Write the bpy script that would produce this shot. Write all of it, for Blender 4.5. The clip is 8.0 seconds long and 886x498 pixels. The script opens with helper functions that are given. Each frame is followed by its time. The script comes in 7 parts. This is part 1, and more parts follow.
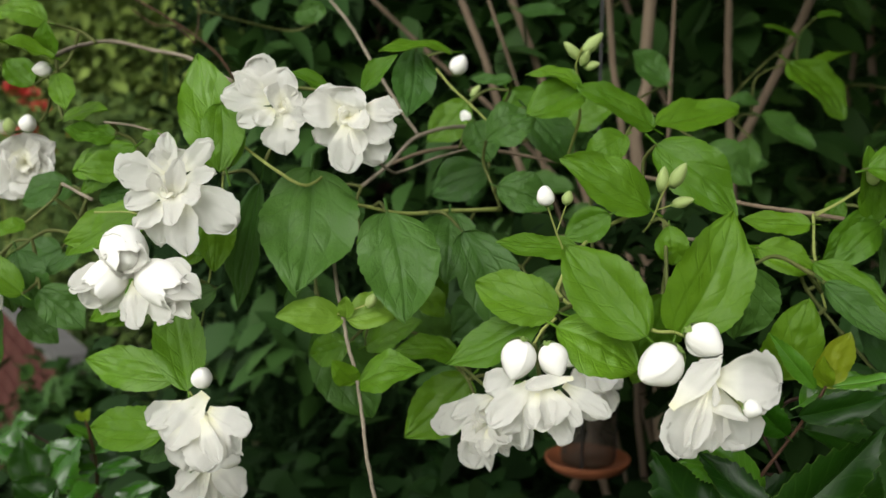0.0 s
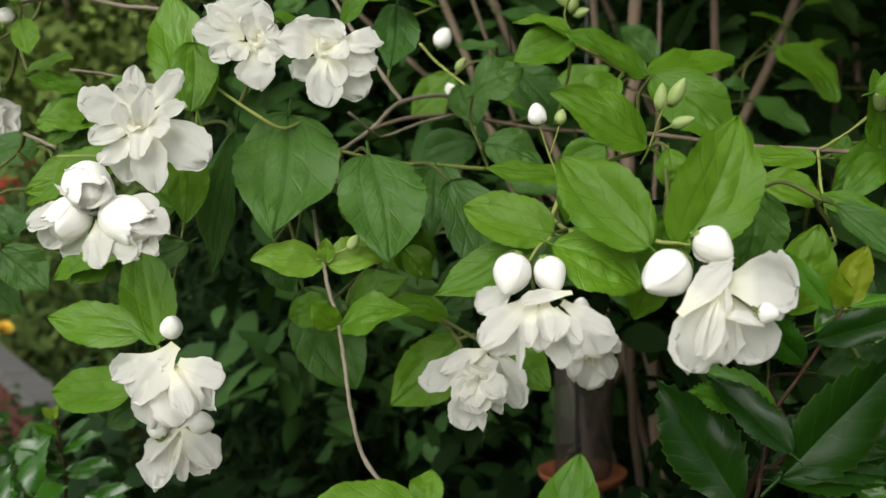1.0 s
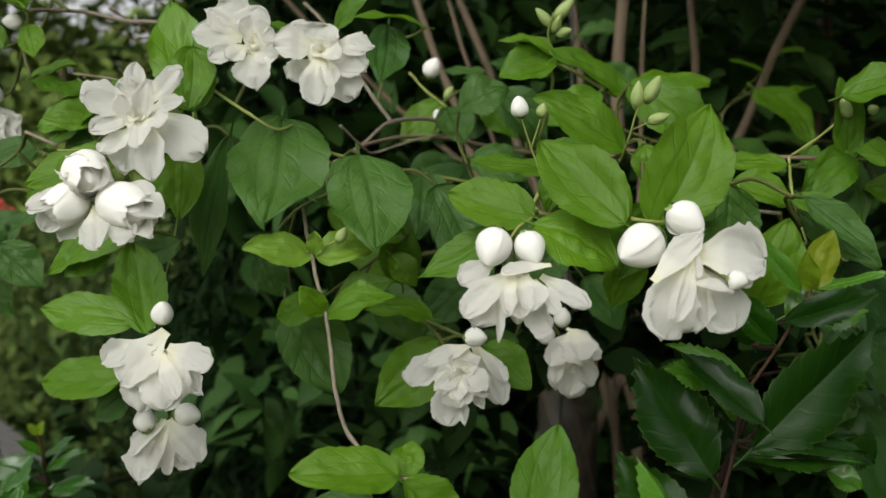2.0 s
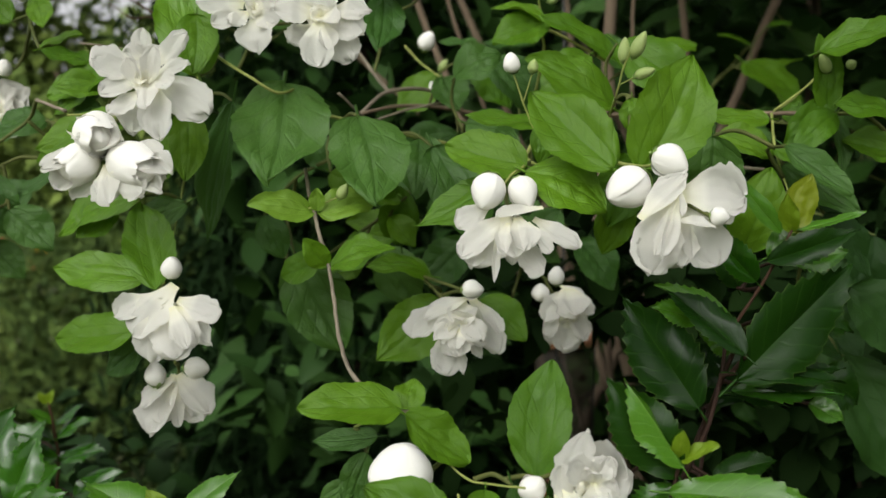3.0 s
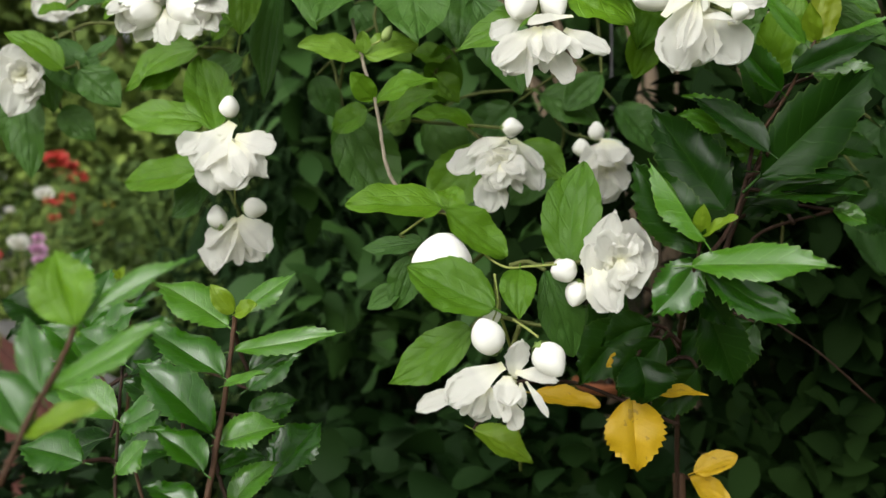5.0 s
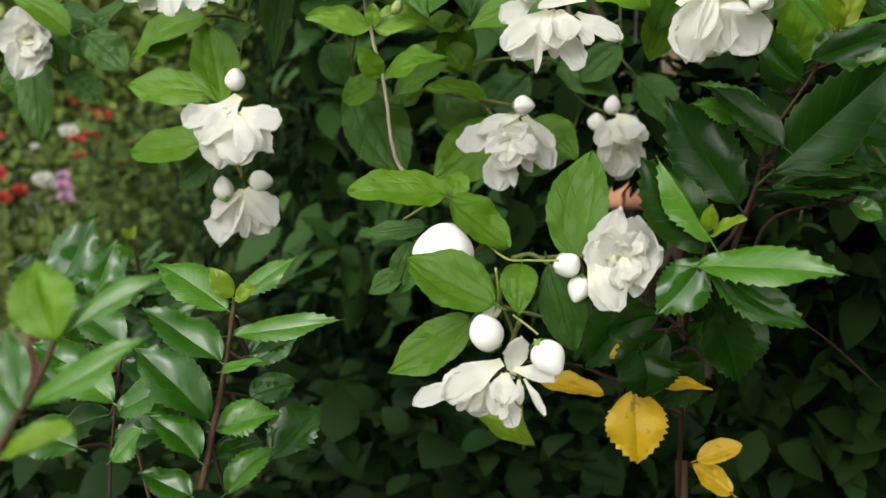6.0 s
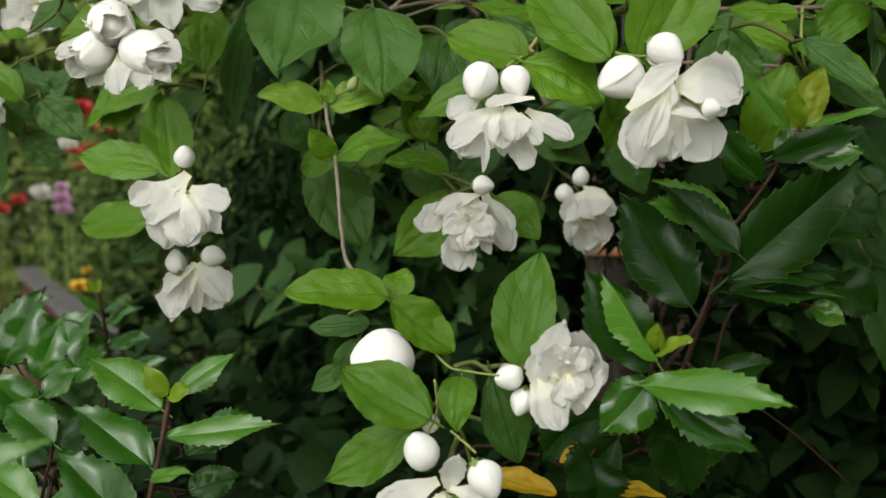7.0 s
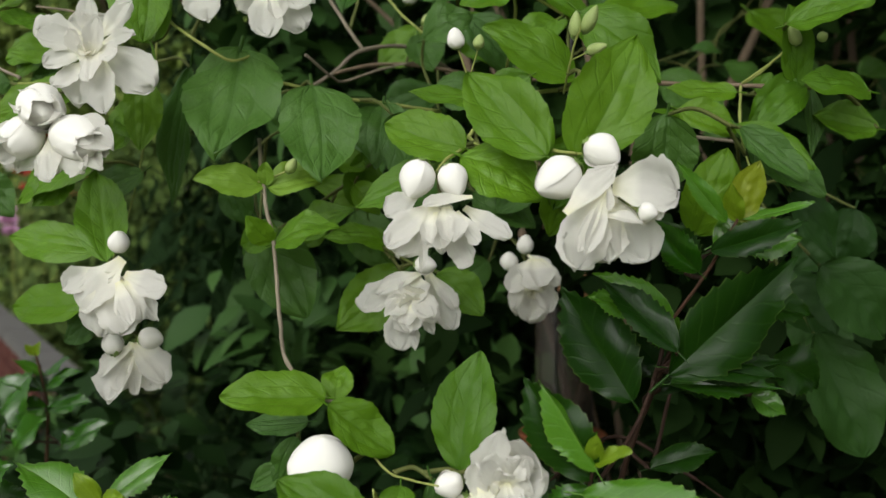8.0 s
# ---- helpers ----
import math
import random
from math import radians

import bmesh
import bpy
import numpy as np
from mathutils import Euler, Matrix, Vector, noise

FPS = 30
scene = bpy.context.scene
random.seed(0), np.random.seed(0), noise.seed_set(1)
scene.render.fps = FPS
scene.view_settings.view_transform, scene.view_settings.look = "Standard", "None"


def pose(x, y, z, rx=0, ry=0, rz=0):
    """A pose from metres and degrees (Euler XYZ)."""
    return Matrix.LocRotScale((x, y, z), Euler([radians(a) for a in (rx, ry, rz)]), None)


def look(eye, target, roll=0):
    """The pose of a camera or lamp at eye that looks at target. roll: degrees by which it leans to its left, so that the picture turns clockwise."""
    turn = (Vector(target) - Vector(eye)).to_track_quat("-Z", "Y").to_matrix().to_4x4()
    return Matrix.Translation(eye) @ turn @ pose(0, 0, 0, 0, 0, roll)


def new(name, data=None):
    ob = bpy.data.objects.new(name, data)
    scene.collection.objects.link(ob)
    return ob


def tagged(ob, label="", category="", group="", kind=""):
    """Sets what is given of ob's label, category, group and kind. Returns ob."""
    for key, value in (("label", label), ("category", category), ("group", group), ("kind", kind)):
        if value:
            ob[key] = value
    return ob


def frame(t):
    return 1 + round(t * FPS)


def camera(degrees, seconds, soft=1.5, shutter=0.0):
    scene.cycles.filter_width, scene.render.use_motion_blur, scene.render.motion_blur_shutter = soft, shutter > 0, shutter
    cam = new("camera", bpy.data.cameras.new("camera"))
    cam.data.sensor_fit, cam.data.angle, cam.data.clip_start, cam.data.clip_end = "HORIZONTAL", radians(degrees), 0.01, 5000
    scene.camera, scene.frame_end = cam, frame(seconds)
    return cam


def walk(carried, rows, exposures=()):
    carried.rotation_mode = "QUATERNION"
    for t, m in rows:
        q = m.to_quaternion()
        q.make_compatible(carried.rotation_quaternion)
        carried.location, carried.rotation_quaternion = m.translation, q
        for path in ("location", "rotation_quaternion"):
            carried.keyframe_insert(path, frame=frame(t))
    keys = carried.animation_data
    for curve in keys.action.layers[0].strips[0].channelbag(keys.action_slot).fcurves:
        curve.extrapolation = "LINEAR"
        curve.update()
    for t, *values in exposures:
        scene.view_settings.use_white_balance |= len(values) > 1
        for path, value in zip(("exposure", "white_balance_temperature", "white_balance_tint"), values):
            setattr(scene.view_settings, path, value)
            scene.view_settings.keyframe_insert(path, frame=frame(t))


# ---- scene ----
cam = camera(47.5, 8.0)
cam.data.dof.use_dof = True
cam.data.dof.focus_distance = 0.46
cam.data.dof.aperture_fstop = 13
# seconds, eye in metres, turns in degrees
ROWS = [
    (0, 0.0085, -0.0039, 1.3719, 82.94, -0.34, 0.84),
    (0.5, -0.0003, 0.0018, 1.3342, 83.51, -0.55, 0.03),
    (1.0, 0.0079, 0.0214, 1.3086, 86.48, 0.41, -0.03),
    (1.2, 0.0089, 0.0216, 1.3025, 87.24, -0.16, -0.21),
    (2.3, 0.0095, -0.0055, 1.2618, 91.56, -0.33, -0.81),
    (2.5, 0.0086, -0.0105, 1.2645, 90.91, 0.25, -1.02),
    (3, 0.0089, -0.0163, 1.2453, 90.79, 0.34, -0.85),
    (3.5, 0.0105, -0.0227, 1.2215, 91.33, 0.85, 0.34),
    (4, 0.0169, -0.0325, 1.2039, 89.59, 0.90, 1.58),
    (4.5, 0.0201, -0.0431, 1.1882, 89.00, 0.97, 2.60),
    (5, 0.0175, -0.0460, 1.1764, 88.73, 1.27, 2.54),
    (5.2, 0.0207, -0.0477, 1.1765, 88.27, 1.08, 2.82),
    (6.3, 0.0334, -0.0289, 1.2081, 84.96, -0.45, 4.49),
    (6.5, 0.0412, -0.0236, 1.2150, 85.15, -0.38, 5.07),
    (7, 0.0510, -0.0152, 1.2354, 85.88, -0.83, 4.27),
    (7.5, 0.0617, -0.0098, 1.2598, 86.07, -1.03, 2.88),
    (8, 0.0578, -0.0063, 1.2723, 86.44, -0.32, 1.77),
]
walk(cam, [(t, pose(*row)) for t, *row in ROWS], exposures=[(0.0, 0.4), (1.0, 0.42), (2.5, 0.12), (3.5, 0.44), (4.0, 0.47), (4.5, 0.74), (5.0, 0.6), (6.5, 0.58), (7.0, 0.27), (8.0, 0.2)])

# ---- sky and sun: a bright overcast day ----
world = bpy.data.worlds.new("world")
scene.world = world
world.use_nodes = True
wn = world.node_tree.nodes
wl = world.node_tree.links
sky = wn.new("ShaderNodeTexSky")
sky.sky_type = "NISHITA"
sky.sun_disc = False
sky.sun_elevation = radians(36)
sky.sun_rotation = radians(202)
sky.dust_density = 4.0
sky.air_density = 1.0
sky.ozone_density = 0.6
cloud = wn.new("ShaderNodeHueSaturation")
cloud.inputs["Saturation"].default_value = 0.06
wl.new(sky.outputs[0], cloud.inputs["Color"])
wl.new(cloud.outputs[0], wn["Background"].inputs[0])
wn["Background"].inputs[1].default_value = 0.15
sun = new("sun", bpy.data.lights.new("sun", "SUN"))
sun.data.energy = 0.9
sun.data.angle = radians(85)
sun.data.color = (1.0, 0.97, 0.83)
sun.matrix_world = look((-2.2, -4.94, 5.53), (0, 0.5, 1.2))


# ---- materials ----
def material(name, rough=0.6, spec=0.5):
    m = bpy.data.materials.new(name)
    m.use_nodes = True
    b = m.node_tree.nodes["Principled BSDF"]
    b.inputs["Roughness"].default_value = rough
    b.inputs["Specular IOR Level"].default_value = spec
    return m, m.node_tree.nodes, m.node_tree.links, b


def math_node(nodes, links, op, a, b=None, c=None, clamp=False):
    n = nodes.new("ShaderNodeMath")
    n.operation = op
    n.use_clamp = clamp
    for i, v in enumerate((a, b, c)):
        if v is None:
            continue
        if isinstance(v, (int, float)):
            n.inputs[i].default_value = v
        else:
            links.new(v, n.inputs[i])
    return n.outputs[0]


def mix_colour(nodes, links, fac, a, b, blend="MIX"):
    n = nodes.new("ShaderNodeMix")
    n.data_type = "RGBA"
    n.blend_type = blend
    for sock, v in ((n.inputs[0], fac), (n.inputs[6], a), (n.inputs[7], b)):
        if isinstance(v, (int, float)):
            sock.default_value = v
        elif isinstance(v, tuple):
            sock.default_value = (*v, 1)
        else:
            links.new(v, sock)
    return n.outputs[2]


def noise_node(nodes, links, scale, detail=3.0, coord="Object", rough=0.55):
    tc = nodes.new("ShaderNodeTexCoord")
    n = nodes.new("ShaderNodeTexNoise")
    n.inputs["Scale"].default_value = scale
    n.inputs["Detail"].default_value = detail
    n.inputs["Roughness"].default_value = rough
    links.new(tc.outputs[coord], n.inputs["Vector"])
    return n.outputs["Fac"]


def ramp(nodes, links, fac, stops):
    n = nodes.new("ShaderNodeValToRGB")
    while len(n.color_ramp.elements) < len(stops):
        n.color_ramp.elements.new(0.5)
    for e, (p, c) in zip(n.color_ramp.elements, stops):
        e.position, e.color = p, (*c, 1)
    links.new(fac, n.inputs[0])
    return n.outputs[0]


def leaf_material(name, dark, light, vein, rough, arcs=True, through_light=0.28, relief=0.22, spots=0.0, spec=0.5, coat=0.0, margin=0.0):
    """A leaf blade: a midrib and arching side veins along its own u, v, quilted relief between them, and some light through it."""
    m, n, l, b = material(name, rough, spec)
    uv = n.new("ShaderNodeUVMap")
    sep = n.new("ShaderNodeSeparateXYZ")
    l.new(uv.outputs[0], sep.inputs[0])
    across = math_node(n, l, "ABSOLUTE", math_node(n, l, "SUBTRACT", math_node(n, l, "MULTIPLY", sep.outputs[0], 2.0), 1.0))
    wander = math_node(n, l, "MULTIPLY", math_node(n, l, "SUBTRACT", noise_node(n, l, 3.0, 1.0), 0.5), 0.13)
    along = math_node(n, l, "ADD", sep.outputs[1], wander)
    midsoft = math_node(n, l, "SUBTRACT", 1.0, math_node(n, l, "MULTIPLY", across, 9.0), clamp=True)
    # side veins: slanted lines, or arcs that follow the margin
    slant = math_node(n, l, "SUBTRACT", math_node(n, l, "MULTIPLY", along, 5.2 if arcs else 8.0), math_node(n, l, "MULTIPLY", math_node(n, l, "POWER", across, 0.8), 1.9 if arcs else 1.6))
    wave = math_node(n, l, "ABSOLUTE", math_node(n, l, "SUBTRACT", math_node(n, l, "FRACT", slant), 0.5))
    side = math_node(n, l, "SUBTRACT", 1.0, math_node(n, l, "MULTIPLY", wave, 9.0), clamp=True)
    arc = math_node(n, l, "SUBTRACT", 1.0, math_node(n, l, "MULTIPLY", math_node(n, l, "ABSOLUTE", math_node(n, l, "SUBTRACT", math_node(n, l, "ADD", across, wander), 0.42)), 13.0), clamp=True)
    if arcs:
        side = math_node(n, l, "MAXIMUM", math_node(n, l, "MULTIPLY", side, 0.55), math_node(n, l, "MULTIPLY", arc, 0.6))
    lines = math_node(n, l, "MAXIMUM", midsoft, math_node(n, l, "MULTIPLY", side, 0.7))
    big = noise_node(n, l, 3.0, 2.0)
    info = n.new("ShaderNodeObjectInfo")
    tone = math_node(n, l, "ADD", math_node(n, l, "MULTIPLY", info.outputs["Random"], 0.65), math_node(n, l, "MULTIPLY", big, 0.45), clamp=True)
    base = mix_colour(n, l, tone, dark, light)
    fine = noise_node(n, l, 26.0, 4.0)
    base = mix_colour(n, l, math_node(n, l, "MULTIPLY", fine, 0.35), base, tuple(c * 0.6 for c in dark))
    if spots:
        blot = noise_node(n, l, 5.0, 5.0)
        base = mix_colour(n, l, math_node(n, l, "MULTIPLY", math_node(n, l, "GREATER_THAN", blot, 0.63), spots), base, (0.10, 0.055, 0.02))
    col = mix_colour(n, l, math_node(n, l, "MULTIPLY", lines, 0.24), base, vein)
    if margin:
        rim = math_node(n, l, "MULTIPLY", math_node(n, l, "GREATER_THAN", across, 0.965), margin)
        col = mix_colour(n, l, rim, col, (0.30, 0.42, 0.10))
    l.new(col, b.inputs["Base Color"])
    vor = n.new("ShaderNodeTexVoronoi")
    vor.inputs["Scale"].default_value = 9.0
    mp = n.new("ShaderNodeMapping")
    mp.inputs["Scale"].default_value = (1.0, 1.7, 1.0)
    l.new(uv.outputs[0], mp.inputs[0])
    l.new(mp.outputs[0], vor.inputs["Vector"])
    height = math_node(n, l, "SUBTRACT", math_node(n, l, "MULTIPLY", math_node(n, l, "SUBTRACT", 1.0, vor.outputs["Distance"]), 0.35), lines)
    height = math_node(n, l, "ADD", height, math_node(n, l, "MULTIPLY", fine, 0.5))
    bump = n.new("ShaderNodeBump")
    bump.inputs["Strength"].default_value = relief
    bump.inputs["Distance"].default_value = 0.0026
    l.new(height, bump.inputs["Height"])
    l.new(bump.outputs[0], b.inputs["Normal"])
    l.new(math_node(n, l, "ADD", math_node(n, l, "MULTIPLY", fine, 0.25), rough - 0.1), b.inputs["Roughness"])
    tr = n.new("ShaderNodeBsdfTranslucent")
    tcol = mix_colour(n, l, 0.5, col, (light[0] * 1.3, light[1] * 1.2, light[2] * 0.5))
    l.new(tcol, tr.inputs[0])
    ms = n.new("ShaderNodeMixShader")
    ms.inputs[0].default_value = through_light
    l.new(b.outputs[0], ms.inputs[1])
    l.new(tr.outputs[0], ms.inputs[2])
    b.inputs["Coat Weight"].default_value = coat
    b.inputs["Coat Roughness"].default_value = 0.15
    b.inputs["Coat IOR"].default_value = 1.6
    l.new(ms.outputs[0], n["Material Output"].inputs[0])
    return m


def petal_material(name, thin, white):
    """A thin white petal: cream and lightened towards its base, faint lengthwise veins, and light through it."""
    m, n, l, b = material(name, 0.62, 0.12)
    uv = n.new("ShaderNodeUVMap")
    sep = n.new("ShaderNodeSeparateXYZ")
    l.new(uv.outputs[0], sep.inputs[0])
    # the cream end is brighter than the petal to offset shade in flower hearts
    base = ramp(n, l, sep.outputs[1], [(0.0, (0.87, 0.86, 0.58)), (0.10, (0.87, 0.86, 0.71)), (0.25, (0.83, 0.825, 0.74)), (0.34, (white + 0.03, white + 0.025, white * 0.96)), (1.0, (white, white - 0.005, white * 0.93))])
    mott = noise_node(n, l, 5.0, 4.0)
    col = mix_colour(n, l, math_node(n, l, "MULTIPLY", mott, 0.22), base, (white - 0.01, white - 0.02, white * 0.89))
    l.new(col, b.inputs["Base Color"])
    mp = n.new("ShaderNodeMapping")
    mp.inputs["Scale"].default_value = (26.0, 2.2, 1.0)
    l.new(uv.outputs[0], mp.inputs[0])
    veins = n.new("ShaderNodeTexNoise")
    veins.inputs["Scale"].default_value = 1.0
    veins.inputs["Detail"].default_value = 3.0
    l.new(mp.outputs[0], veins.inputs["Vector"])
    bump = n.new("ShaderNodeBump")
    bump.inputs["Strength"].default_value = 0.14
    bump.inputs["Distance"].default_value = 0.0006
    l.new(math_node(n, l, "ADD", veins.outputs["Fac"], mott), bump.inputs["Height"])
    l.new(bump.outputs[0], b.inputs["Normal"])
    tr = n.new("ShaderNodeBsdfTranslucent")
    l.new(mix_colour(n, l, 0.5, col, (0.95, 0.94, 0.87)), tr.inputs[0])
    ms = n.new("ShaderNodeMixShader")
    ms.inputs[0].default_value = thin
    l.new(b.outputs[0], ms.inputs[1])
    l.new(tr.outputs[0], ms.inputs[2])
    l.new(ms.outputs[0], n["Material Output"].inputs[0])
    return m


def plain_material(name, a, b2, scale=20.0, rough=0.7, bump_h=0.4, metal=0.0, stretch=(1, 1, 1), dist=0.004, island=False, spec=0.5):
    m, n, l, b = material(name, rough, spec)
    tc = n.new("ShaderNodeTexCoord")
    mp = n.new("ShaderNodeMapping")
    mp.inputs["Scale"].default_value = stretch
    l.new(tc.outputs["Object"], mp.inputs[0])
    no = n.new("ShaderNodeTexNoise")
    no.inputs["Scale"].default_value = scale
    no.inputs["Detail"].default_value = 5
    l.new(mp.outputs[0], no.inputs["Vector"])
    fac = no.outputs["Fac"]
    if island:
        g = n.new("ShaderNodeNewGeometry")
        fac = math_node(n, l, "ADD", math_node(n, l, "MULTIPLY", fac, 0.4), math_node(n, l, "MULTIPLY", g.outputs["Random Per Island"], 0.7), clamp=True)
    l.new(mix_colour(n, l, fac, a, b2), b.inputs["Base Color"])
    b.inputs["Metallic"].default_value = metal
    bump = n.new("ShaderNodeBump")
    bump.inputs["Strength"].default_value = bump_h
    bump.inputs["Distance"].default_value = dist
    l.new(no.outputs["Fac"], bump.inputs["Height"])
    l.new(bump.outputs[0], b.inputs["Normal"])
    return m


MAT = {
    "young": leaf_material("young_leaf", (0.044, 0.128, 0.005), (0.112, 0.232, 0.008), (0.036, 0.104, 0.004), 0.42, spec=0.26, relief=0.26),
    "mature": leaf_material("mature_leaf", (0.032, 0.098, 0.015), (0.072, 0.162, 0.024), (0.018, 0.060, 0.010), 0.40, spec=0.28, relief=0.40),
    # darker copy of the mature leaf, with the right side's shade in its colour
    "shadeleaf": leaf_material("shaded_shrub_leaf", (0.014, 0.046, 0.008), (0.030, 0.082, 0.013), (0.012, 0.040, 0.007), 0.45, spec=0.15, relief=0.2),
    # naturally dark leaf like the glossy one below, with shade added to its colour
    "holly": leaf_material("shaded_holly_leaf", (0.004, 0.020, 0.0015), (0.011, 0.040, 0.0025), (0.028, 0.075, 0.010), 0.32, arcs=False, through_light=0.06, relief=0.14, coat=0.08, spec=0.08, margin=0.06),
    "gloss": leaf_material("glossy_holly_leaf", (0.010, 0.054, 0.002), (0.030, 0.112, 0.004), (0.05, 0.14, 0.015), 0.4, arcs=False, through_light=0.1, relief=0.16, coat=0.62, spec=0.05, margin=0.08),
    "fresh": leaf_material("fresh_holly_leaf", (0.034, 0.120, 0.006), (0.072, 0.200, 0.010), (0.15, 0.29, 0.05), 0.34, arcs=False, through_light=0.2, relief=0.18, coat=0.45, spec=0.18, margin=0.15),
    "quilted": leaf_material("quilted_leaf", (0.070, 0.175, 0.005), (0.118, 0.250, 0.008), (0.12, 0.26, 0.02), 0.4, relief=0.28, spec=0.35, through_light=0.22),
    "pale": leaf_material("pale_young_leaf", (0.120, 0.235, 0.018), (0.170, 0.290, 0.030), (0.10, 0.20, 0.02), 0.42, spec=0.3, relief=0.22, through_light=0.25),
    "lime": leaf_material("lime_leaf", (0.11, 0.21, 0.005), (0.18, 0.28, 0.008), (0.24, 0.34, 0.04), 0.42, arcs=False, through_light=0.3, relief=0.10),
    "olive": leaf_material("olive_yellow_leaf", (0.150, 0.205, 0.004), (0.195, 0.250, 0.006), (0.24, 0.30, 0.03), 0.42, arcs=False, through_light=0.3, relief=0.10),
    "yellow": leaf_material("yellow_leaf", (0.48, 0.295, 0.004), (0.60, 0.39, 0.006), (0.52, 0.34, 0.01), 0.5, arcs=False, through_light=0.25, relief=0.10, spots=0.5),
    "petal": petal_material("white_petal", 0.46, 0.645),
    "budwhite": petal_material("white_bud_petal", 0.10, 0.76),
    "sepal": plain_material("green_sepal", (0.13, 0.24, 0.04), (0.26, 0.36, 0.10), 60, 0.5, 0.3),
    "budgreen": plain_material("green_bud", (0.17, 0.27, 0.06), (0.38, 0.44, 0.17), 30, 0.5, 0.3),
    "twig": plain_material("pale_twig", (0.12, 0.102, 0.074), (0.25, 0.215, 0.16), 90, 0.75, 0.8, stretch=(1, 1, 0.15), spec=0.15),
    "greentwig": plain_material("green_twig", (0.17, 0.24, 0.05), (0.30, 0.30, 0.10), 60, 0.6, 0.4, spec=0.15),
    "petiole": plain_material("leaf_stalk", (0.05, 0.075, 0.018), (0.11, 0.115, 0.035), 60, 0.6, 0.4, spec=0.15),
    "redtwig": plain_material("red_brown_twig", (0.034, 0.018, 0.011), (0.080, 0.042, 0.023), 80, 0.6, 0.6, spec=0.15),
    "darktwig": plain_material("dark_holly_twig", (0.014, 0.008, 0.006), (0.042, 0.022, 0.014), 80, 0.6, 0.6, spec=0.15),
    "cane": plain_material("brown_cane_bark", (0.090, 0.068, 0.046), (0.215, 0.162, 0.112), 28, 0.85, 0.9, stretch=(1, 1, 0.12), spec=0.15),
    # dark evergreen leaf, taken near black so deep shade sits in the colour
    "hedge": plain_material("shaded_hedge_leaf", (0.0035, 0.011, 0.0025), (0.0115, 0.028, 0.005), 14, 0.8, 0.3, island=True, spec=0.06),
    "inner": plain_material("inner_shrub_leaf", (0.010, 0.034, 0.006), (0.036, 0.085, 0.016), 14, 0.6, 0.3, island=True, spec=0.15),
    # ivy green lowered to near black, standing for the shade under the shrub
    "ivy": plain_material("shaded_ivy_leaf", (0.003, 0.012, 0.002), (0.011, 0.030, 0.006), 14, 0.6, 0.3, island=True, spec=0.10),
    # garden leaf darkened, so the shade low in the garden is in the colour
    "bed": plain_material("shaded_bed_leaf", (0.008, 0.026, 0.005), (0.100, 0.155, 0.034), 6, 0.7, 0.3, island=True, spec=0.15),
    "garden": plain_material("garden_leaf", (0.014, 0.038, 0.006), (0.190, 0.260, 0.055), 6, 0.7, 0.3, island=True, spec=0.15),
    # dark conifer green, lowered further to carry the shade between the sprays
    "needle": plain_material("shaded_conifer_spray", (0.004, 0.012, 0.003), (0.012, 0.028, 0.008), 12, 0.8, 0.3, island=True, spec=0.05),
    # ground tone raised so that it bounces fill light up under the flowers
    "soil": plain_material("lightened_soil_and_grass", (0.085, 0.105, 0.045), (0.20, 0.205, 0.105), 6, 0.95, 0.8, dist=0.02, spec=0.15),
    "brick": plain_material("red_brick", (0.050, 0.017, 0.014), (0.095, 0.033, 0.026), 14, 0.9, 0.7, spec=0.15),
    "mortar": plain_material("grey_mortar", (0.055, 0.040, 0.034), (0.095, 0.075, 0.065), 40, 0.95, 0.6, spec=0.15),
    "stone": plain_material("grey_stone", (0.075, 0.073, 0.07), (0.14, 0.137, 0.13), 9, 0.85, 0.6, spec=0.15),
    "terracotta": plain_material("terracotta", (0.17, 0.050, 0.016), (0.34, 0.110, 0.038), 18, 0.8, 0.4),
    "salmon": plain_material("salmon_lid", (0.55, 0.24, 0.12), (0.72, 0.36, 0.20), 18, 0.7, 0.3),
    "tube": plain_material("clear_brownish_plastic", (0.040, 0.032, 0.022), (0.075, 0.060, 0.042), 12, 0.45, 0.2),
    "wire": plain_material("dark_wire", (0.02, 0.02, 0.02), (0.04, 0.04, 0.04), 40, 0.5, 0.2, metal=0.6),
    "redflower": plain_material("red_petal", (0.38, 0.02, 0.018), (0.55, 0.06, 0.04), 20, 0.6, 0.2),
    "pinkflower": plain_material("mauve_petal", (0.50, 0.25, 0.42), (0.62, 0.38, 0.55), 20, 0.6, 0.2),
    "goldflower": plain_material("gold_petal", (0.80, 0.48, 0.02), (0.85, 0.62, 0.10), 20, 0.6, 0.2),
}
MAT["tube"].node_tree.nodes["Principled BSDF"].inputs["Alpha"].default_value = 0.45


# ---- builders ----
def finish(name, bm, mat, parent=None, label="", smooth=True):
    me = bpy.data.meshes.new(name)
    bm.to_mesh(me)
    bm.free()
    if smooth:
        for p in me.polygons:
            p.use_smooth = True
    me.materials.append(mat)
    ob = new(name, me)
    if parent is not None:
        ob.parent = parent
        ob.matrix_parent_inverse = parent.matrix_world.inverted() if parent.parent is None else (parent.parent.matrix_world @ parent.matrix_parent_inverse @ parent.matrix_basis).inverted() if parent.parent else Matrix()
    return tagged(ob, label)


def thing(name, place, label, category, group="", kind=""):
    ob = new(name)
    ob.location = place
    ob.matrix_world = Matrix.Translation(place)
    ob.empty_display_size = 0.05
    return tagged(ob, label, category, group, kind)


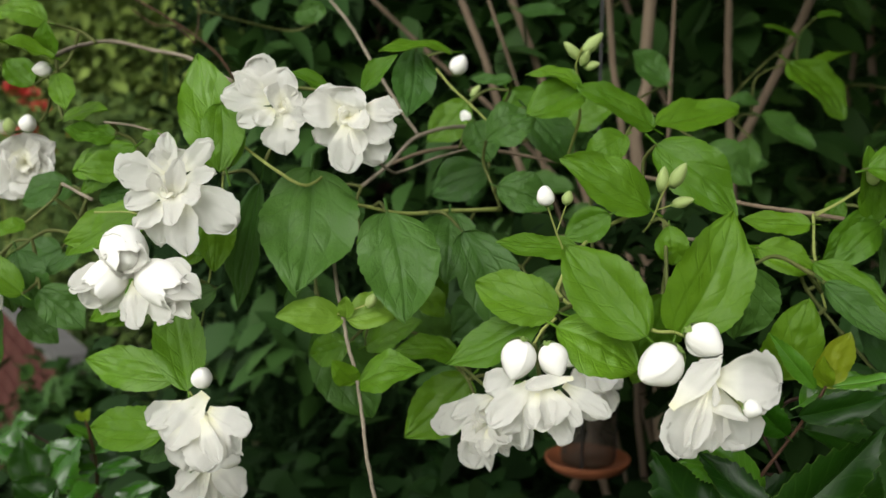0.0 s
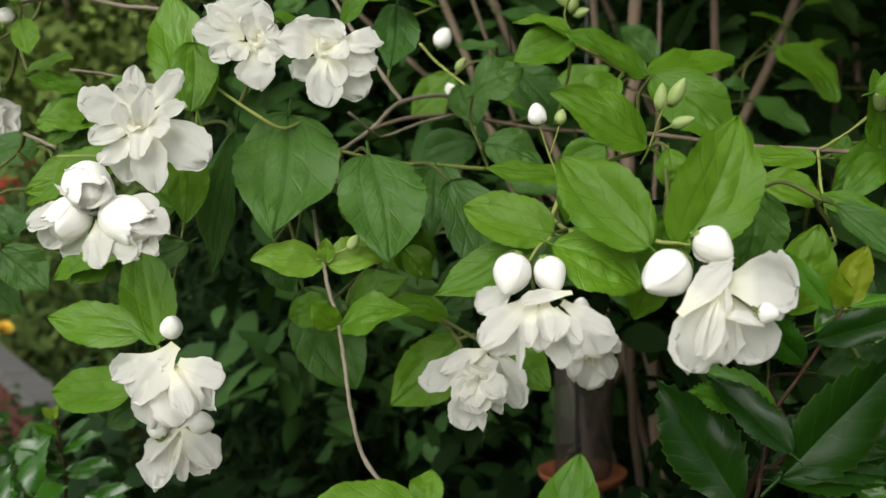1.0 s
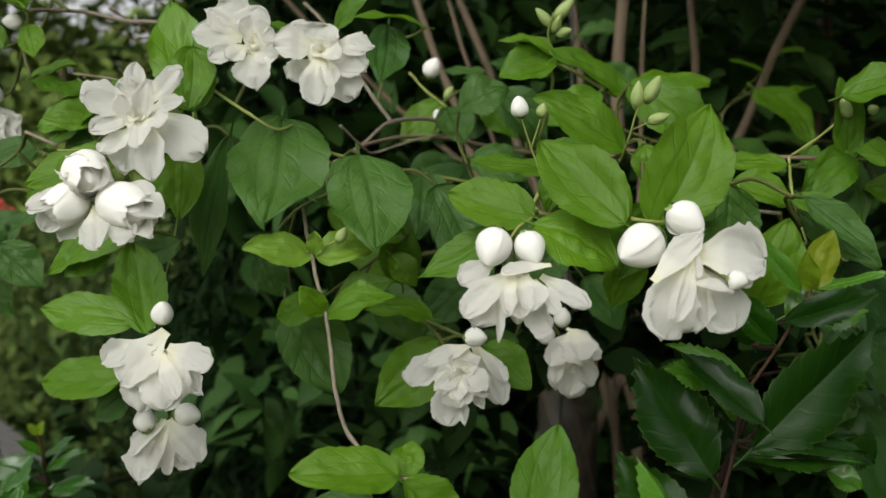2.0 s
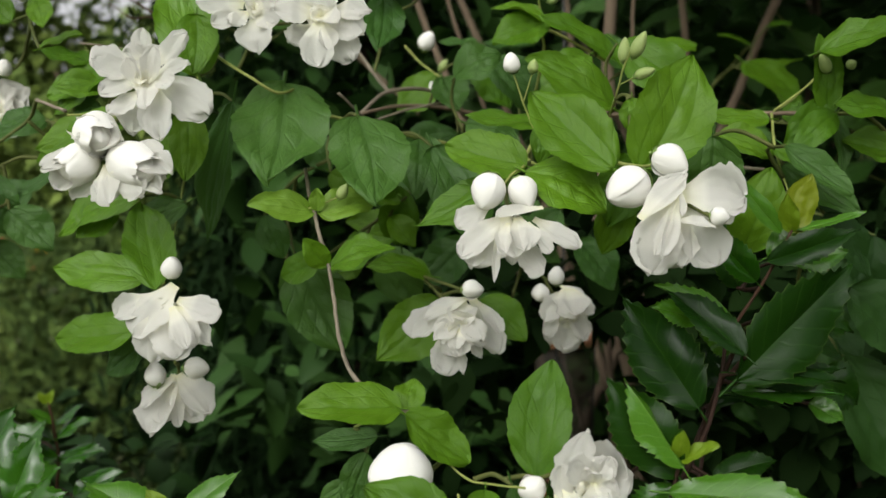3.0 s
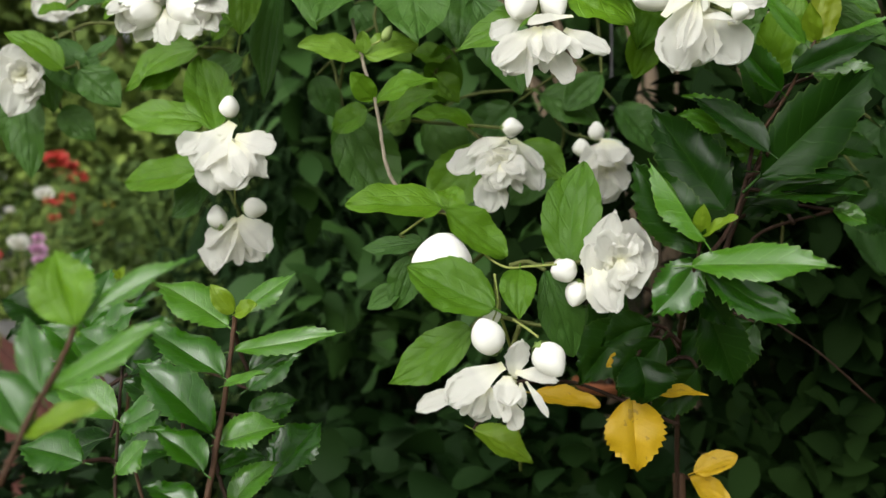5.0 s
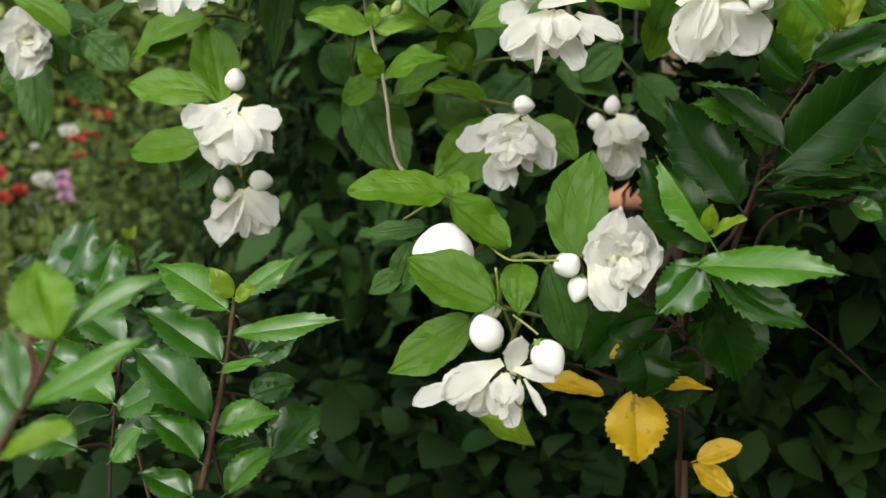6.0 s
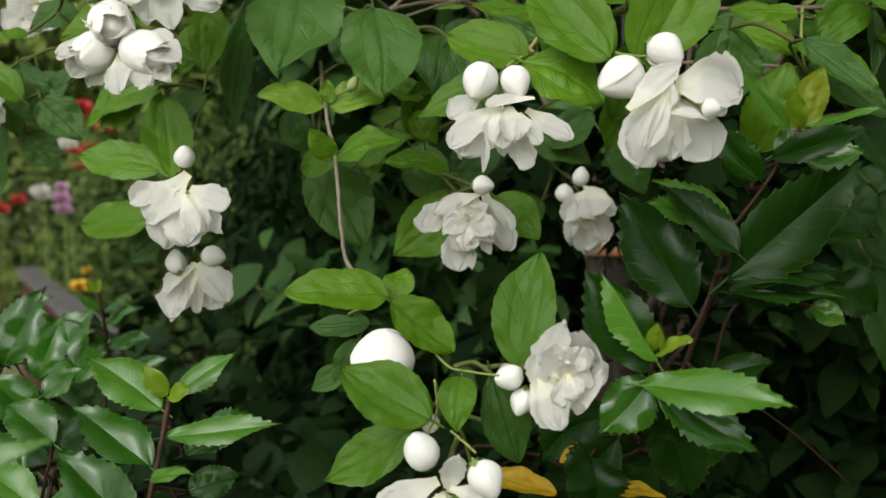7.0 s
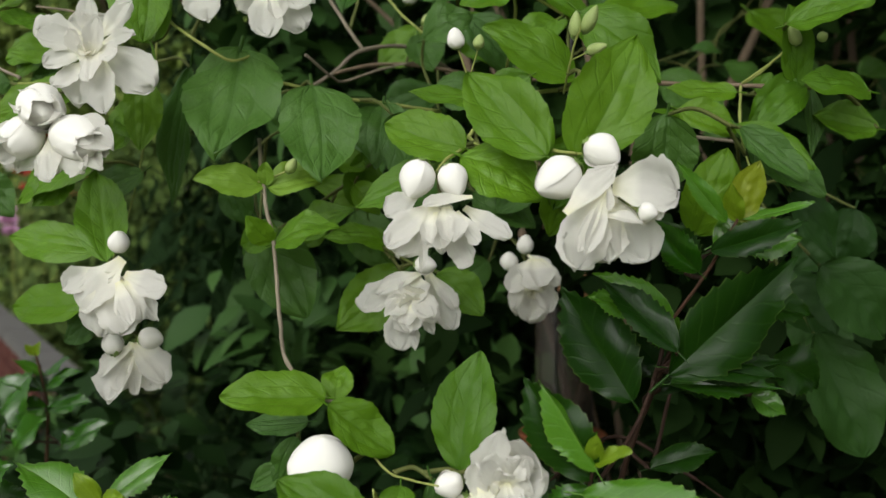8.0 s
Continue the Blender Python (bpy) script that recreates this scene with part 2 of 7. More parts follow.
def sheet(rows, cols, shape, uv_shape=None):
    """A mesh from a grid: shape(u, v) gives the place for u in -1..1 and v in 0..1."""
    verts, faces, uvs = [], [], []
    for j in range(rows + 1):
        for i in range(cols + 1):
            u, v = 2 * i / cols - 1, j / rows
            verts.append(shape(u, v))
            uvs.append((0.5 + u / 2, v))
    for j in range(rows):
        for i in range(cols):
            a = j * (cols + 1) + i
            faces.append((a, a + 1, a + cols + 2, a + cols + 1))
    return verts, faces, uvs


def sheet_mesh(name, parts, mat):
    verts, faces, uvs = [], [], []
    for v, f, t in parts:
        k = len(verts)
        verts += v
        uvs += t
        faces += [tuple(i + k for i in q) for q in f]
    me = bpy.data.meshes.new(name)
    me.from_pydata([tuple(v) for v in verts], [], faces)
    layer = me.uv_layers.new(name="UVMap")
    for loop in me.loops:
        layer.data[loop.index].uv = uvs[loop.vertex_index]
    for p in me.polygons:
        p.use_smooth = True
    me.materials.append(mat)
    return me


def stalk(length, r):
    """A short leaf stalk behind the blade, as a thin tapering tube."""
    v, f, t = [], [], []
    for j in range(3):
        y = -length * (1 - j / 2) + 0.02
        for i in range(5):
            a = 2 * math.pi * i / 5
            v.append((r * math.cos(a), y, r * math.sin(a) - 0.25 * (y - 0.02) ** 2 - r * 0.4))
            t.append((0.5, 0.02))
    for j in range(2):
        for i in range(5):
            f.append((j * 5 + i, j * 5 + (i + 1) % 5, j * 5 + 5 + (i + 1) % 5, j * 5 + 5 + i))
    return v, f, t


def leaf_mesh(kind, variant, mat_name):
    rnd = random.Random(variant * 17 + len(kind))
    fold = rnd.uniform(0.08, 0.30)
    arch = rnd.uniform(-0.05, 0.22)
    twist = rnd.uniform(-0.30, 0.30)
    sway = rnd.uniform(-0.07, 0.07)
    phase = rnd.uniform(0, 6.28)
    toothed = kind == "holly"
    rows, cols = (72, 12) if toothed else (44, 14)
    if toothed:
        fold = rnd.uniform(0.32, 0.65) if variant < 20 else -0.6
    belly = rnd.uniform(0.78, 0.95)
    taper, blunt = rnd.uniform(0.02, 0.22), rnd.uniform(0.62, 0.82)

    def shape(u, v):
        half = 0.5 * max(0.0, math.sin(math.pi * v ** belly)) ** (0.58 if v < 0.45 else 0.58 + (blunt - 0.58) * min(1.0, (v - 0.45) / 0.2))
        half *= 1 - taper * max(0.0, v - 0.72) / 0.28
        edge = abs(u) ** 3
        if toothed:
            k = (v * 12) % 1
            tooth = 0.5 + 0.5 * math.sin(37.0 * int(v * 12) + 2 * phase + (1.7 if u > 0 else 0.0))
            edge = abs(u) ** 7
            half = 0.5 * max(0.0, math.sin(math.pi * v ** belly)) ** (0.72 + 0.5 * v)
            half += (0.035 + 0.075 * tooth) * edge * (k ** 1.3 - 0.25) * (1 if 0.22 < v < 0.96 else 0)
        else:
            k = (v * 8.8) % 1
            half *= 1 + 0.055 * edge * (k - 0.5) * (1 if v > 0.2 else 0)
        x = u * half
        wob = (0.045 if toothed else 0.05) * math.sin(9 * v + phase + 2 * u) * abs(u) + 0.025 * math.sin(17 * v + 2 * phase) * u * u
        crumple = 0.05 * noise.noise(Vector((1.6 * u, 3.2 * v, phase)))
        quilt = 0.0 if toothed else (0.030 * noise.noise(Vector((3.4 * u, 6.0 * v, phase + 4))) - 0.026 * math.exp(-((abs(u) - 0.40) * 9) ** 2) * math.sin(math.pi * v)
                                     - 0.010 * math.cos(v * 5.2 * 2 * math.pi - abs(u) * 9) * (1 - abs(u)))
        curl = -0.9 * x * x if toothed and variant < 20 else 0.0
        z = fold * abs(x) * 1.3 + curl + arch * 4 * v * (1 - v) + twist * x * (v - 0.3) + wob + quilt + crumple
        return (x + sway * math.sin(math.pi * v), v, z)

    me = sheet_mesh("leaf", [sheet(rows, cols, shape), stalk(0.16, 0.022)], MAT[mat_name])
    if toothed:
        rib = {j * (cols + 1) + cols // 2 for j in range(rows + 1)}
        for e in me.edges:
            if e.vertices[0] in rib and e.vertices[1] in rib:
                e.use_edge_sharp = True
    return me


def petal_sheet(rnd, rows, cols, crumple=1.0, ragged=1.0):
    """A thin ruffled petal along +Y, 1 long and 1 across, with an uneven margin and soft creases; returns its shape function."""
    seed = rnd.uniform(0, 90)
    phase = rnd.uniform(0, 6.28)
    cup = rnd.uniform(-0.1, 0.75)
    curl = rnd.uniform(-0.30, 0.20)
    arch = rnd.uniform(0.12, 0.36)
    widest = rnd.uniform(0.54, 0.70)
    tip = rnd.choice((-0.16, -0.10, 0.0, 0.05, 0.10))
    crease = rnd.uniform(0.02, 0.09)
    skew = rnd.uniform(-0.12, 0.12)

    def shape(u, v):
        v = 1 - (1 - v) ** 1.5
        rise = min(1.0, v / widest)
        half = 0.5 * (0.30 + 0.70 * rise * rise * (3 - 2 * rise))
        if v > widest:
            half *= max(0.0, 1 - ((v - widest) / (1 - widest)) ** 2.5) ** 0.5
        half *= 1 + ragged * (0.20 * noise.noise(Vector((3.1 * u, 4.0 * v, seed))) + 0.16 * noise.noise(Vector((5.0 * u, 11.0 * v, seed + 7)))) * v
        x = u * half
        late = v ** 5 * min(1.0, 5 * (1 - v) + 0.25)
        y = v + ragged * (0.20 * noise.noise(Vector((1.7 * u, seed, 2.0))) + 0.16 * noise.noise(Vector((5.5 * u, seed, 5.0)))) * late
        y += tip * math.exp(-(u * 2.6) ** 2) * late
        big = noise.noise(Vector((1.5 * u + seed, 2.0 * v, seed)))
        fine = noise.noise(Vector((4.2 * u, 5.0 * v + seed, seed)))
        flutter = abs(u) ** 2 * math.sin(9 * v + phase + (1.5 if u > 0 else 0.0))
        z = cup * x * x * 1.7 + arch * v * (1 - v) + curl * v ** 3
        z += crumple * v * (0.26 * big + 0.05 * fine + 0.06 * flutter) - crease * math.exp(-(u * 3.5) ** 2) * v * (1 - 0.5 * v)
        return (x + skew * v * v, y, z)

    return sheet(rows, cols, shape)


def petal_mesh(variant):
    return sheet_mesh("petal", [petal_sheet(random.Random(variant + 500), 24, 20, 0.78, 1.4)], MAT["petal"])


LEAVES, PETALS = {}, [petal_mesh(i) for i in range(14)]


def basis(base, tip, face, width, thick=None):
    base, tip = Vector(base), Vector(tip)
    d = tip - base
    length = d.length
    y = d / length
    z = Vector(face)
    z = z - y * z.dot(y)
    z = z.normalized() if z.length > 1e-6 else y.orthogonal().normalized()
    x = y.cross(z)
    m = Matrix((x, y, z)).transposed().to_4x4()
    return Matrix.Translation(base) @ m @ Matrix.Diagonal((width, length, thick or width, 1))


def put(name, me, parent, world_matrix):
    ob = new(name, me)
    ob.parent = parent
    home = parent.get("home")
    origin = Matrix.Translation(home) if home else parent.matrix_world
    ob.matrix_basis = origin.inverted() @ world_matrix
    return ob


COUNT = {"leaf": 0, "petal": 0}
STEM_POINTS, LOOSE_ENDS = {}, {}


def leaf(plant, kind, mat_name, base, tip, width, face=(0, -1, 0.5), variant=None):
    COUNT["leaf"] += 1
    LOOSE_ENDS.setdefault(plant.name, []).append((Vector(base), (Vector(base) - Vector(tip)).normalized()))
    v = (COUNT["leaf"] * 7) % 10 if variant is None else variant
    key = (kind, v, mat_name)
    if key not in LEAVES:
        LEAVES[key] = leaf_mesh(*key)
    ob = put("leaf", LEAVES[key], plant, basis(base, tip, face, width))
    if mat_name in ("yellow", "lime", "olive"):
        tagged(ob, "yellowed leaf with brown spots" if mat_name == "yellow" else "lime-green young leaf" if mat_name == "lime" else "olive-yellow young leaf")
    return ob


def tube(bm, pts, r0, r1, sides=7, knots=0.0, seed=0, wiggle=0.0):
    """A tapering round stem along a smooth line through the points."""
    pts = [Vector(p) for p in pts]
    ext = [2 * pts[0] - pts[1], *pts, 2 * pts[-1] - pts[-2]]
    line = []
    for i in range(1, len(ext) - 2):
        a, b, c, d = ext[i - 1:i + 3]
        steps = 6
        for s in range(steps):
            t = s / steps
            line.append(0.5 * (2 * b + (c - a) * t + (2 * a - 5 * b + 4 * c - d) * t * t + (3 * b - a - 3 * c + d) * t ** 3))
    line.append(pts[-1])
    rnd = random.Random(seed)
    if wiggle:
        line = [p + wiggle * Vector((math.sin(2.1 * k + seed) + 0.6 * math.sin(0.9 * k), math.cos(1.7 * k + seed), 0)) for k, p in enumerate(line)]
    rings = []
    for k, p in enumerate(line):
        q = line[min(k + 1, len(line) - 1)] - line[max(k - 1, 0)]
        q.normalize()
        side = q.cross(Vector((0.3, 1, 0.2))).normalized()
        up = side.cross(q)
        r = r0 + (r1 - r0) * k / (len(line) - 1)
        r *= 1 + knots * (1.0 if k % 6 == 0 else 0.0) + rnd.uniform(-0.06, 0.06)
        rings.append([bm.verts.new(p + r * (math.cos(2 * math.pi * i / sides) * side + math.sin(2 * math.pi * i / sides) * up)) for i in range(sides)])
    for a, b in zip(rings, rings[1:]):
        for i in range(sides):
            bm.faces.new((a[i], a[(i + 1) % sides], b[(i + 1) % sides], b[i]))
    bm.faces.new(rings[0][::-1])
    bm.faces.new(rings[-1])


def stem(plant, mat_name, pts, r0, r1, name="stem", knots=0.14):
    for a, b in zip(pts, pts[1:]):
        STEM_POINTS.setdefault(plant.name, []).extend(Vector(a).lerp(Vector(b), k / 6) for k in range(7))
    bm = bmesh.new()
    home = Vector(plant["home"])
    COUNT["leaf"] += 1
    tube(bm, [Vector(p) - home for p in pts], r0, r1, 8, knots, COUNT["leaf"], 0.35 * r0 if name == "cane" else 0.12 * r0)
    me = bpy.data.meshes.new(name)
    bm.to_mesh(me)
    bm.free()
    for p in me.polygons:
        p.use_smooth = True
    me.materials.append(MAT[mat_name])
    return put(name, me, plant, Matrix.Translation(home))


def bud_mesh(green):
    """A plump bud of overlapping petals, pointed at its end, 1 long and 1 across."""
    v, f, t = [], [], []
    rings, sides = 16, 48
    for j in range(rings + 1):
        s = j / rings
        r = 0.5 * math.sin(math.pi * min(1, s ** 0.8)) ** 0.62 * (1 - 0.18 * s)
        for i in range(sides):
            a = 2 * math.pi * i / sides + 0.5 * s
            turn = (3 * (a / 6.2832 + 0.38 * s)) % 1
            w = 1 + 0.055 * (1 - turn) * math.sin(math.pi * s) ** 0.5 + 0.03 * math.cos(2 * a + 1)
            v.append((r * w * math.cos(a), s, r * w * math.sin(a)))
            t.append((0.5, 0.62 + 0.3 * s if not green else s))
    for j in range(rings):
        for i in range(sides):
            f.append((j * sides + i, j * sides + (i + 1) % sides, (j + 1) * sides + (i + 1) % sides, (j + 1) * sides + i))
    return sheet_mesh("bud", [(v, f, t)], MAT["budgreen" if green else "budwhite"])


def calyx_mesh():
    parts = []
    for k in range(4):
        turn = Matrix.Rotation(k * math.pi / 2 + 0.3, 3, "Y")

        def shape(u, v, turn=turn):
            half = 0.17 * (1 - v) ** 0.7 + 0.01
            out = 0.06 + 0.36 * v ** 0.6
            return tuple(turn @ Vector((u * half, 0.22 * v - 0.05, out)))

        parts.append(sheet(5, 3, shape))
    v, f, t = stalk(0.14, 0.05)
    parts.append((v, f, t))
    return sheet_mesh("calyx", parts, MAT["sepal"])


def wrapped_mesh(name, seed, count, openness, layers=1):
    """Petals wrapped round one another, 1 long and about 1 across along +Y: closed to a point, or open as a bell with a frilled mouth."""
    rnd = random.Random(seed)
    parts = []
    for layer in range(layers):
        for k in range(count):
            a0 = (k + 0.5 * layer) * 2 * math.pi / count + rnd.uniform(-0.2, 0.2)
            reach = 1.0 if openness == 0 else rnd.uniform(0.82, 1.05) - 0.14 * layer
            span = rnd.uniform(1.0, 1.25) * math.pi / count * 1.35
            ph = rnd.uniform(0, 6)
            lift = 1 - 0.16 * layer + 0.05 * (k % 2)

            def shape(u, v, a0=a0, reach=reach, span=span, ph=ph, lift=lift):
                s = v * reach
                r = 0.5 * math.sin(math.pi * min(1.0, s ** 0.84)) ** 0.60 * (1 - 0.16 * s)
                if openness:
                    r = r * (1 - openness * v * v) + openness * v * v * 0.50 * (1 + 0.16 * noise.noise(Vector((1.8 * u, ph, 1.0))))
                    s += (0.16 * noise.noise(Vector((1.6 * u, ph, 3.0))) + 0.08 * noise.noise(Vector((5.0 * u, ph, 6.0)))) * v ** 3 - 0.16 * v ** 6 * u * u
                r *= lift + (0.045 if openness else 0.08) * u + 0.02 * math.sin(5 * v + ph + 3 * u) + (0.09 * noise.noise(Vector((2.4 * u, 3.0 * v, ph))) * v if openness else 0.13 * noise.noise(Vector((1.6 * u, 2.0 * v, ph))))
                a = a0 + u * span + 0.35 * s
                return (r * math.cos(a), s, r * math.sin(a))

            v, f, t = sheet(14, 12, shape)
            parts.append((v, f, [(x, 0.5 + 0.45 * y) for x, y in t]))
    # folded inner petals fill the mouth
    for k in range(3 if openness else 0):
        a0, ph = k * 2.09 + rnd.uniform(-0.3, 0.3), rnd.uniform(0, 6)

        def fold(u, v, a0=a0, ph=ph):
            r = 0.44 * math.sin(math.pi * min(1.0, v ** 0.70)) ** 0.55 * (1 + 0.10 * u + 0.14 * noise.noise(Vector((1.6 * u, 2.0 * v, ph))))
            a = a0 + u * 1.35 + 0.9 * v
            return (r * math.cos(a), 0.12 + 0.78 * v, r * math.sin(a))

        v, f, t = sheet(14, 12, fold)
        # mouth petals use the brightened cream end, which lifts the shade inside the bell
        parts.append((v, f, [(x, 0.16 + 0.2 * y) for x, y in t]))
    return sheet_mesh(name, parts, MAT["budwhite"])


BUDS = {False: [wrapped_mesh("bud", 41 + i, 3, 0.0) for i in range(4)], True: [bud_mesh(True)]}
BELLS = [wrapped_mesh("flower", 51 + i, 5, 0.52, 2) for i in range(3)]
CALYX = calyx_mesh()


def bud(plant, base, tip, width, green=False):
    """base: where it leaves its stalk; tip: its end."""
    LOOSE_ENDS.setdefault(plant.name, []).append((Vector(base), (Vector(base) - Vector(tip)).normalized()))
    base, tip = Vector(base), Vector(tip)
    if not green:
        width *= 0.94
        # nearly as long as wide, about the same middle
        trim = max(0.0, (tip - base).length - 1.20 * width) * 0.5 * (tip - base).normalized()
        base, tip = base + trim, tip - trim
    m = basis(base, tip, (0.3, -1, 0.2), width)
    ob = tagged(put("bud", BUDS[green][len(LOOSE_ENDS[plant.name]) % len(BUDS[green])], plant, m), "closed green flower bud" if green else "plump white flower bud")
    cal = new("calyx", CALYX)
    cal.parent = ob
    return ob


def bell(plant, base, tip, width):
    """A half-open flower: its petals still wrapped into a bell. base: where it leaves its stalk; tip: the middle of its mouth."""
    COUNT["petal"] += 1
    LOOSE_ENDS.setdefault(plant.name, []).append((Vector(base), (Vector(base) - Vector(tip)).normalized()))
    ob = tagged(put("flower", BELLS[COUNT["petal"] % 3], plant, basis(base, tip, (0.3, -1, 0.2), width)), "half-open white flower shaped like a bell")
    cal = new("calyx", CALYX)
    cal.parent = ob
    return ob


def heart_mesh(variant):
    """The crowded small petals in the middle of a double flower, 1 across, opening along +Y."""
    rnd = random.Random(900 + variant)
    parts = []
    for k in range(14):
        lean = 0.45 + 0.9 * (k / 13) ** 0.8 + rnd.uniform(-0.1, 0.1)
        around = k * 2.4 + rnd.uniform(-0.4, 0.4)
        size = rnd.uniform(0.30, 0.44) + 0.10 * k / 13
        wide = rnd.uniform(0.7, 1.1) * size
        m = Matrix.Rotation(around, 3, "Y") @ Matrix.Rotation(lean, 3, "X") @ Matrix.Rotation(rnd.uniform(-0.35, 0.35), 3, "Y")
        lift = 0.20 * (1 - k / 13)
        v, f, t = petal_sheet(rnd, 9, 8, 0.7, 0.9)
        # crowded petals use the brightened cream end, against their own shading
        parts.append(([tuple(m @ Vector((x * wide, y * size, -z * wide)) + Vector((0, lift, 0))) for x, y, z in v], f, [(a, 0.05 + 0.22 * b) for a, b in t]))
    # stamens
    for k in range(7):
        a, e = k * 2.4, rnd.uniform(0.05, 0.45)
        m = Matrix.Rotation(a, 3, "Y") @ Matrix.Rotation(e, 3, "X")
        v, f, t = stalk(0.40, 0.012)
        parts.append(([tuple(m @ Vector((x, y + 0.40, z * 0.5))) for x, y, z in v], f, t))
    return sheet_mesh("flower", parts, MAT["petal"])


HEARTS = [heart_mesh(i) for i in range(5)]


def flower(plant, centre, face, size, *petals, heart=0.62, back=0.012):
    """A double flower. face: the way it opens; size: across its heart's full spread in metres; petals: the tip of each outer petal and its width."""
    COUNT["petal"] += 1
    k = COUNT["petal"]
    centre, face = Vector(centre), Vector(face).normalized()
    root = centre - face * back
    side = face.orthogonal().normalized()
    m = Matrix((side, face, side.cross(face))).transposed().to_4x4()
    spread = size * heart * 1.3
    place = Matrix.Translation(root) @ m @ Matrix.Diagonal((spread, spread, spread, 1))
    ob = tagged(put("flower", HEARTS[k % 5], plant, place), "double white flower with crowded petals")
    LOOSE_ENDS.setdefault(plant.name, []).append((root, -face))
    inv = place.inverted()
    rnd = random.Random(k * 31)
    whorl = [(Vector(tip), width, 0.0) for tip, width in petals]
    # an inner whorl of shorter petals between the outer ones
    for i, (tip, width) in enumerate(petals):
        if i % 3 == 2:
            continue
        other = petals[(i + 1) % len(petals)][0]
        mid = root + (Vector(tip) * 0.62 + Vector(other) * 0.38 - root) * rnd.uniform(0.55, 0.80) + face * rnd.uniform(0.003, 0.008)
        whorl.append((mid, width * rnd.uniform(0.7, 0.95), 0.35))
    for i, (tip, width, turn) in enumerate(whorl):
        out = (tip - root).normalized()
        normal = face - out * 0.2 + (0.22 + turn) * Vector((rnd.uniform(-1, 1), rnd.uniform(-1, 1), rnd.uniform(-1, 1)))
        me = PETALS[(k * 3 + i * 2) % len(PETALS)]
        p = new("petal", me)
        p.parent = ob
        p.matrix_basis = Matrix.Identity(4)
        p.matrix_parent_inverse = inv @ basis(root, tip, normal, width * (1.13 if turn == 0 else 1.1))
    return ob


def blossom(plant, centre, face, heart, *petals, full=False):
    """A loose double flower. heart: the spread of its crowded middle; petals: where each one starts and ends, its width and the way it faces; full: with a second, shorter whorl."""
    COUNT["petal"] += 1
    k = COUNT["petal"]
    centre, face = Vector(centre), Vector(face).normalized()
    side = face.orthogonal().normalized()
    m = Matrix((side, face, side.cross(face))).transposed().to_4x4()
    place = Matrix.Translation(centre - face * 0.3 * heart) @ m @ Matrix.Diagonal((heart, heart, heart, 1))
    ob = tagged(put("flower", HEARTS[k % 5], plant, place), "double white flower with loose ruffled petals")
    LOOSE_ENDS.setdefault(plant.name, []).append((centre - face * 0.3 * heart, -face))
    inv = place.inverted()
    rnd = random.Random(k * 31)
    whorl = list(petals)
    for i, (base, tip, width, way) in enumerate(petals if full else ()):
        mid = (Vector(tip) * 0.6 + Vector(petals[(i + 1) % len(petals)][1]) * 0.4 - centre) * rnd.uniform(0.5, 0.72)
        if mid.length > 0.35 * heart:
            whorl.append((centre + face * 0.002, centre + mid + face * rnd.uniform(0.002, 0.006), width * rnd.uniform(0.6, 0.85), Vector(way) + 0.35 * Vector((rnd.uniform(-1, 1), 0, rnd.uniform(-1, 1)))))
    for i, (base, tip, width, way) in enumerate(whorl):
        p = new("petal", PETALS[(k * 5 + i * 3) % len(PETALS)])
        p.parent = ob
        p.matrix_parent_inverse = inv @ basis(base, tip, way, width)
    return ob


def attach(plant, mat_name, r=0.0009, least=0.012):
    """Joins every leaf, bud and flower that stands off the stems to the nearest stem behind it by a thin arching stalk."""
    points = list(STEM_POINTS[plant.name])
    for base, back in sorted(LOOSE_ENDS[plant.name], key=lambda e: min((p - e[0]).length for p in points)):
        near = min(points, key=lambda p: (p - base).length + 0.8 * max(0.0, base.y + 0.01 - p.y))
        gap = (near - base).length
        if gap < least:
            continue
        mid = base.lerp(near, 0.45) + back * 0.12 * gap + Vector((0, (0.22 if gap < 0.05 else 0.55) * gap, 0.06 * gap))
        stem(plant, mat_name, [base, mid, near], r, r * 1.25, name="stalk", knots=0.05)
        points += [base.lerp(mid, 0.5), mid, mid.lerp(near, 0.5)]


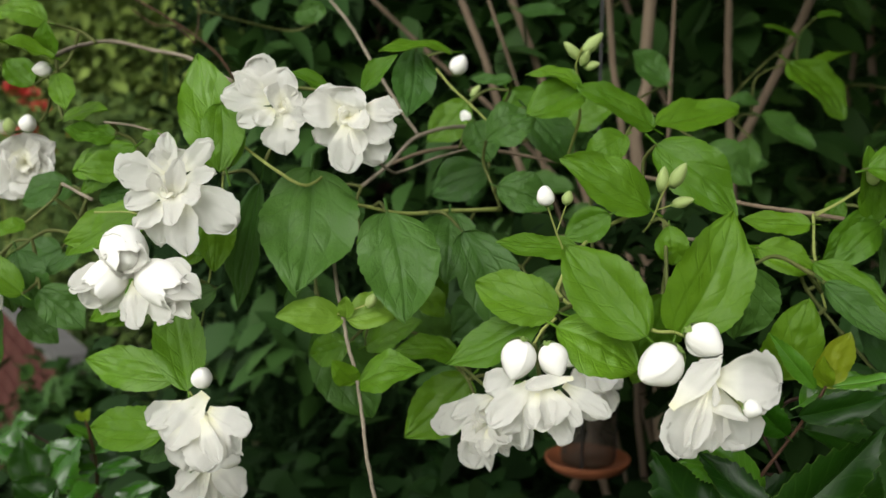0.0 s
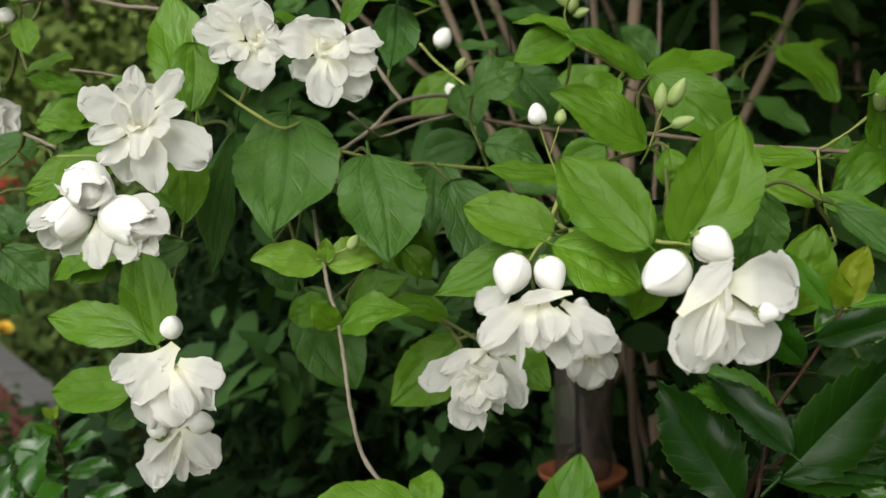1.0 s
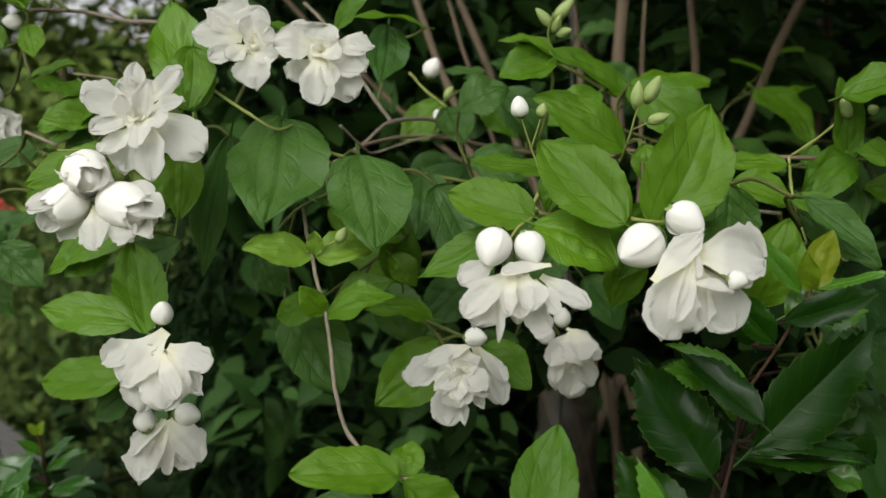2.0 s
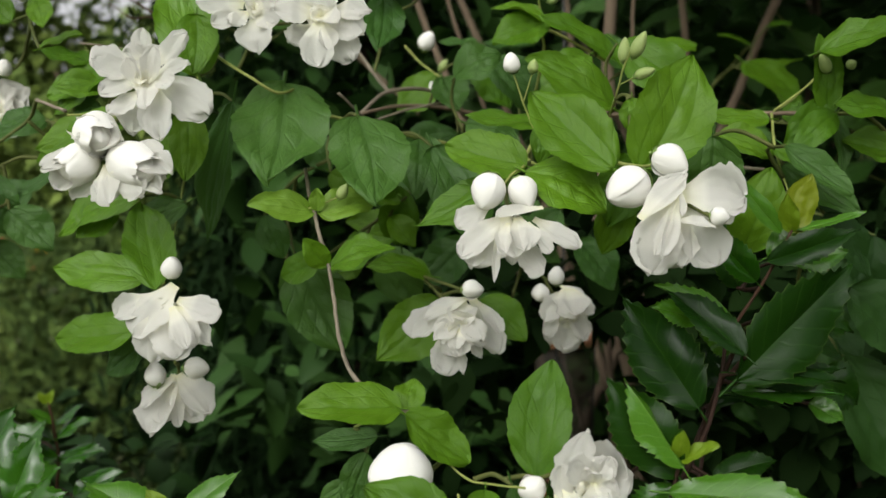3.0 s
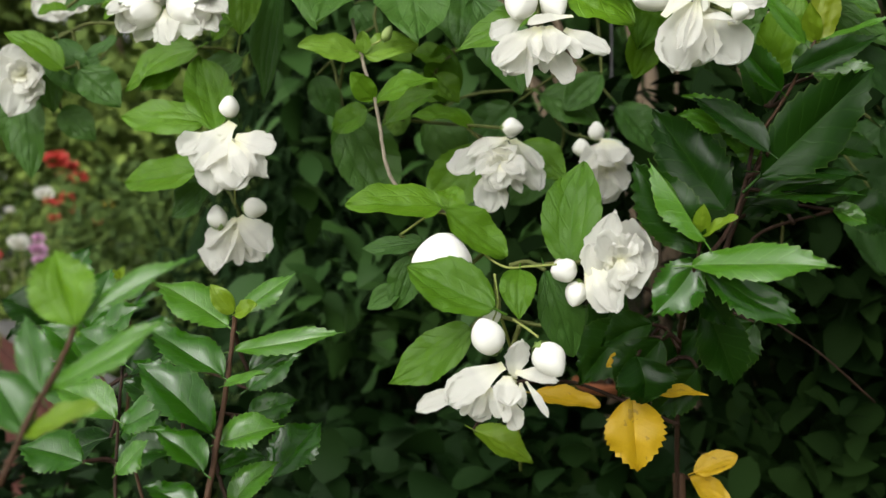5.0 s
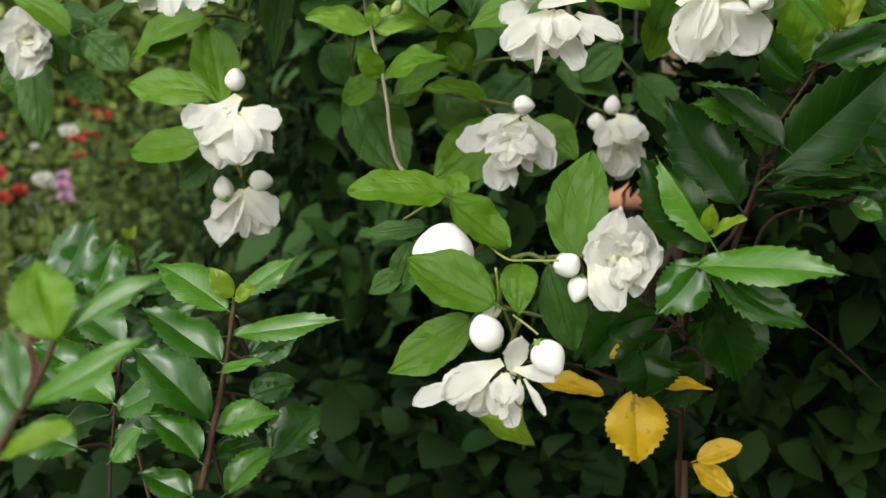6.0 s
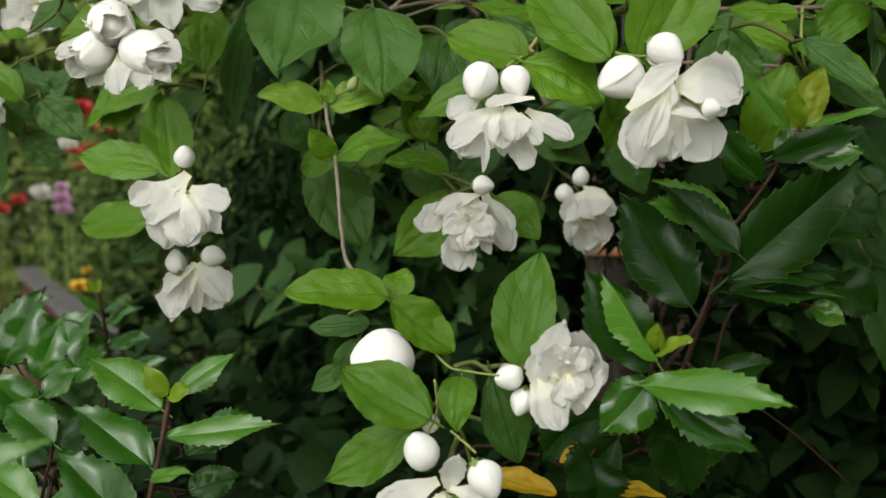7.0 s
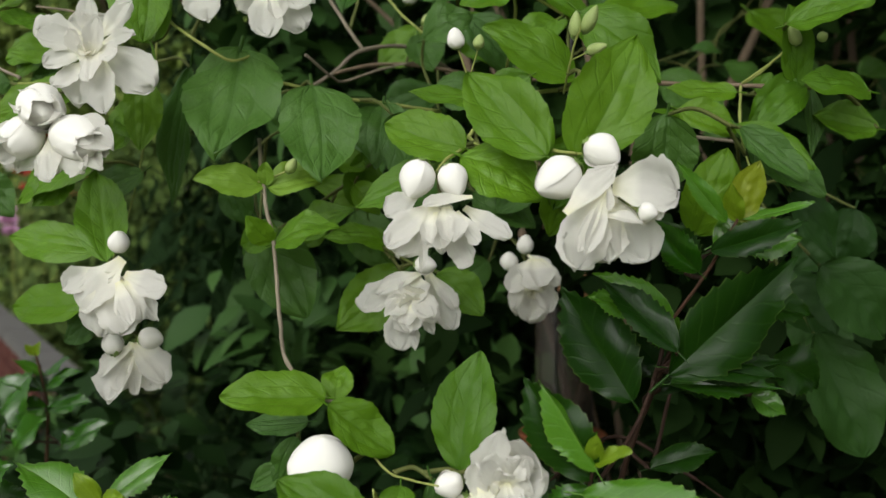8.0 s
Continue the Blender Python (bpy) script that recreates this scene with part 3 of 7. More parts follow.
def leaf_mass(name, place, seed, count, size, mat_name, label, category, shape, droop=0.4, slim=0.45, parent=None, kind="stuff", fine=False):
    """Very many small folded leaves in one mesh; shape(rnd) gives each one's place."""
    rnd = random.Random(seed)
    verts, faces = [], []
    for _ in range(count):
        p = Vector(shape(rnd))
        d = Vector((rnd.gauss(0, 1), rnd.gauss(-0.35, 0.8), rnd.gauss(-droop, 0.7))).normalized()
        s = d.cross(Vector((rnd.gauss(0, 0.4), rnd.gauss(0, 0.4), 1))).normalized()
        nrm = s.cross(d)
        L = size * rnd.uniform(0.6, 1.35)
        w = L * slim * rnd.uniform(0.8, 1.2)
        lift = rnd.uniform(0.02, 0.16) * w
        k = len(verts)
        if fine:
            curl = rnd.uniform(0.1, 0.5)
            for v, h in ((0.0, 0.06), (0.12, 0.55), (0.3, 0.96), (0.5, 1.0), (0.72, 0.72), (0.88, 0.36), (1.0, 0.02)):
                q = p + d * L * v - nrm * curl * L * (v - 0.45) ** 2
                verts += [q - s * w * 0.5 * h + nrm * lift * h, q, q + s * w * 0.5 * h + nrm * lift * h]
            for j in range(6):
                a = k + 3 * j
                faces += [(a, a + 1, a + 4, a + 3), (a + 1, a + 2, a + 5, a + 4)]
            continue
        verts += [p, p + d * L * 0.35 + s * w * 0.5 + nrm * lift, p + d * L * 0.72 + s * w * 0.36 + nrm * lift, p + d * L - nrm * 0.1 * L,
                  p + d * L * 0.72 - s * w * 0.36 + nrm * lift, p + d * L * 0.35 - s * w * 0.5 + nrm * lift, p + d * L * 0.5]
        faces += [(k, k + 1, k + 6), (k + 1, k + 2, k + 6), (k + 2, k + 3, k + 6), (k + 3, k + 4, k + 6), (k + 4, k + 5, k + 6), (k + 5, k, k + 6)]
    me = bpy.data.meshes.new(name)
    me.from_pydata([tuple(v) for v in verts], [], faces)
    for p in me.polygons:
        p.use_smooth = True
    me.materials.append(MAT[mat_name])
    ob = new(name, me)
    if parent is not None:
        ob.parent = parent
        ob.matrix_basis = Matrix.Translation(Vector(parent["home"])).inverted()
        return ob
    return tagged(ob, label, category, kind=kind)


def shrub(name, place, label, category, group=""):
    ob = new(name)
    ob.location = place
    ob.empty_display_size = 0.1
    ob["home"] = tuple(place)
    return tagged(ob, label, category, group)



# ---- ground, walls and the garden behind ----
bm = bmesh.new()
bmesh.ops.create_grid(bm, x_segments=60, y_segments=60, size=60)
for v in bm.verts:
    v.co.z = 0.03 * noise.noise(v.co * 0.4)
ground = tagged(finish("ground", bm, MAT["soil"]), "soil and grass of a garden, lightened to bounce light upwards", "ground", kind="structure")


def box(bm, x0, y0, z0, x1, y1, z1, bevel=0.0):
    r = bmesh.ops.create_cube(bm, size=1)
    bmesh.ops.scale(bm, vec=(x1 - x0, y1 - y0, z1 - z0), verts=r["verts"])
    bmesh.ops.translate(bm, vec=((x0 + x1) / 2, (y0 + y1) / 2, (z0 + z1) / 2), verts=r["verts"])
    if bevel:
        bmesh.ops.bevel(bm, geom=[e for e in bm.edges if all(v in r["verts"] for v in e.verts)], offset=bevel, segments=2, affect="EDGES")


def garden_wall(place, turn, length, height, name):
    """A raised bed's brick wall with a grey stone coping, standing on the ground."""
    home = pose(*place, 0, 0, turn)
    bm = bmesh.new()
    box(bm, 0, 0.012, 0, length, 0.07, height)
    wall = finish(name, bm, MAT["mortar"], smooth=False)
    wall.matrix_basis = home
    tagged(wall, "low red brick garden wall with a grey stone coping", "wall", kind="structure")
    bmb = bmesh.new()
    box(bmb, 0, 0, 0, 0.205, 0.06, 0.062, 0.004)
    me = bpy.data.meshes.new("brick")
    bmb.to_mesh(me)
    bmb.free()
    me.materials.append(MAT["brick"])
    rows = int(height / 0.074)
    for j in range(max(0, rows - 10), rows):
        for i in range(int(length / 0.215)):
            b = new("brick", me)
            b.parent = wall
            b.location = (0.108 * (j % 2) + i * 0.215, 0.0, height - (rows - j) * 0.074)
    n = max(1, int(length / 0.45))
    for i in range(n):
        c = bmesh.new()
        box(c, i * length / n, -0.02, height, (i + 1) * length / n - 0.006, 0.075, height + 0.04, 0.008)
        cop = finish("coping_stone", c, MAT["stone"], smooth=False)
        cop.parent = wall
    return wall


garden_wall((-2.24, 4.47, 0), -57.9, 2.40, 0.75, "wall_west")


def slab(x0, x1, y0, y1, z0, z1):
    """A block of growth with rounded, uneven sides, denser towards its face."""
    def at(r):
        while True:
            a, b, c = r.uniform(-1, 1), 2 * r.random() ** 1.6 - 1, r.uniform(-1, 1)
            p = ((x0 + x1 + a * (x1 - x0)) / 2, (y0 + y1 + b * (y1 - y0)) / 2, (z0 + z1 + c * (z1 - z0)) / 2)
            if abs(a) ** 5 + abs(b) ** 6 + max(0.0, c) ** 5 < 1.05 + 0.9 * noise.noise(Vector(p) * 4.5):
                return p
    return at


def inside_wall(shape):
    """Keeps the bed's plants behind the brick wall."""
    def at(r):
        while True:
            x, y, z = shape(r)
            if x > -0.62 - 0.628 * (y - 2.32):
                return (x, y, z)
    return at


def beside(shape):
    """Leaves a gap in the foliage in front of the hanging bird feeder."""
    def at(r):
        while True:
            x, y, z = shape(r)
            if y > 1.18 or abs(x - 0.162 * y / 1.10) > 0.075 or not 0.97 < z < 1.2:
                return (x, y, z)
    return at


def mound(cx, cy, cz, rx, ry, rz, shell=0.55):
    def at(r):
        a, b = r.uniform(0, 6.283), r.uniform(-1, 1)
        k = (shell + (1 - shell) * r.random()) * (1 + 0.16 * math.sin(3 * a + cx) + 0.1 * math.sin(5 * b * 3 + cy))
        h = math.sqrt(1 - b * b)
        return (cx + rx * k * h * math.cos(a), cy + ry * k * h * math.sin(a), max(0.02, cz + rz * k * b))
    return at


# the tall dark hedge behind the canes, with a woody core that stands on the ground
bm = bmesh.new()
box(bm, -0.42, 2.15, 0.0, 4.2, 2.6, 3.2)
bmesh.ops.subdivide_edges(bm, edges=bm.edges, cuts=12, use_grid_fill=True)
for v in bm.verts:
    v.co += 0.14 * noise.noise_vector(v.co * 2.2)
    v.co.z = max(0.0, v.co.z)
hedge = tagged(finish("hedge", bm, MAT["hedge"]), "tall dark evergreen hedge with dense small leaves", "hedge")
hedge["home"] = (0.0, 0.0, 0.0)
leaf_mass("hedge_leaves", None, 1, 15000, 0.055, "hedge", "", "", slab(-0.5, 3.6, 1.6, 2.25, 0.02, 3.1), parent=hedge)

# an unseen hedge added behind the viewpoint, to cut low light from the front
bm = bmesh.new()
box(bm, -9.0, -9.6, 0.0, 9.0, -9.0, 1.8)
bmesh.ops.subdivide_edges(bm, edges=bm.edges, cuts=10, use_grid_fill=True)
for v in bm.verts:
    v.co += 0.18 * noise.noise_vector(v.co * 1.7)
    v.co.z = max(0.0, v.co.z)
tagged(finish("hedge", bm, MAT["hedge"]), "unseen evergreen hedge added behind the viewpoint", "hedge")

# ivy and low evergreen growth under the shrub
def ivy_bank(r):
    x = r.uniform(-0.75, 0.22)
    y = 0.92 + 0.5 * r.random() ** 1.5
    top = 0.90 if x < -0.36 * y else 1.05 if x < -0.27 else 0.97
    return (x, y, top * (1 - 0.9 * r.random() ** 1.5) + 0.03 * math.sin(9 * x))


ivy = leaf_mass("ivy", None, 2, 2800, 0.045, "ivy", "ivy and low evergreen growth under the shrub, coloured dark for shade", "ivy", beside(ivy_bank), slim=0.8, fine=True)
# undergrowth and inner leaves use the near-black colour as painted shade
leaf_mass("evergreen_undergrowth", None, 3, 5200, 0.034, "hedge", "evergreen undergrowth behind the flowering shoots, coloured dark for shade", "undergrowth", beside(slab(0.22, 1.1, 0.98, 1.3, 0.3, 1.26)), slim=0.6, fine=True)
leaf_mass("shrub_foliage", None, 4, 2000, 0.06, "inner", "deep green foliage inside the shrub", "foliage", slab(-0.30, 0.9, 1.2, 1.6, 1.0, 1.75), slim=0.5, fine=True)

leaf_mass("evergreen_undergrowth", None, 8, 2000, 0.036, "hedge", "evergreen undergrowth among the canes, coloured dark for shade", "undergrowth", beside(slab(0.04, 0.5, 0.92, 1.08, 0.02, 1.12)), slim=0.6, fine=True)
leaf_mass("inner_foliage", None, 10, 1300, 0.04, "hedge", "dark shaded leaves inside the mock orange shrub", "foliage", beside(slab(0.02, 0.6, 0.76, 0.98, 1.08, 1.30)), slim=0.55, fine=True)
leaf_mass("evergreen_undergrowth", None, 14, 1500, 0.036, "hedge", "evergreen undergrowth in front of the canes, coloured dark for shade", "undergrowth", slab(0.20, 0.60, 0.80, 0.98, 0.80, 1.24), slim=0.6, fine=True)
# unseen crowns, added overhead to block sky light from the growth below
crown = leaf_mass("shrub_crown", None, 9, 1700, 0.07, "ivy", "unseen leafy crown added behind and above the flowering shoots for shade", "foliage", slab(-0.45, 1.6, 0.72, 2.0, 1.78, 2.35), slim=0.55)
leaf_mass("shrub_crown", None, 12, 2600, 0.07, "ivy", "unseen leafy crown added above the holly for shade", "foliage", slab(0.16, 1.3, 0.42, 1.3, 1.62, 2.1), slim=0.55)

# unseen growth, added to block light from the right
leaf_mass("evergreen_undergrowth", None, 17, 2600, 0.07, "hedge", "unseen evergreen growth added beside the holly for shade", "undergrowth", mound(0.84, 0.32, 0.75, 0.22, 0.62, 0.74, 0.4), slim=0.5)

# conifer behind the hanging shoots
conifer = shrub("conifer", (-0.12, 1.75, 0.0), "dark conifer with drooping feathery sprays", "conifer")
stem(conifer, "darktwig", [(-0.12, 1.75, 0.0), (-0.11, 1.75, 0.9), (-0.12, 1.76, 2.4)], 0.05, 0.02, name="trunk", knots=0.05)
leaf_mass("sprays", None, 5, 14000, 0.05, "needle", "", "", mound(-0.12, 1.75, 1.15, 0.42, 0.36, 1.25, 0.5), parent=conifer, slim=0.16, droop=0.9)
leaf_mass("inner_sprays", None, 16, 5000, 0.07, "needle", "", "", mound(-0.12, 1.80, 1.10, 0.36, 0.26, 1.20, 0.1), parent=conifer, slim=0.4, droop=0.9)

# the brighter garden at the open side
leaf_mass("flower_bed_foliage", None, 6, 11000, 0.07, "bed", "loose green foliage of a flower bed, darkened for shade", "flower bed", inside_wall(slab(-4.4, -0.5, 4.0, 5.9, 0.05, 1.5)), slim=0.4)
leaf_mass("wall_end_bush", None, 15, 1500, 0.05, "inner", "low green bush that grows over the end of the garden wall", "bush", mound(-0.90, 2.34, 0.60, 0.20, 0.16, 0.24, 0.3), slim=0.5, fine=True)
leaf_mass("garden_bush", None, 7, 20000, 0.13, "garden", "light green bushes at the far side of the garden", "bush", slab(-6.5, 0.2, 7.0, 8.2, 0.05, 2.6), slim=0.5)


def tree(place, height, crown_w, label, seed, mat="hedge"):
    t = shrub("tree", place, label, "tree", "garden trees")
    x, y, z = place
    stem(t, "cane", [(x, y, z), (x + 0.05, y, z + height * 0.3), (x, y + 0.05, z + height * 0.75)], 0.14, 0.05, name="trunk", knots=0.05)
    rnd = random.Random(seed)
    for k in range(5):
        a = k * 1.3 + rnd.random()
        stem(t, "cane", [(x, y, z + height * (0.35 + 0.06 * k)), (x + 0.5 * crown_w * math.cos(a) * 0.5, y + 0.5 * crown_w * math.sin(a) * 0.5, z + height * (0.5 + 0.06 * k)),
             (x + 0.5 * crown_w * math.cos(a), y + 0.5 * crown_w * math.sin(a), z + height * (0.6 + 0.07 * k))], 0.05, 0.015, name="limb", knots=0.05)
    leaf_mass("crown", None, seed, 17000, 0.19, mat, "", "", mound(x, y, z + height * 0.66, crown_w * 0.55, crown_w * 0.55, height * 0.40, 0.25), parent=t, slim=0.5)


tree((-1.0, 10.6, 0.0), 6.0, 3.6, "leafy garden tree beyond the flower bed", 21, "garden")
tree((-6.6, 11.4, 0.0), 6.2, 4.2, "leafy garden tree beside the far bushes", 22, "garden")
tree((1.6, 7.0, 0.0), 5.6, 4.2, "dark garden tree behind the hedge", 23)
tree((-4.3, 12.6, 0.0), 4.1, 3.6, "smaller leafy tree at the garden's end", 24, "garden")


def bloom(place, size, mat, label, group):
    """A small round garden flower on its stalk, which grows from the ground."""
    t = shrub("garden_flower", (place[0], place[1], 0.0), label, "flower", group)
    stem(t, "greentwig", [(place[0], place[1], 0.0), (place[0] + 0.015, place[1], place[2] * 0.5), place], 0.0012, 0.001, knots=0.0)
    for k in range(9):
        a, e = k * 2.4, 0.25 + 0.09 * k
        d = Vector((math.cos(a) * math.cos(e), math.sin(a) * math.cos(e) - 0.3, math.sin(e)))
        key = ("bloom", mat)
        if key not in LEAVES:
            me = PETALS[2].copy()
            me.materials.clear()
            me.materials.append(MAT[mat])
            LEAVES[key] = me
        put("petal", LEAVES[key], t, basis(place, Vector(place) + d * size, (0.2 * d.x, -1, 0.6), size * 0.9))


def feeder(x, y):
    """A hanging tube bird feeder: lid, tube with a perch tray, and a wire to the branch above."""
    f = thing("bird_feeder", (x, y, 0.992), "clear plastic tube bird feeder with a terracotta-coloured lid and tray", "bird feeder")

    def turned(name, prof, mat, sides=28, label=""):
        bm = bmesh.new()
        rings = [[bm.verts.new((r * math.cos(2 * math.pi * i / sides), r * math.sin(2 * math.pi * i / sides), z)) for i in range(sides)] for r, z in prof]
        for a, b in zip(rings, rings[1:]):
            for i in range(sides):
                bm.faces.new((a[i], a[(i + 1) % sides], b[(i + 1) % sides], b[i]))
        me = bpy.data.meshes.new(name)
        bm.to_mesh(me)
        bm.free()
        for p in me.polygons:
            p.use_smooth = True
        me.materials.append(MAT[mat])
        ob = new(name, me)
        ob.parent = f
        return tagged(ob, label)

    turned("tube", [(0.001, 0.004), (0.030, 0.004), (0.031, 0.01), (0.031, 0.166), (0.001, 0.167)], "tube", label="clear brownish plastic tube")
    turned("tray", [(0.001, -0.005), (0.040, -0.005), (0.047, 0.003), (0.0485, 0.008), (0.046, 0.008), (0.043, 0.002), (0.001, 0.002)], "terracotta", label="terracotta-coloured tray")
    turned("lid", [(0.032, 0.160), (0.038, 0.163), (0.037, 0.172), (0.027, 0.184), (0.011, 0.190), (0.001, 0.191)], "salmon", label="terracotta-coloured lid")
    bm = bmesh.new()
    tube(bm, [(0, 0, 0.19), (0.004, 0, 0.5), (0.0, 0.005, 0.92)], 0.0016, 0.0016, 6)
    for a in (0.3, 2.3, 4.4):
        tube(bm, [(0.034 * math.cos(a), 0.034 * math.sin(a), 0.0), (0.0355 * math.cos(a), 0.0355 * math.sin(a), 0.08), (0.039 * math.cos(a), 0.039 * math.sin(a), 0.18)], 0.0015, 0.0015, 5)
    me = bpy.data.meshes.new("wire")
    bm.to_mesh(me)
    bm.free()
    me.materials.append(MAT["wire"])
    w = new("wire", me)
    w.parent = f
    return f


feeder(0.158, 1.10)
bloom((-1.851, 4.375, 1.331), 0.0396, "redflower", "bright red garden flower on a thin green stalk", "red flowers")
bloom((-1.970, 4.625, 1.444), 0.0366, "redflower", "bright red garden flower on a thin green stalk", "red flowers")
bloom((-2.173, 4.125, 1.154), 0.0606, "redflower", "bright red garden flower on a thin green stalk", "red flowers")
bloom((-2.138, 4.125, 1.058), 0.0420, "redflower", "bright red garden flower on a thin green stalk", "red flowers")
bloom((-2.221, 4.250, 1.326), 0.0336, "redflower", "bright red garden flower on a thin green stalk", "red flowers")
bloom((-1.986, 4.500, 1.314), 0.0356, "redflower", "bright red garden flower on a thin green stalk", "red flowers")
bloom((-1.942, 4.500, 1.499), 0.0661, "redflower", "bright red garden flower on a thin green stalk", "red flowers")
bloom((-1.844, 4.500, 1.424), 0.0458, "redflower", "bright red garden flower on a thin green stalk", "red flowers")
bloom((-1.932, 4.625, 1.490), 0.0418, "redflower", "bright red garden flower on a thin green stalk", "red flowers")
bloom((-2.014, 4.625, 1.310), 0.0366, "redflower", "bright red garden flower on a thin green stalk", "red flowers")
bloom((-1.961, 4.750, 1.284), 0.0376, "redflower", "bright red garden flower on a thin green stalk", "red flowers")
bloom((-1.867, 4.750, 1.229), 0.0322, "redflower", "bright red garden flower on a thin green stalk", "red flowers")
bloom((-2.071, 4.750, 1.245), 0.0376, "redflower", "bright red garden flower on a thin green stalk", "red flowers")
bloom((-2.505, 5.000, 1.070), 0.0452, "redflower", "bright red garden flower on a thin green stalk", "red flowers")
bloom((-1.988, 4.375, 1.102), 0.0445, "pinkflower", "mauve flower spike beside the red flowers", "mauve flowers")
bloom((-1.976, 4.375, 1.051), 0.0445, "pinkflower", "mauve flower spike beside the red flowers", "mauve flowers")
bloom((-1.987, 4.375, 1.153), 0.0346, "pinkflower", "mauve flower spike beside the red flowers", "mauve flowers")
bloom((-1.712, 4.500, 1.304), 0.0254, "goldflower", "small golden flower in the bed", "golden flowers")
bloom((-1.739, 4.000, 0.749), 0.0452, "goldflower", "small golden flower in the bed", "golden flowers")
bloom((-2.035, 4.750, 0.737), 0.0376, "goldflower", "small golden flower in the bed", "golden flowers")
bloom((-1.839, 3.875, 1.137), 0.0482, "petal", "cream white garden flower in the bed", "white flowers")
bloom((-1.785, 4.000, 1.333), 0.0452, "petal", "cream white garden flower in the bed", "white flowers")
bloom((-2.116, 4.375, 1.287), 0.0247, "petal", "cream white garden flower in the bed", "white flowers")
bloom((-1.831, 3.875, 1.126), 0.0351, "petal", "cream white garden flower in the bed", "white flowers")


# ---- the mock orange shrub ----
mock_orange = shrub("mock_orange_shrub", (0.12, 1.05, 0.0), "mock orange shrub with double white flowers and arching green shoots", "shrub")
# leaves of the hanging middle part
leaf(mock_orange, "mock", "mature", (-0.0718, 0.5500, 1.3470), (-0.0721, 0.4950, 1.2860), 0.0533, (0, -1, 0.25))
leaf(mock_orange, "mock", "mature", (-0.0288, 0.5300, 1.3254), (-0.0167, 0.4850, 1.2749), 0.0428, (0.1, -1, 0.25))
leaf(mock_orange, "mock", "mature", (0.0041, 0.5850, 1.3199), (0.0018, 0.5600, 1.2821), 0.0357, (0, -1, 0.2))
leaf(mock_orange, "mock", "mature", (-0.1022, 0.5600, 1.3383), (-0.1253, 0.6000, 1.2591), 0.0267, (-0.5, -1, 0.1))
leaf(mock_orange, "mock", "mature", (-0.0731, 0.6000, 1.2512), (-0.0433, 0.6000, 1.1917), 0.0414, (0, -1, 0.2))
leaf(mock_orange, "mock", "quilted", (-0.1144, 0.5300, 1.3475), (-0.1319, 0.5450, 1.4092), 0.0338, (0.3, -1, 0.4))
leaf(mock_orange, "mock", "young", (-0.1173, 0.5350, 1.3817), (-0.1157, 0.5200, 1.3464), 0.0226, (0.2, -1, 0.1))
leaf(mock_orange, "mock", "young", (-0.0601, 0.5600, 1.3887), (-0.0862, 0.5500, 1.4004), 0.0186, (0, -0.6, 1))
leaf(mock_orange, "mock", "young", (-0.0422, 0.5300, 1.3888), (-0.0226, 0.5200, 1.4072), 0.0135, (-0.3, -1, 0.6))
leaf(mock_orange, "mock", "young", (0.0045, 0.6300, 1.4165), (-0.0387, 0.6000, 1.4142), 0.0188, (0, -0.6, 1))
leaf(mock_orange, "mock", "mature", (-0.0183, 0.6300, 1.4171), (-0.0213, 0.6000, 1.3759), 0.0275, (0.1, -1, 0.4))
leaf(mock_orange, "mock", "mature", (-0.1170, 0.9000, 1.4604), (-0.1268, 0.9000, 1.4798), 0.0299)
leaf(mock_orange, "mock", "pale", (-0.0502, 0.5080, 1.2720), (-0.0825, 0.4940, 1.2755), 0.0209, (0, -0.9, 0.7))
leaf(mock_orange, "mock", "pale", (-0.0481, 0.5080, 1.2714), (-0.0188, 0.5150, 1.2776), 0.0219, (0, -0.9, 0.7))
leaf(mock_orange, "mock", "pale", (-0.0483, 0.5070, 1.2725), (-0.0484, 0.5030, 1.2843), 0.0088, (0, -1, 0.2))
leaf(mock_orange, "mock", "young", (-0.0401, 0.4850, 1.2438), (-0.0070, 0.4780, 1.2525), 0.0246, (0, -0.8, 1))
leaf(mock_orange, "mock", "young", (-0.0415, 0.4850, 1.2444), (-0.0515, 0.4750, 1.2577), 0.0128, (-0.3, -1, 0.5))
leaf(mock_orange, "mock", "young", (-0.0076, 0.6100, 1.2563), (-0.0095, 0.6000, 1.2932), 0.0256, (0, -1, 0.3))
leaf(mock_orange, "mock", "quilted", (-0.0449, 0.5800, 1.2415), (-0.0111, 0.5700, 1.2588), 0.0245, (0, -0.9, 0.8))
leaf(mock_orange, "mock", "quilted", (0.0110, 0.5700, 1.2376), (-0.0269, 0.5600, 1.2429), 0.0215, (0, -0.8, 1))
leaf(mock_orange, "mock", "young", (0.0169, 0.5800, 1.2230), (-0.0215, 0.5700, 1.1887), 0.0354, (0.1, -1, 0.35))
leaf(mock_orange, "mock", "young", (0.0381, 0.5500, 1.2247), (0.0634, 0.5430, 1.2019), 0.0246, (0.1, -1, 0.4))
leaf(mock_orange, "mock", "quilted", (-0.0046, 0.6300, 1.2656), (-0.0437, 0.6300, 1.2723), 0.0239, (0, -1, 0.6))
leaf(mock_orange, "mock", "young", (-0.0856, 0.6600, 1.2319), (-0.0552, 0.6600, 1.2206), 0.0228, (0, -1, 0.6))
leaf(mock_orange, "mock", "quilted", (-0.1316, 0.5080, 1.2326), (-0.1488, 0.5400, 1.2791), 0.0278, (0, -0.8, 0.8))
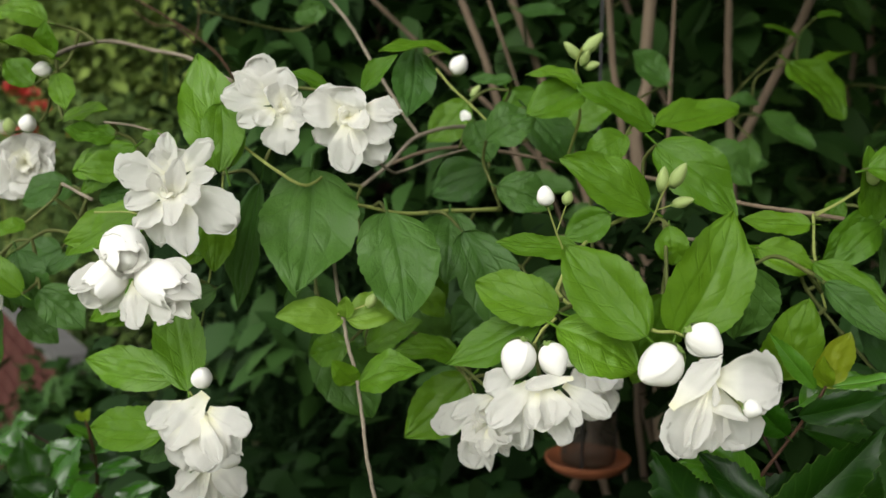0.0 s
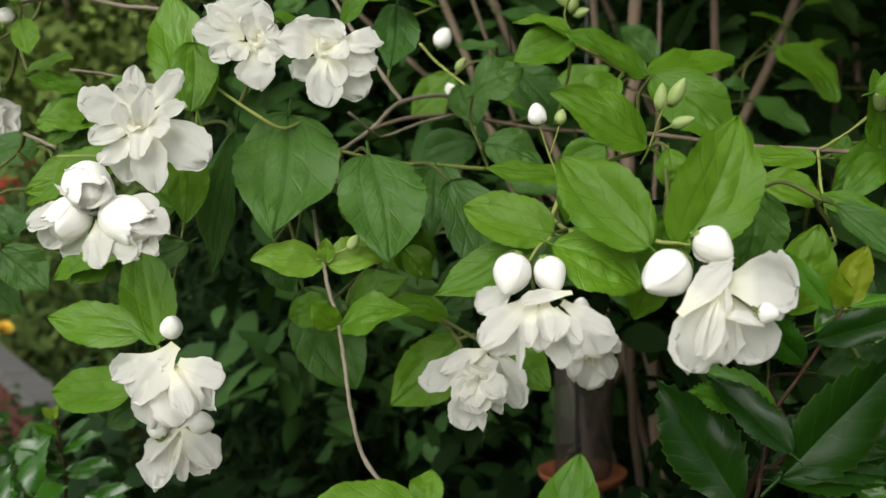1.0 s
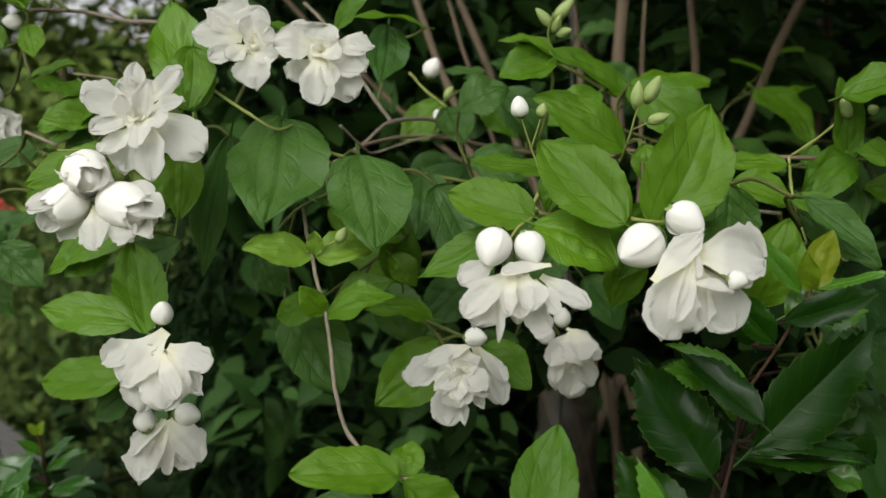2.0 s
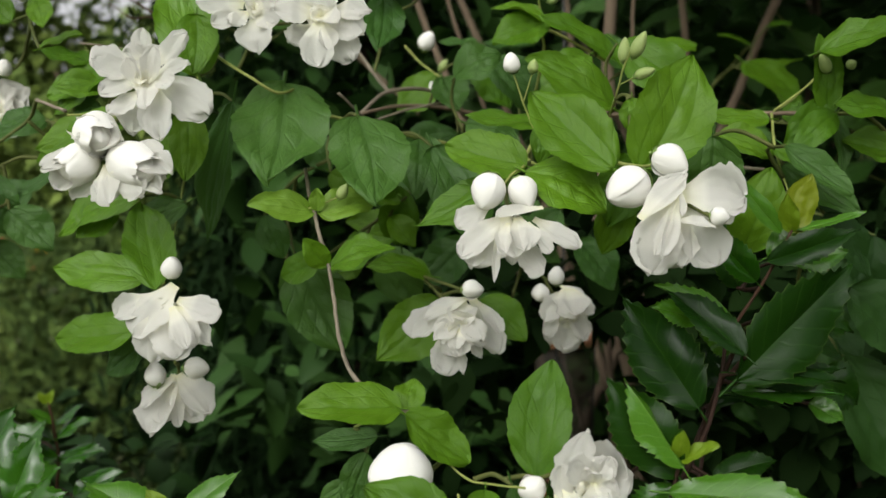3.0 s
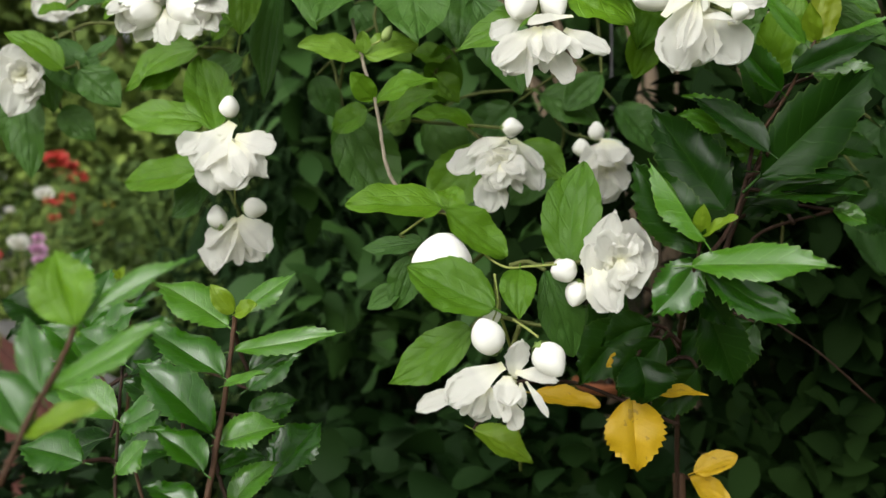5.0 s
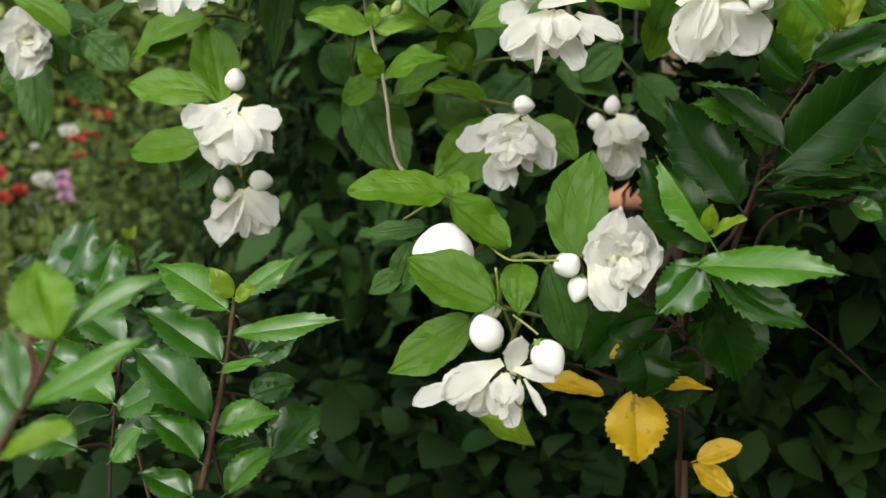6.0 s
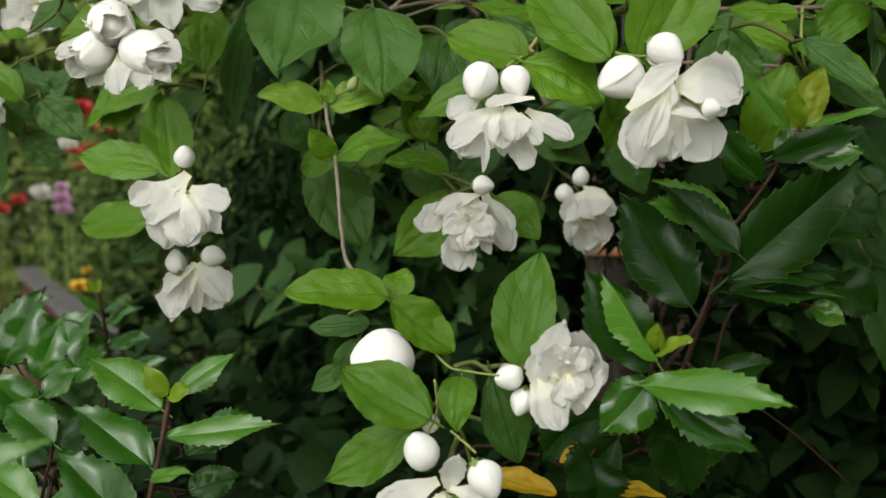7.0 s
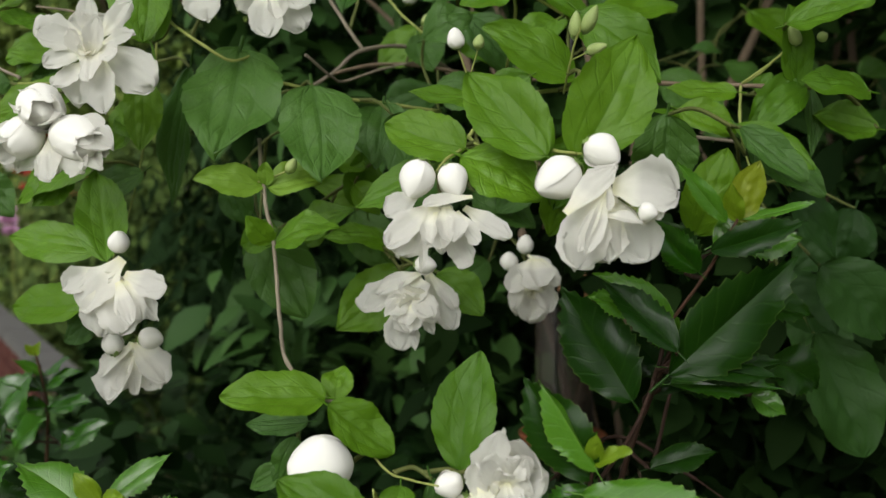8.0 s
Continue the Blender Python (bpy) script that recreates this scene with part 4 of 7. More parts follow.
leaf(mock_orange, "mock", "quilted", (-0.1397, 0.5150, 1.2383), (-0.1933, 0.5300, 1.2439), 0.0250, (-0.1, -0.9, 0.6))
leaf(mock_orange, "mock", "young", (-0.1433, 0.5120, 1.2101), (-0.1922, 0.5300, 1.2056), 0.0264, (0, -0.85, 0.6))
leaf(mock_orange, "mock", "mature", (-0.1451, 0.5350, 1.2049), (-0.1681, 0.5400, 1.1861), 0.0222, (0, -1, 0.4))
leaf(mock_orange, "mock", "quilted", (-0.1489, 0.5350, 1.2834), (-0.1973, 0.5500, 1.2610), 0.0244, (-0.3, -1, 0.5))
leaf(mock_orange, "mock", "mature", (-0.1264, 0.5500, 1.2796), (-0.1657, 0.5600, 1.2546), 0.0240, (-0.2, -1, 0.5))
leaf(mock_orange, "mock", "quilted", (-0.1648, 0.5450, 1.2824), (-0.1849, 0.5400, 1.2600), 0.0225, (0, -1, 0.3))
leaf(mock_orange, "mock", "young", (-0.1233, 0.5400, 1.3304), (-0.1246, 0.5400, 1.2908), 0.0218, (0.2, -1, 0.3))
leaf(mock_orange, "mock", "young", (-0.1580, 0.5250, 1.3259), (-0.2018, 0.5300, 1.3008), 0.0189, (-0.2, -1, 0.6))
leaf(mock_orange, "mock", "young", (-0.1720, 0.5600, 1.3586), (-0.2078, 0.5700, 1.3320), 0.0273, (-0.2, -1, 0.6))
leaf(mock_orange, "mock", "mature", (-0.1735, 0.5700, 1.3533), (-0.1980, 0.5700, 1.3369), 0.0171, (-0.2, -1, 0.4))
leaf(mock_orange, "mock", "mature", (-0.1285, 0.5800, 1.3255), (-0.1209, 0.5800, 1.3034), 0.0147, (0, -1, 0.6))
leaf(mock_orange, "mock", "young", (-0.1462, 0.5500, 1.3582), (-0.1647, 0.5500, 1.3661), 0.0124, (0, -0.6, 1))
leaf(mock_orange, "mock", "young", (-0.2156, 0.5600, 1.4074), (-0.2383, 0.5400, 1.4149), 0.0221, (0, -0.7, 1))
leaf(mock_orange, "mock", "young", (-0.2221, 0.5700, 1.4093), (-0.2198, 0.5600, 1.4280), 0.0139, (0, -1, 0.3))
leaf(mock_orange, "mock", "young", (-0.2347, 0.6000, 1.4303), (-0.2661, 0.6000, 1.4361), 0.0221, (0, -0.8, 0.7))
leaf(mock_orange, "mock", "young", (-0.2147, 0.5600, 1.3987), (-0.2060, 0.5500, 1.3784), 0.0150, (0, -1, 0.3))
leaf(mock_orange, "mock", "young", (-0.1862, 0.5700, 1.3645), (-0.2122, 0.5600, 1.3682), 0.0210, (0, -0.7, 0.9))
leaf(mock_orange, "mock", "young", (-0.2198, 0.5800, 1.3733), (-0.1899, 0.5700, 1.3785), 0.0188, (0, -0.7, 0.9))
leaf(mock_orange, "mock", "young", (-0.1739, 0.5600, 1.3458), (-0.2020, 0.5500, 1.3460), 0.0195, (0, -1, 0.5))
leaf(mock_orange, "mock", "mature", (-0.1759, 0.5600, 1.3330), (-0.1936, 0.5600, 1.3297), 0.0191, (0, -1, 0.4))
leaf(mock_orange, "mock", "young", (-0.1543, 0.5300, 1.3243), (-0.2029, 0.5300, 1.3075), 0.0260, (-0.1, -1, 0.6))
leaf(mock_orange, "mock", "young", (-0.2359, 0.5600, 1.3150), (-0.2493, 0.5500, 1.3096), 0.0133, (0, -0.8, 0.8))
leaf(mock_orange, "mock", "young", (-0.1445, 0.5600, 1.3109), (-0.1216, 0.5500, 1.2995), 0.0197, (0.2, -1, 0.4))
leaf(mock_orange, "mock", "young", (-0.2352, 0.5500, 1.2760), (-0.2707, 0.5500, 1.2990), 0.0192, (-0.2, -0.8, 0.8))
leaf(mock_orange, "mock", "mature", (-0.2461, 0.5700, 1.2983), (-0.2328, 0.5700, 1.2629), 0.0273, (0.2, -1, 0.2))
leaf(mock_orange, "mock", "mature", (-0.2296, 0.5600, 1.2770), (-0.2041, 0.5600, 1.2538), 0.0248, (0.1, -1, 0.5))
leaf(mock_orange, "mock", "mature", (-0.2091, 0.5700, 1.2981), (-0.2323, 0.5700, 1.2848), 0.0136, (0, -0.8, 0.8))
leaf(mock_orange, "mock", "mature", (-0.2581, 0.6000, 1.2582), (-0.2362, 0.6000, 1.2368), 0.0216, (0, -1, 0.4))
leaf(mock_orange, "mock", "mature", (-0.2866, 0.6200, 1.2725), (-0.3034, 0.6200, 1.2317), 0.0336, (-0.1, -1, 0.3))
leaf(mock_orange, "mock", "mature", (-0.2620, 0.5800, 1.2930), (-0.2637, 0.6000, 1.2564), 0.0248, (-0.1, -1, 0.3))
leaf(mock_orange, "mock", "mature", (-0.2814, 0.6000, 1.2736), (-0.2791, 0.6000, 1.2129), 0.0257, (-0.1, -1, 0.2))
leaf(mock_orange, "mock", "quilted", (-0.1778, 0.5700, 1.3530), (-0.2119, 0.5700, 1.3431), 0.0245, (-0.1, -0.9, 0.6))
leaf(mock_orange, "mock", "young", (-0.2444, 0.6000, 1.3939), (-0.2606, 0.6000, 1.4088), 0.0188, (0, -1, 0.5))
leaf(mock_orange, "mock", "quilted", (-0.1236, 0.5600, 1.3159), (-0.1466, 0.5600, 1.2915), 0.0243, (0.1, -1, 0.5))
leaf(mock_orange, "mock", "mature", (-0.2231, 0.6000, 1.3335), (-0.2544, 0.6000, 1.3230), 0.0239, (0, -1, 0.5))
leaf(mock_orange, "mock", "mature", (-0.2394, 0.6200, 1.2931), (-0.2721, 0.6200, 1.2821), 0.0270, (0, -1, 0.5))
leaf(mock_orange, "mock", "young", (0.0848, 0.7200, 1.3705), (0.1236, 0.7200, 1.3903), 0.0257, (0, -0.9, 0.6))
leaf(mock_orange, "mock", "young", (0.0452, 0.7400, 1.3968), (0.0714, 0.7400, 1.3609), 0.0347, (0, -1, 0.5))
leaf(mock_orange, "mock", "mature", (0.0312, 0.7200, 1.3400), (-0.0108, 0.7200, 1.3211), 0.0341, (0, -1, 0.5))
leaf(mock_orange, "mock", "mature", (0.1724, 0.8000, 1.4039), (0.1450, 0.8000, 1.4300), 0.0266, (0, -1, 0.5))
leaf(mock_orange, "mock", "mature", (0.1954, 0.7600, 1.3563), (0.2306, 0.7600, 1.3268), 0.0341, (0.1, -1, 0.4))
leaf(mock_orange, "mock", "young", (0.0542, 0.4400, 1.2889), (0.0169, 0.4520, 1.3002), 0.0255, (0, -0.95, 0.5))
leaf(mock_orange, "mock", "young", (0.0878, 0.4080, 1.2849), (0.0547, 0.4250, 1.3205), 0.0307, (-0.2, -1, 0.45))
leaf(mock_orange, "mock", "young", (0.1007, 0.4120, 1.2843), (0.1259, 0.4250, 1.3363), 0.0348, (0.15, -1, 0.4))
leaf(mock_orange, "mock", "quilted", (0.0519, 0.4250, 1.2854), (0.0865, 0.4200, 1.2669), 0.0315, (0.1, -0.9, 0.7))
leaf(mock_orange, "mock", "young", (0.0468, 0.4450, 1.2855), (0.0036, 0.4500, 1.2620), 0.0229, (0, -0.8, 0.8))
leaf(mock_orange, "mock", "young", (0.0661, 0.4750, 1.3135), (0.0266, 0.4700, 1.3168), 0.0176, (0, -0.7, 0.9))
leaf(mock_orange, "mock", "young", (0.1099, 0.5250, 1.3282), (0.0616, 0.5200, 1.3549), 0.0322, (0, -0.9, 0.7))
leaf(mock_orange, "mock", "young", (0.1036, 0.4600, 1.2785), (0.0930, 0.4700, 1.2491), 0.0190, (0, -1, 0.3))
leaf(mock_orange, "mock", "young", (0.1257, 0.6000, 1.3717), (0.1819, 0.6250, 1.3831), 0.0273, (0, -0.8, 0.9))
leaf(mock_orange, "mock", "young", (0.1111, 0.5200, 1.3625), (0.1517, 0.5100, 1.3251), 0.0325, (-0.2, -1, 0.6))
leaf(mock_orange, "mock", "young", (0.1244, 0.6000, 1.3704), (0.0778, 0.5900, 1.3943), 0.0279, (0, -0.8, 0.9))
leaf(mock_orange, "mock", "young", (0.0830, 0.6000, 1.3940), (0.0486, 0.5900, 1.3772), 0.0279, (0, -1, 0.6))
leaf(mock_orange, "mock", "young", (0.0817, 0.6000, 1.3940), (0.0482, 0.6000, 1.4011), 0.0174, (0, -0.7, 1))
leaf(mock_orange, "mock", "mature", (0.0258, 0.6200, 1.3628), (0.0561, 0.6200, 1.3775), 0.0292, (0, -1, 0.6))
leaf(mock_orange, "mock", "young", (0.0157, 0.7450, 1.3878), (-0.0140, 0.7400, 1.3587), 0.0299, (0, -1, 0.4))
leaf(mock_orange, "mock", "mature", (0.0451, 0.7000, 1.4032), (0.0166, 0.7000, 1.4031), 0.0156, (0, -0.7, 1))
leaf(mock_orange, "mock", "young", (0.1035, 0.5700, 1.3663), (0.0784, 0.5600, 1.3512), 0.0203, (0, -1, 0.5))
leaf(mock_orange, "mock", "mature", (0.0525, 0.6600, 1.3833), (0.0827, 0.6600, 1.3467), 0.0333, (0.2, -1, 0.4))
leaf(mock_orange, "mock", "mature", (0.0197, 0.6800, 1.3740), (0.0308, 0.6600, 1.3482), 0.0263, (0, -1, 0.4))
leaf(mock_orange, "mock", "mature", (0.0331, 0.6200, 1.3340), (0.0683, 0.6200, 1.3202), 0.0280, (0, -1, 0.5))
leaf(mock_orange, "mock", "mature", (0.0120, 0.5600, 1.3121), (0.0393, 0.5500, 1.2529), 0.0349, (0.1, -1, 0.25))
leaf(mock_orange, "mock", "young", (0.0851, 0.5000, 1.3275), (0.0628, 0.5000, 1.3160), 0.0187, (0, -1, 0.4))
leaf(mock_orange, "mock", "young", (0.0690, 0.4700, 1.3140), (0.0628, 0.4700, 1.2922), 0.0139, (0, -1, 0.3))
leaf(mock_orange, "mock", "young", (0.1086, 0.4700, 1.3250), (0.1106, 0.4700, 1.3062), 0.0160, (0, -1, 0.4))
leaf(mock_orange, "mock", "young", (0.1042, 0.4500, 1.2960), (0.0941, 0.4600, 1.2619), 0.0261, (0, -1, 0.3))
leaf(mock_orange, "mock", "young", (0.0618, 0.4600, 1.2886), (0.0864, 0.4500, 1.2893), 0.0130, (0, -0.7, 1))
leaf(mock_orange, "mock", "mature", (0.1479, 0.4700, 1.3065), (0.1442, 0.4800, 1.2689), 0.0326, (0.1, -1, 0.3))
leaf(mock_orange, "mock", "young", (0.1592, 0.5000, 1.3110), (0.1880, 0.5000, 1.2997), 0.0199, (0.1, -1, 0.5))
leaf(mock_orange, "mock", "mature", (0.0369, 0.6600, 1.2600), (0.0062, 0.6600, 1.2312), 0.0323, (0, -1, 0.5))
leaf(mock_orange, "mock", "mature", (0.0572, 0.6700, 1.2686), (0.0992, 0.6700, 1.2450), 0.0342, (0.1, -1, 0.5))
leaf(mock_orange, "mock", "mature", (0.1117, 0.6800, 1.2605), (0.1375, 0.6800, 1.2258), 0.0298, (0.1, -1, 0.4))
leaf(mock_orange, "mock", "mature", (0.0986, 0.6600, 1.2802), (0.0725, 0.6600, 1.2550), 0.0251, (0, -1, 0.5))
leaf(mock_orange, "mock", "mature", (-0.0230, 0.6800, 1.2553), (0.0031, 0.6800, 1.2142), 0.0333, (0, -1, 0.4))
leaf(mock_orange, "mock", "mature", (0.0683, 0.7000, 1.2200), (0.0347, 0.7000, 1.1915), 0.0308, (0, -1, 0.4))
leaf(mock_orange, "mock", "young", (0.1900, 0.5150, 1.3054), (0.1396, 0.5000, 1.3109), 0.0124, (0, -0.5, 1))
leaf(mock_orange, "mock", "young", (0.1925, 0.5200, 1.3217), (0.1563, 0.5200, 1.3237), 0.0167, (0, -0.8, 0.8))
leaf(mock_orange, "mock", "young", (0.2176, 0.5100, 1.3297), (0.1951, 0.5100, 1.3030), 0.0167, (0.3, -1, 0.3))
leaf(mock_orange, "mock", "young", (0.1872, 0.5000, 1.3037), (0.2217, 0.4850, 1.2814), 0.0195, (0.1, -0.8, 0.8))
leaf(mock_orange, "mock", "young", (0.2079, 0.4900, 1.3512), (0.2418, 0.4700, 1.3599), 0.0276, (0, -0.8, 0.8))
leaf(mock_orange, "mock", "young", (0.2526, 0.5000, 1.3201), (0.2151, 0.4900, 1.3242), 0.0231, (0, -0.8, 0.8))
leaf(mock_orange, "mock", "young", (0.2185, 0.5100, 1.3291), (0.2119, 0.5000, 1.3627), 0.0136, (0.2, -1, 0.2))
leaf(mock_orange, "mock", "young", (0.2649, 0.5200, 1.3032), (0.2314, 0.5200, 1.3094), 0.0243, (0, -1, 0.6))
leaf(mock_orange, "mock", "mature", (0.2326, 0.5300, 1.3261), (0.2311, 0.5200, 1.2882), 0.0122, (0.5, -1, 0.1))
leaf(mock_orange, "mock", "young", (0.2246, 0.5100, 1.3233), (0.1978, 0.5000, 1.3013), 0.0172, (0, -1, 0.4))
leaf(mock_orange, "mock", "mature", (0.1995, 0.5200, 1.2969), (0.2323, 0.5000, 1.2683), 0.0276, (0.1, -1, 0.6))
leaf(mock_orange, "mock", "young", (0.2203, 0.5100, 1.3233), (0.2183, 0.5000, 1.3594), 0.0170, (0, -1, 0.3))
leaf(mock_orange, "mock", "young", (0.2099, 0.5400, 1.3218), (0.2153, 0.5400, 1.3340), 0.0122, (0, -1, 0.5))
leaf(mock_orange, "mock", "young", (0.2987, 0.9000, 1.4281), (0.3433, 0.8800, 1.3780), 0.0469, (0.1, -0.8, 0.9))
leaf(mock_orange, "mock", "mature", (0.2760, 0.9000, 1.3811), (0.3258, 0.9000, 1.3531), 0.0351, (0.1, -0.8, 0.9))
leaf(mock_orange, "mock", "young", (0.3332, 0.9500, 1.4287), (0.3732, 0.9500, 1.4408), 0.0147, (0, -0.6, 1))
leaf(mock_orange, "mock", "young", (0.3215, 0.9500, 1.4544), (0.2898, 0.9500, 1.4646), 0.0125, (0, -0.6, 1))
leaf(mock_orange, "mock", "young", (0.3388, 0.9500, 1.4725), (0.3620, 0.9500, 1.4751), 0.0125, (0, -0.6, 1))
leaf(mock_orange, "mock", "mature", (0.2481, 0.9000, 1.3934), (0.2756, 0.9000, 1.3911), 0.0170, (0, -0.8, 0.9))
leaf(mock_orange, "mock", "mature", (0.2694, 0.9000, 1.3612), (0.2608, 0.9000, 1.3285), 0.0252, (0, -1, 0.4))
# right-hand leaves get the darkened copy in place of real shade
leaf(mock_orange, "mock", "shadeleaf", (0.3088, 0.7000, 1.2440), (0.2804, 0.7000, 1.2159), 0.0368, (0, -1, 0.5))
leaf(mock_orange, "mock", "shadeleaf", (0.2996, 0.7200, 1.1954), (0.3038, 0.7000, 1.1336), 0.0457, (0.1, -1, 0.4))
leaf(mock_orange, "mock", "shadeleaf", (0.2540, 0.7800, 1.1516), (0.2654, 0.7600, 1.1122), 0.0360, (0, -1, 0.5))
leaf(mock_orange, "mock", "shadeleaf", (0.2818, 0.6400, 1.1775), (0.3007, 0.6200, 1.1063), 0.0392, (0.2, -1, 0.2))
leaf(mock_orange, "mock", "shadeleaf", (0.2517, 0.6400, 1.2166), (0.2818, 0.6200, 1.1802), 0.0425, (0.2, -1, 0.4))
leaf(mock_orange, "mock", "shadeleaf", (0.2845, 0.6000, 1.2605), (0.2730, 0.6000, 1.2233), 0.0302, (0, -1, 0.4))
leaf(mock_orange, "mock", "young", (-0.0528, 0.5600, 1.2475), (-0.0766, 0.5700, 1.2378), 0.0194, (0, -1, 0.4))
leaf(mock_orange, "mock", "young", (-0.0071, 0.6000, 1.2832), (-0.0305, 0.6000, 1.2897), 0.0199, (0, -0.8, 0.7))
leaf(mock_orange, "mock", "quilted", (-0.0144, 0.6000, 1.2738), (0.0010, 0.6000, 1.2551), 0.0177, (0.2, -1, 0.4))
leaf(mock_orange, "mock", "mature", (-0.0907, 0.6000, 1.2752), (-0.0789, 0.6000, 1.2487), 0.0206, (0, -1, 0.3))
leaf(mock_orange, "mock", "quilted", (-0.0332, 0.6000, 1.2536), (-0.0478, 0.6000, 1.2343), 0.0185, (-0.1, -1, 0.4))
leaf(mock_orange, "mock", "young", (-0.0524, 0.6200, 1.3031), (-0.0306, 0.6200, 1.2862), 0.0205, (0, -1, 0.4))
leaf(mock_orange, "mock", "mature", (-0.0693, 0.6400, 1.3291), (-0.0545, 0.6400, 1.3042), 0.0226, (0, -1, 0.4))
# leaves of the low front shoot
leaf(mock_orange, "mock", "young", (-0.0025, 0.4020, 1.1852), (-0.0446, 0.3930, 1.1870), 0.0248, (0, -0.75, 0.9), variant=2)
leaf(mock_orange, "mock", "young", (-0.0009, 0.3950, 1.1838), (0.0254, 0.4000, 1.1624), 0.0218, (0.1, -0.85, 0.8))
leaf(mock_orange, "mock", "young", (0.0000, 0.4100, 1.1828), (0.0028, 0.4200, 1.1954), 0.0140, (0, -1, 0.5))
leaf(mock_orange, "mock", "young", (0.0532, 0.3960, 1.1571), (0.0611, 0.4085, 1.2045), 0.0268, (-0.2, -1, 0.3))
leaf(mock_orange, "mock", "young", (0.0196, 0.3620, 1.1428), (-0.0162, 0.3680, 1.1607), 0.0257, (0, -0.85, 0.6))
leaf(mock_orange, "mock", "young", (0.0305, 0.3720, 1.1579), (0.0295, 0.3620, 1.1381), 0.0152, (0, -1, 0.2))
leaf(mock_orange, "mock", "mature", (0.0418, 0.3850, 1.1568), (0.0533, 0.3920, 1.1185), 0.0193, (0.2, -1, 0.15))
leaf(mock_orange, "mock", "young", (0.0096, 0.3850, 1.1326), (-0.0272, 0.3920, 1.1082), 0.0224, (0, -0.9, 0.6))
leaf(mock_orange, "mock", "mature", (-0.0137, 0.4250, 1.1699), (-0.0424, 0.4300, 1.1670), 0.0133, (0, -0.8, 0.8))
leaf(mock_orange, "mock", "mature", (-0.0180, 0.4250, 1.1626), (-0.0274, 0.4300, 1.1373), 0.0164, (0, -1, 0.4))
leaf(mock_orange, "mock", "mature", (-0.0232, 0.4300, 1.1485), (-0.0408, 0.4300, 1.1380), 0.0117, (0, -1, 0.5))
leaf(mock_orange, "mock", "mature", (0.0526, 0.4000, 1.1302), (0.0602, 0.4000, 1.1401), 0.0099, (0, -1, 0.5))
# twigs and shoots
stem(mock_orange, "twig", [(-0.058, 0.535, 1.297), (-0.054, 0.520, 1.282), (-0.050, 0.508, 1.272), (-0.047, 0.498, 1.262), (-0.041, 0.486, 1.246), (-0.037, 0.474, 1.228), (-0.033, 0.462, 1.208), (-0.024, 0.430, 1.195), (-0.008, 0.410, 1.185), (0.004, 0.400, 1.183)], 0.00098, 0.00092)
stem(mock_orange, "greentwig", [(-0.053, 0.508, 1.274), (-0.044, 0.507, 1.277), (-0.035, 0.505, 1.281)], 0.00050, 0.00039)
stem(mock_orange, "greentwig", [(-0.064, 0.550, 1.344), (-0.073, 0.535, 1.339), (-0.086, 0.530, 1.346), (-0.110, 0.540, 1.363), (-0.120, 0.550, 1.381)], 0.00086, 0.00086)
stem(mock_orange, "greentwig", [(-0.074, 0.540, 1.329), (-0.047, 0.545, 1.328), (-0.022, 0.560, 1.322), (0.003, 0.590, 1.321), (0.036, 0.630, 1.319)], 0.00085, 0.00136)
stem(mock_orange, "twig", [(-0.047, 0.620, 1.353), (-0.034, 0.640, 1.342), (-0.028, 0.660, 1.341), (-0.005, 0.670, 1.350), (0.026, 0.680, 1.358)], 0.00089, 0.00078)
stem(mock_orange, "twig", [(-0.086, 0.750, 1.462), (-0.069, 0.730, 1.442), (-0.051, 0.710, 1.413), (-0.030, 0.690, 1.381), (-0.018, 0.680, 1.364)], 0.00124, 0.00134)
stem(mock_orange, "twig", [(-0.053, 0.640, 1.332), (-0.036, 0.660, 1.346), (-0.018, 0.680, 1.364), (0.016, 0.720, 1.370), (0.049, 0.800, 1.355)], 0.00116, 0.00161)
stem(mock_orange, "cane", [(-0.036, 0.660, 1.346), (-0.011, 0.680, 1.354), (0.020, 0.700, 1.356), (0.075, 0.700, 1.347), (0.131, 0.620, 1.339), (0.163, 0.560, 1.330), (0.197, 0.530, 1.326), (0.220, 0.510, 1.323)], 0.00130, 0.00115)
stem(mock_orange, "greentwig", [(0.197, 0.530, 1.326), (0.205, 0.520, 1.332), (0.214, 0.510, 1.342)], 0.00061, 0.00049)
stem(mock_orange, "greentwig", [(0.197, 0.530, 1.326), (0.193, 0.515, 1.309), (0.192, 0.505, 1.296), (0.195, 0.500, 1.281)], 0.00082, 0.00058)
stem(mock_orange, "twig", [(0.143, 0.600, 1.305), (0.170, 0.580, 1.303), (0.203, 0.560, 1.298)], 0.00102, 0.00095)
stem(mock_orange, "twig", [(-0.220, 0.570, 1.409), (-0.216, 0.600, 1.417), (-0.203, 0.620, 1.421), (-0.179, 0.620, 1.416), (-0.151, 0.600, 1.410), (-0.119, 0.570, 1.395)], 0.00112, 0.00128)
stem(mock_orange, "redtwig", [(-0.247, 0.800, 1.469), (-0.214, 0.800, 1.450), (-0.184, 0.800, 1.428), (-0.168, 0.800, 1.406)], 0.00080, 0.00098)
stem(mock_orange, "redtwig", [(-0.254, 0.820, 1.462), (-0.236, 0.820, 1.450), (-0.217, 0.810, 1.448), (-0.199, 0.800, 1.434)], 0.00055, 0.00067)
stem(mock_orange, "redtwig", [(-0.201, 0.820, 1.472), (-0.201, 0.820, 1.452), (-0.202, 0.810, 1.436)], 0.00045, 0.00054)
